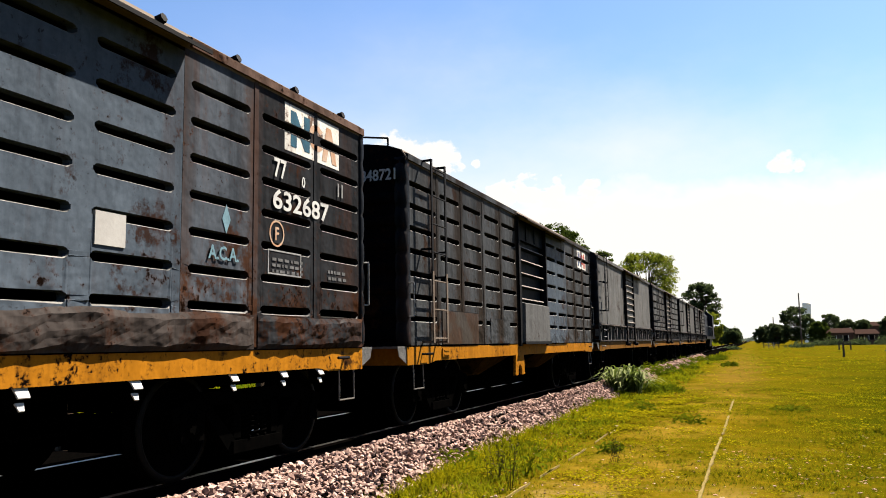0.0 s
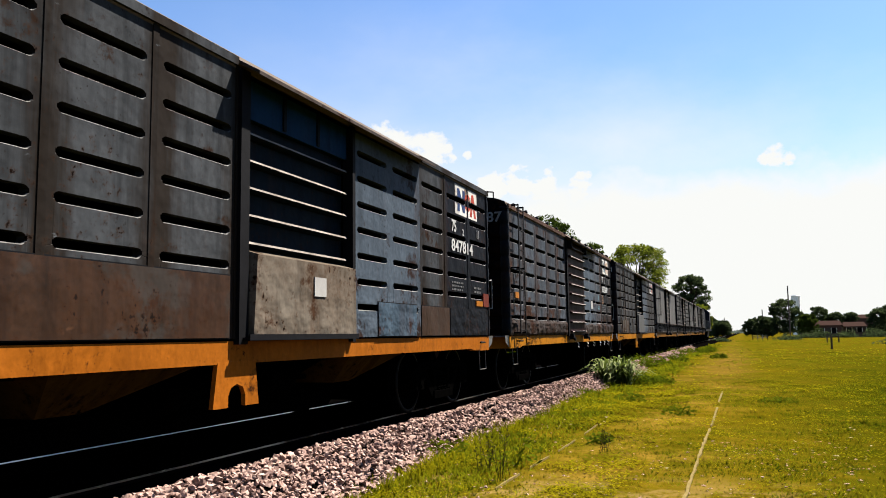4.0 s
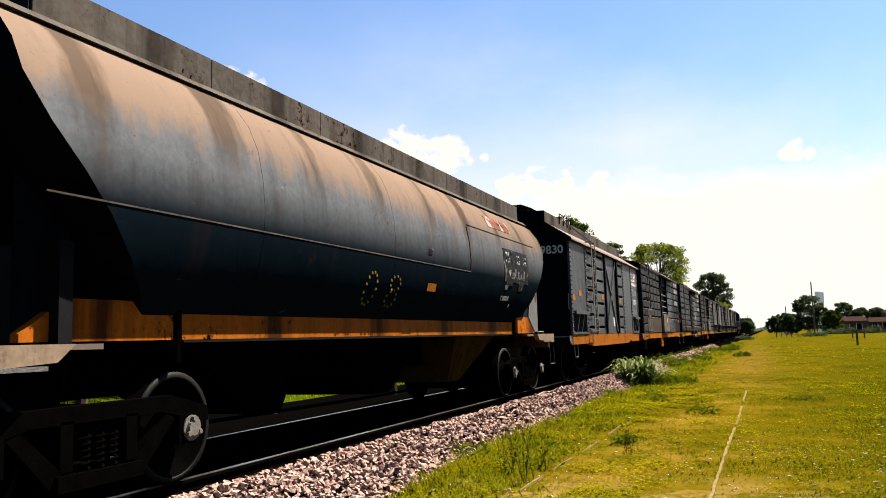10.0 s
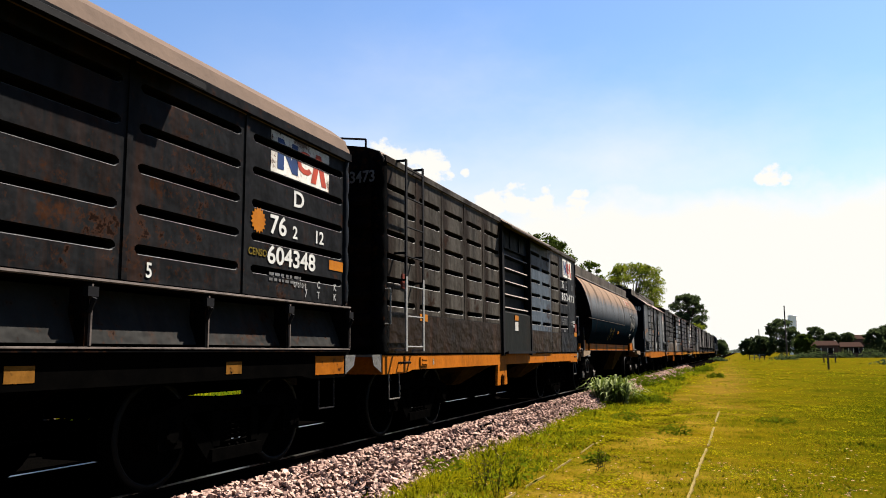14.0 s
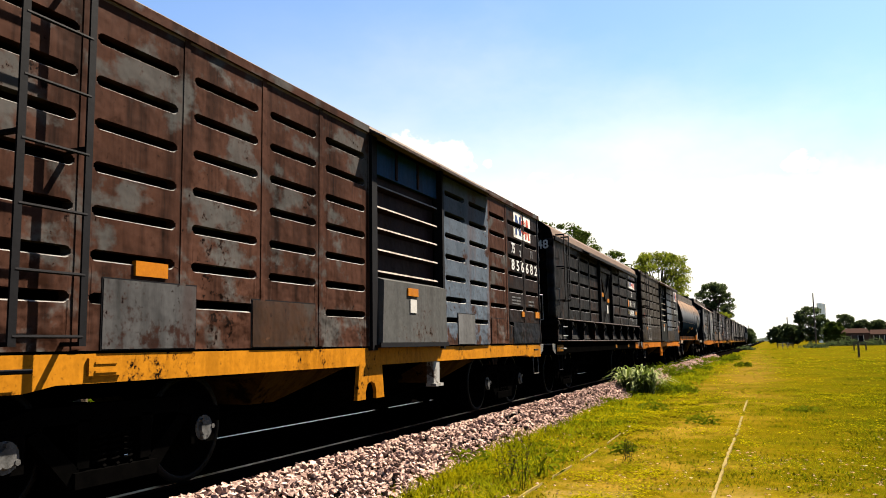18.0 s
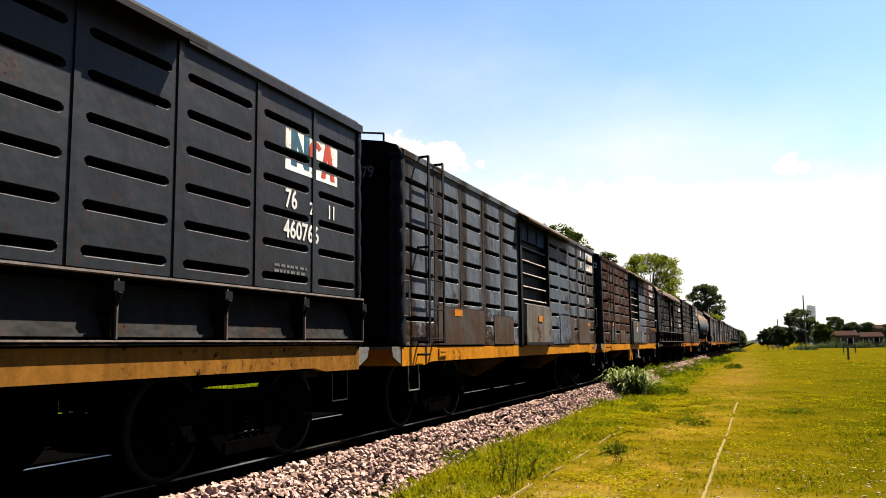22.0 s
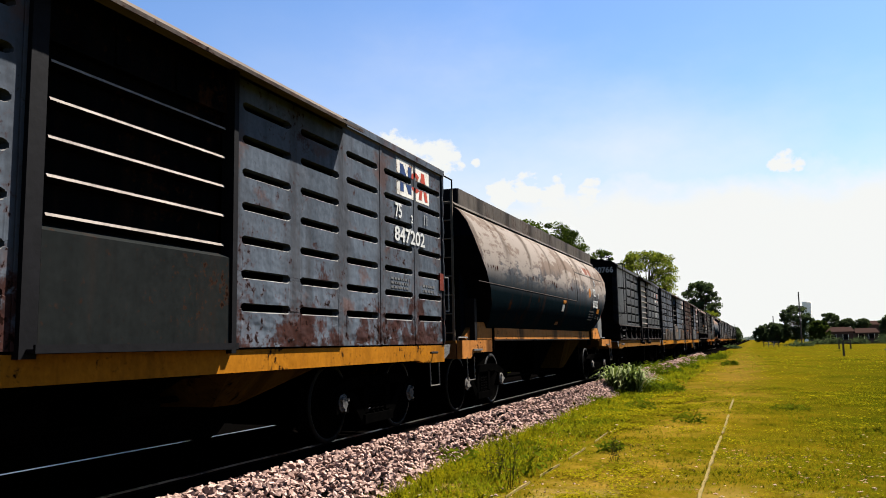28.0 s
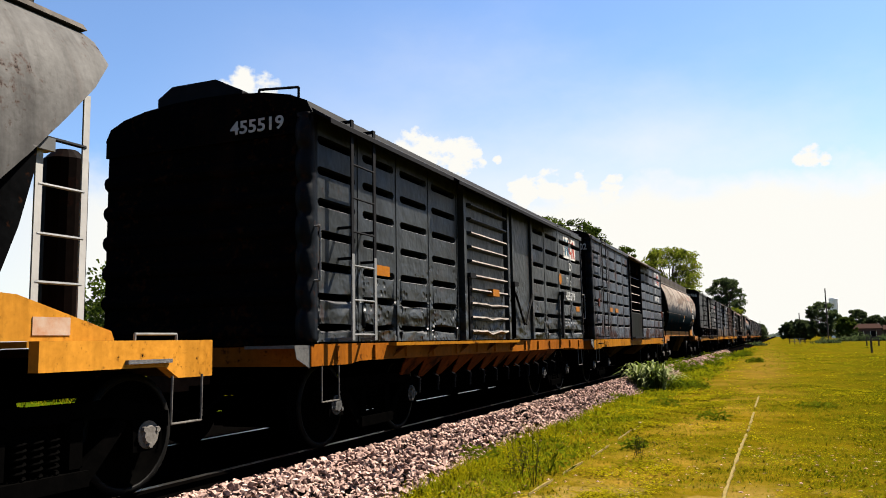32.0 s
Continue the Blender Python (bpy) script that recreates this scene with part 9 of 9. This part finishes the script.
def lay_stones():
    shapes = stone_shapes(8)
    r = np.random.RandomState(12)
    coords = []
    for me in shapes:
        v = np.zeros(len(me.vertices) * 3)
        me.vertices.foreach_get("co", v)
        idx = np.array([p.vertices[:] for p in me.polygons])
        coords.append(v.reshape(-1, 3)[idx.ravel()])
    bits = []
    singles = 0
    n = 15000
    xs = TRACK + 1.12 + 0.98 * r.rand(n) ** 0.85
    ys = 4.6 * (70 / 4.6) ** r.rand(n)
    for x, y in zip(xs, ys):
        sz = r.uniform(0.020, 0.042) * (1.0 if y < 22 else 1.0 + (y - 22) * 0.035)
        sc = np.array([r.uniform(0.8, 1.4), r.uniform(0.8, 1.4), r.uniform(0.45, 0.85)]) * sz
        rot = Euler((r.uniform(-0.7, 0.7), r.uniform(-0.7, 0.7), r.uniform(0, 6.28)))
        z = bed_height(x) + r.uniform(-0.025, 0.055)
        k = r.randint(8)
        if 6.6 < y < 8.3 and singles < 300 and x > TRACK + 1.3:
            ob = new("stone", shapes[k])
            ob.parent = BED
            ob.matrix_basis = Matrix.LocRotScale((x, y, z), rot, Vector(sc))
            singles += 1
            continue
        m = np.array(rot.to_matrix())
        bits.append((coords[k] * sc) @ m.T + np.array([x, y, z]))
    # the shoulder goes on past the watcher
    for _ in range(5000):
        x, y = TRACK + 1.12 + 0.98 * r.rand() ** 0.85, r.uniform(-9, 4.6)
        sc = np.array([r.uniform(0.8, 1.4), r.uniform(0.8, 1.4), r.uniform(0.45, 0.85)]) * r.uniform(0.026, 0.046)
        m = np.array(Euler((r.uniform(-0.7, 0.7), r.uniform(-0.7, 0.7), r.uniform(0, 6.28))).to_matrix())
        bits.append((coords[r.randint(8)] * sc) @ m.T + np.array([x, y, bed_height(x) + r.uniform(-0.025, 0.05)]))
    # a loose fill inside the rails and a sprinkle in the grass edge
    for _ in range(260):
        x, y = -3.75 + abs(r.normal()) * 0.5, r.uniform(5, 20)
        sz = r.uniform(0.012, 0.025)
        bits.append(coords[r.randint(8)] * np.array([sz * 1.3, sz, sz * 0.7]) + np.array([x, y, ground_height(x, y)]))
    for _ in range(420):
        x, y = r.uniform(-2.6, 1.4), 4.8 * 2.6 ** r.rand()
        sz = r.uniform(0.008, 0.022)
        bits.append(coords[r.randint(8)] * np.array([sz * 1.4, sz, sz * 0.6]) + np.array([x, y, ground_height(x, y)]))
    ob = new("stones", soup("stones", np.concatenate(bits), 0, M_STONE, 3))
    ob.parent = BED
    tagged(ob, kind="stuff")


lay_stones()


# ---- what moves ----
def motions():
    for w, F in WAGONS:
        walk(w, [(t / 2, pose(TRACK, F + gone(t / 2), 0)) for t in range(65)])
    for ws, y in WHEELSETS:
        if ws.parent in MOVERS:
            walk(ws, [(k / 10, pose(0, y, 0.46, -math.degrees(gone(k / 10) / 0.46) + 17 * y)) for k in range(321)])


MOVERS = [w for w, F in WAGONS if F < 23]
motions()
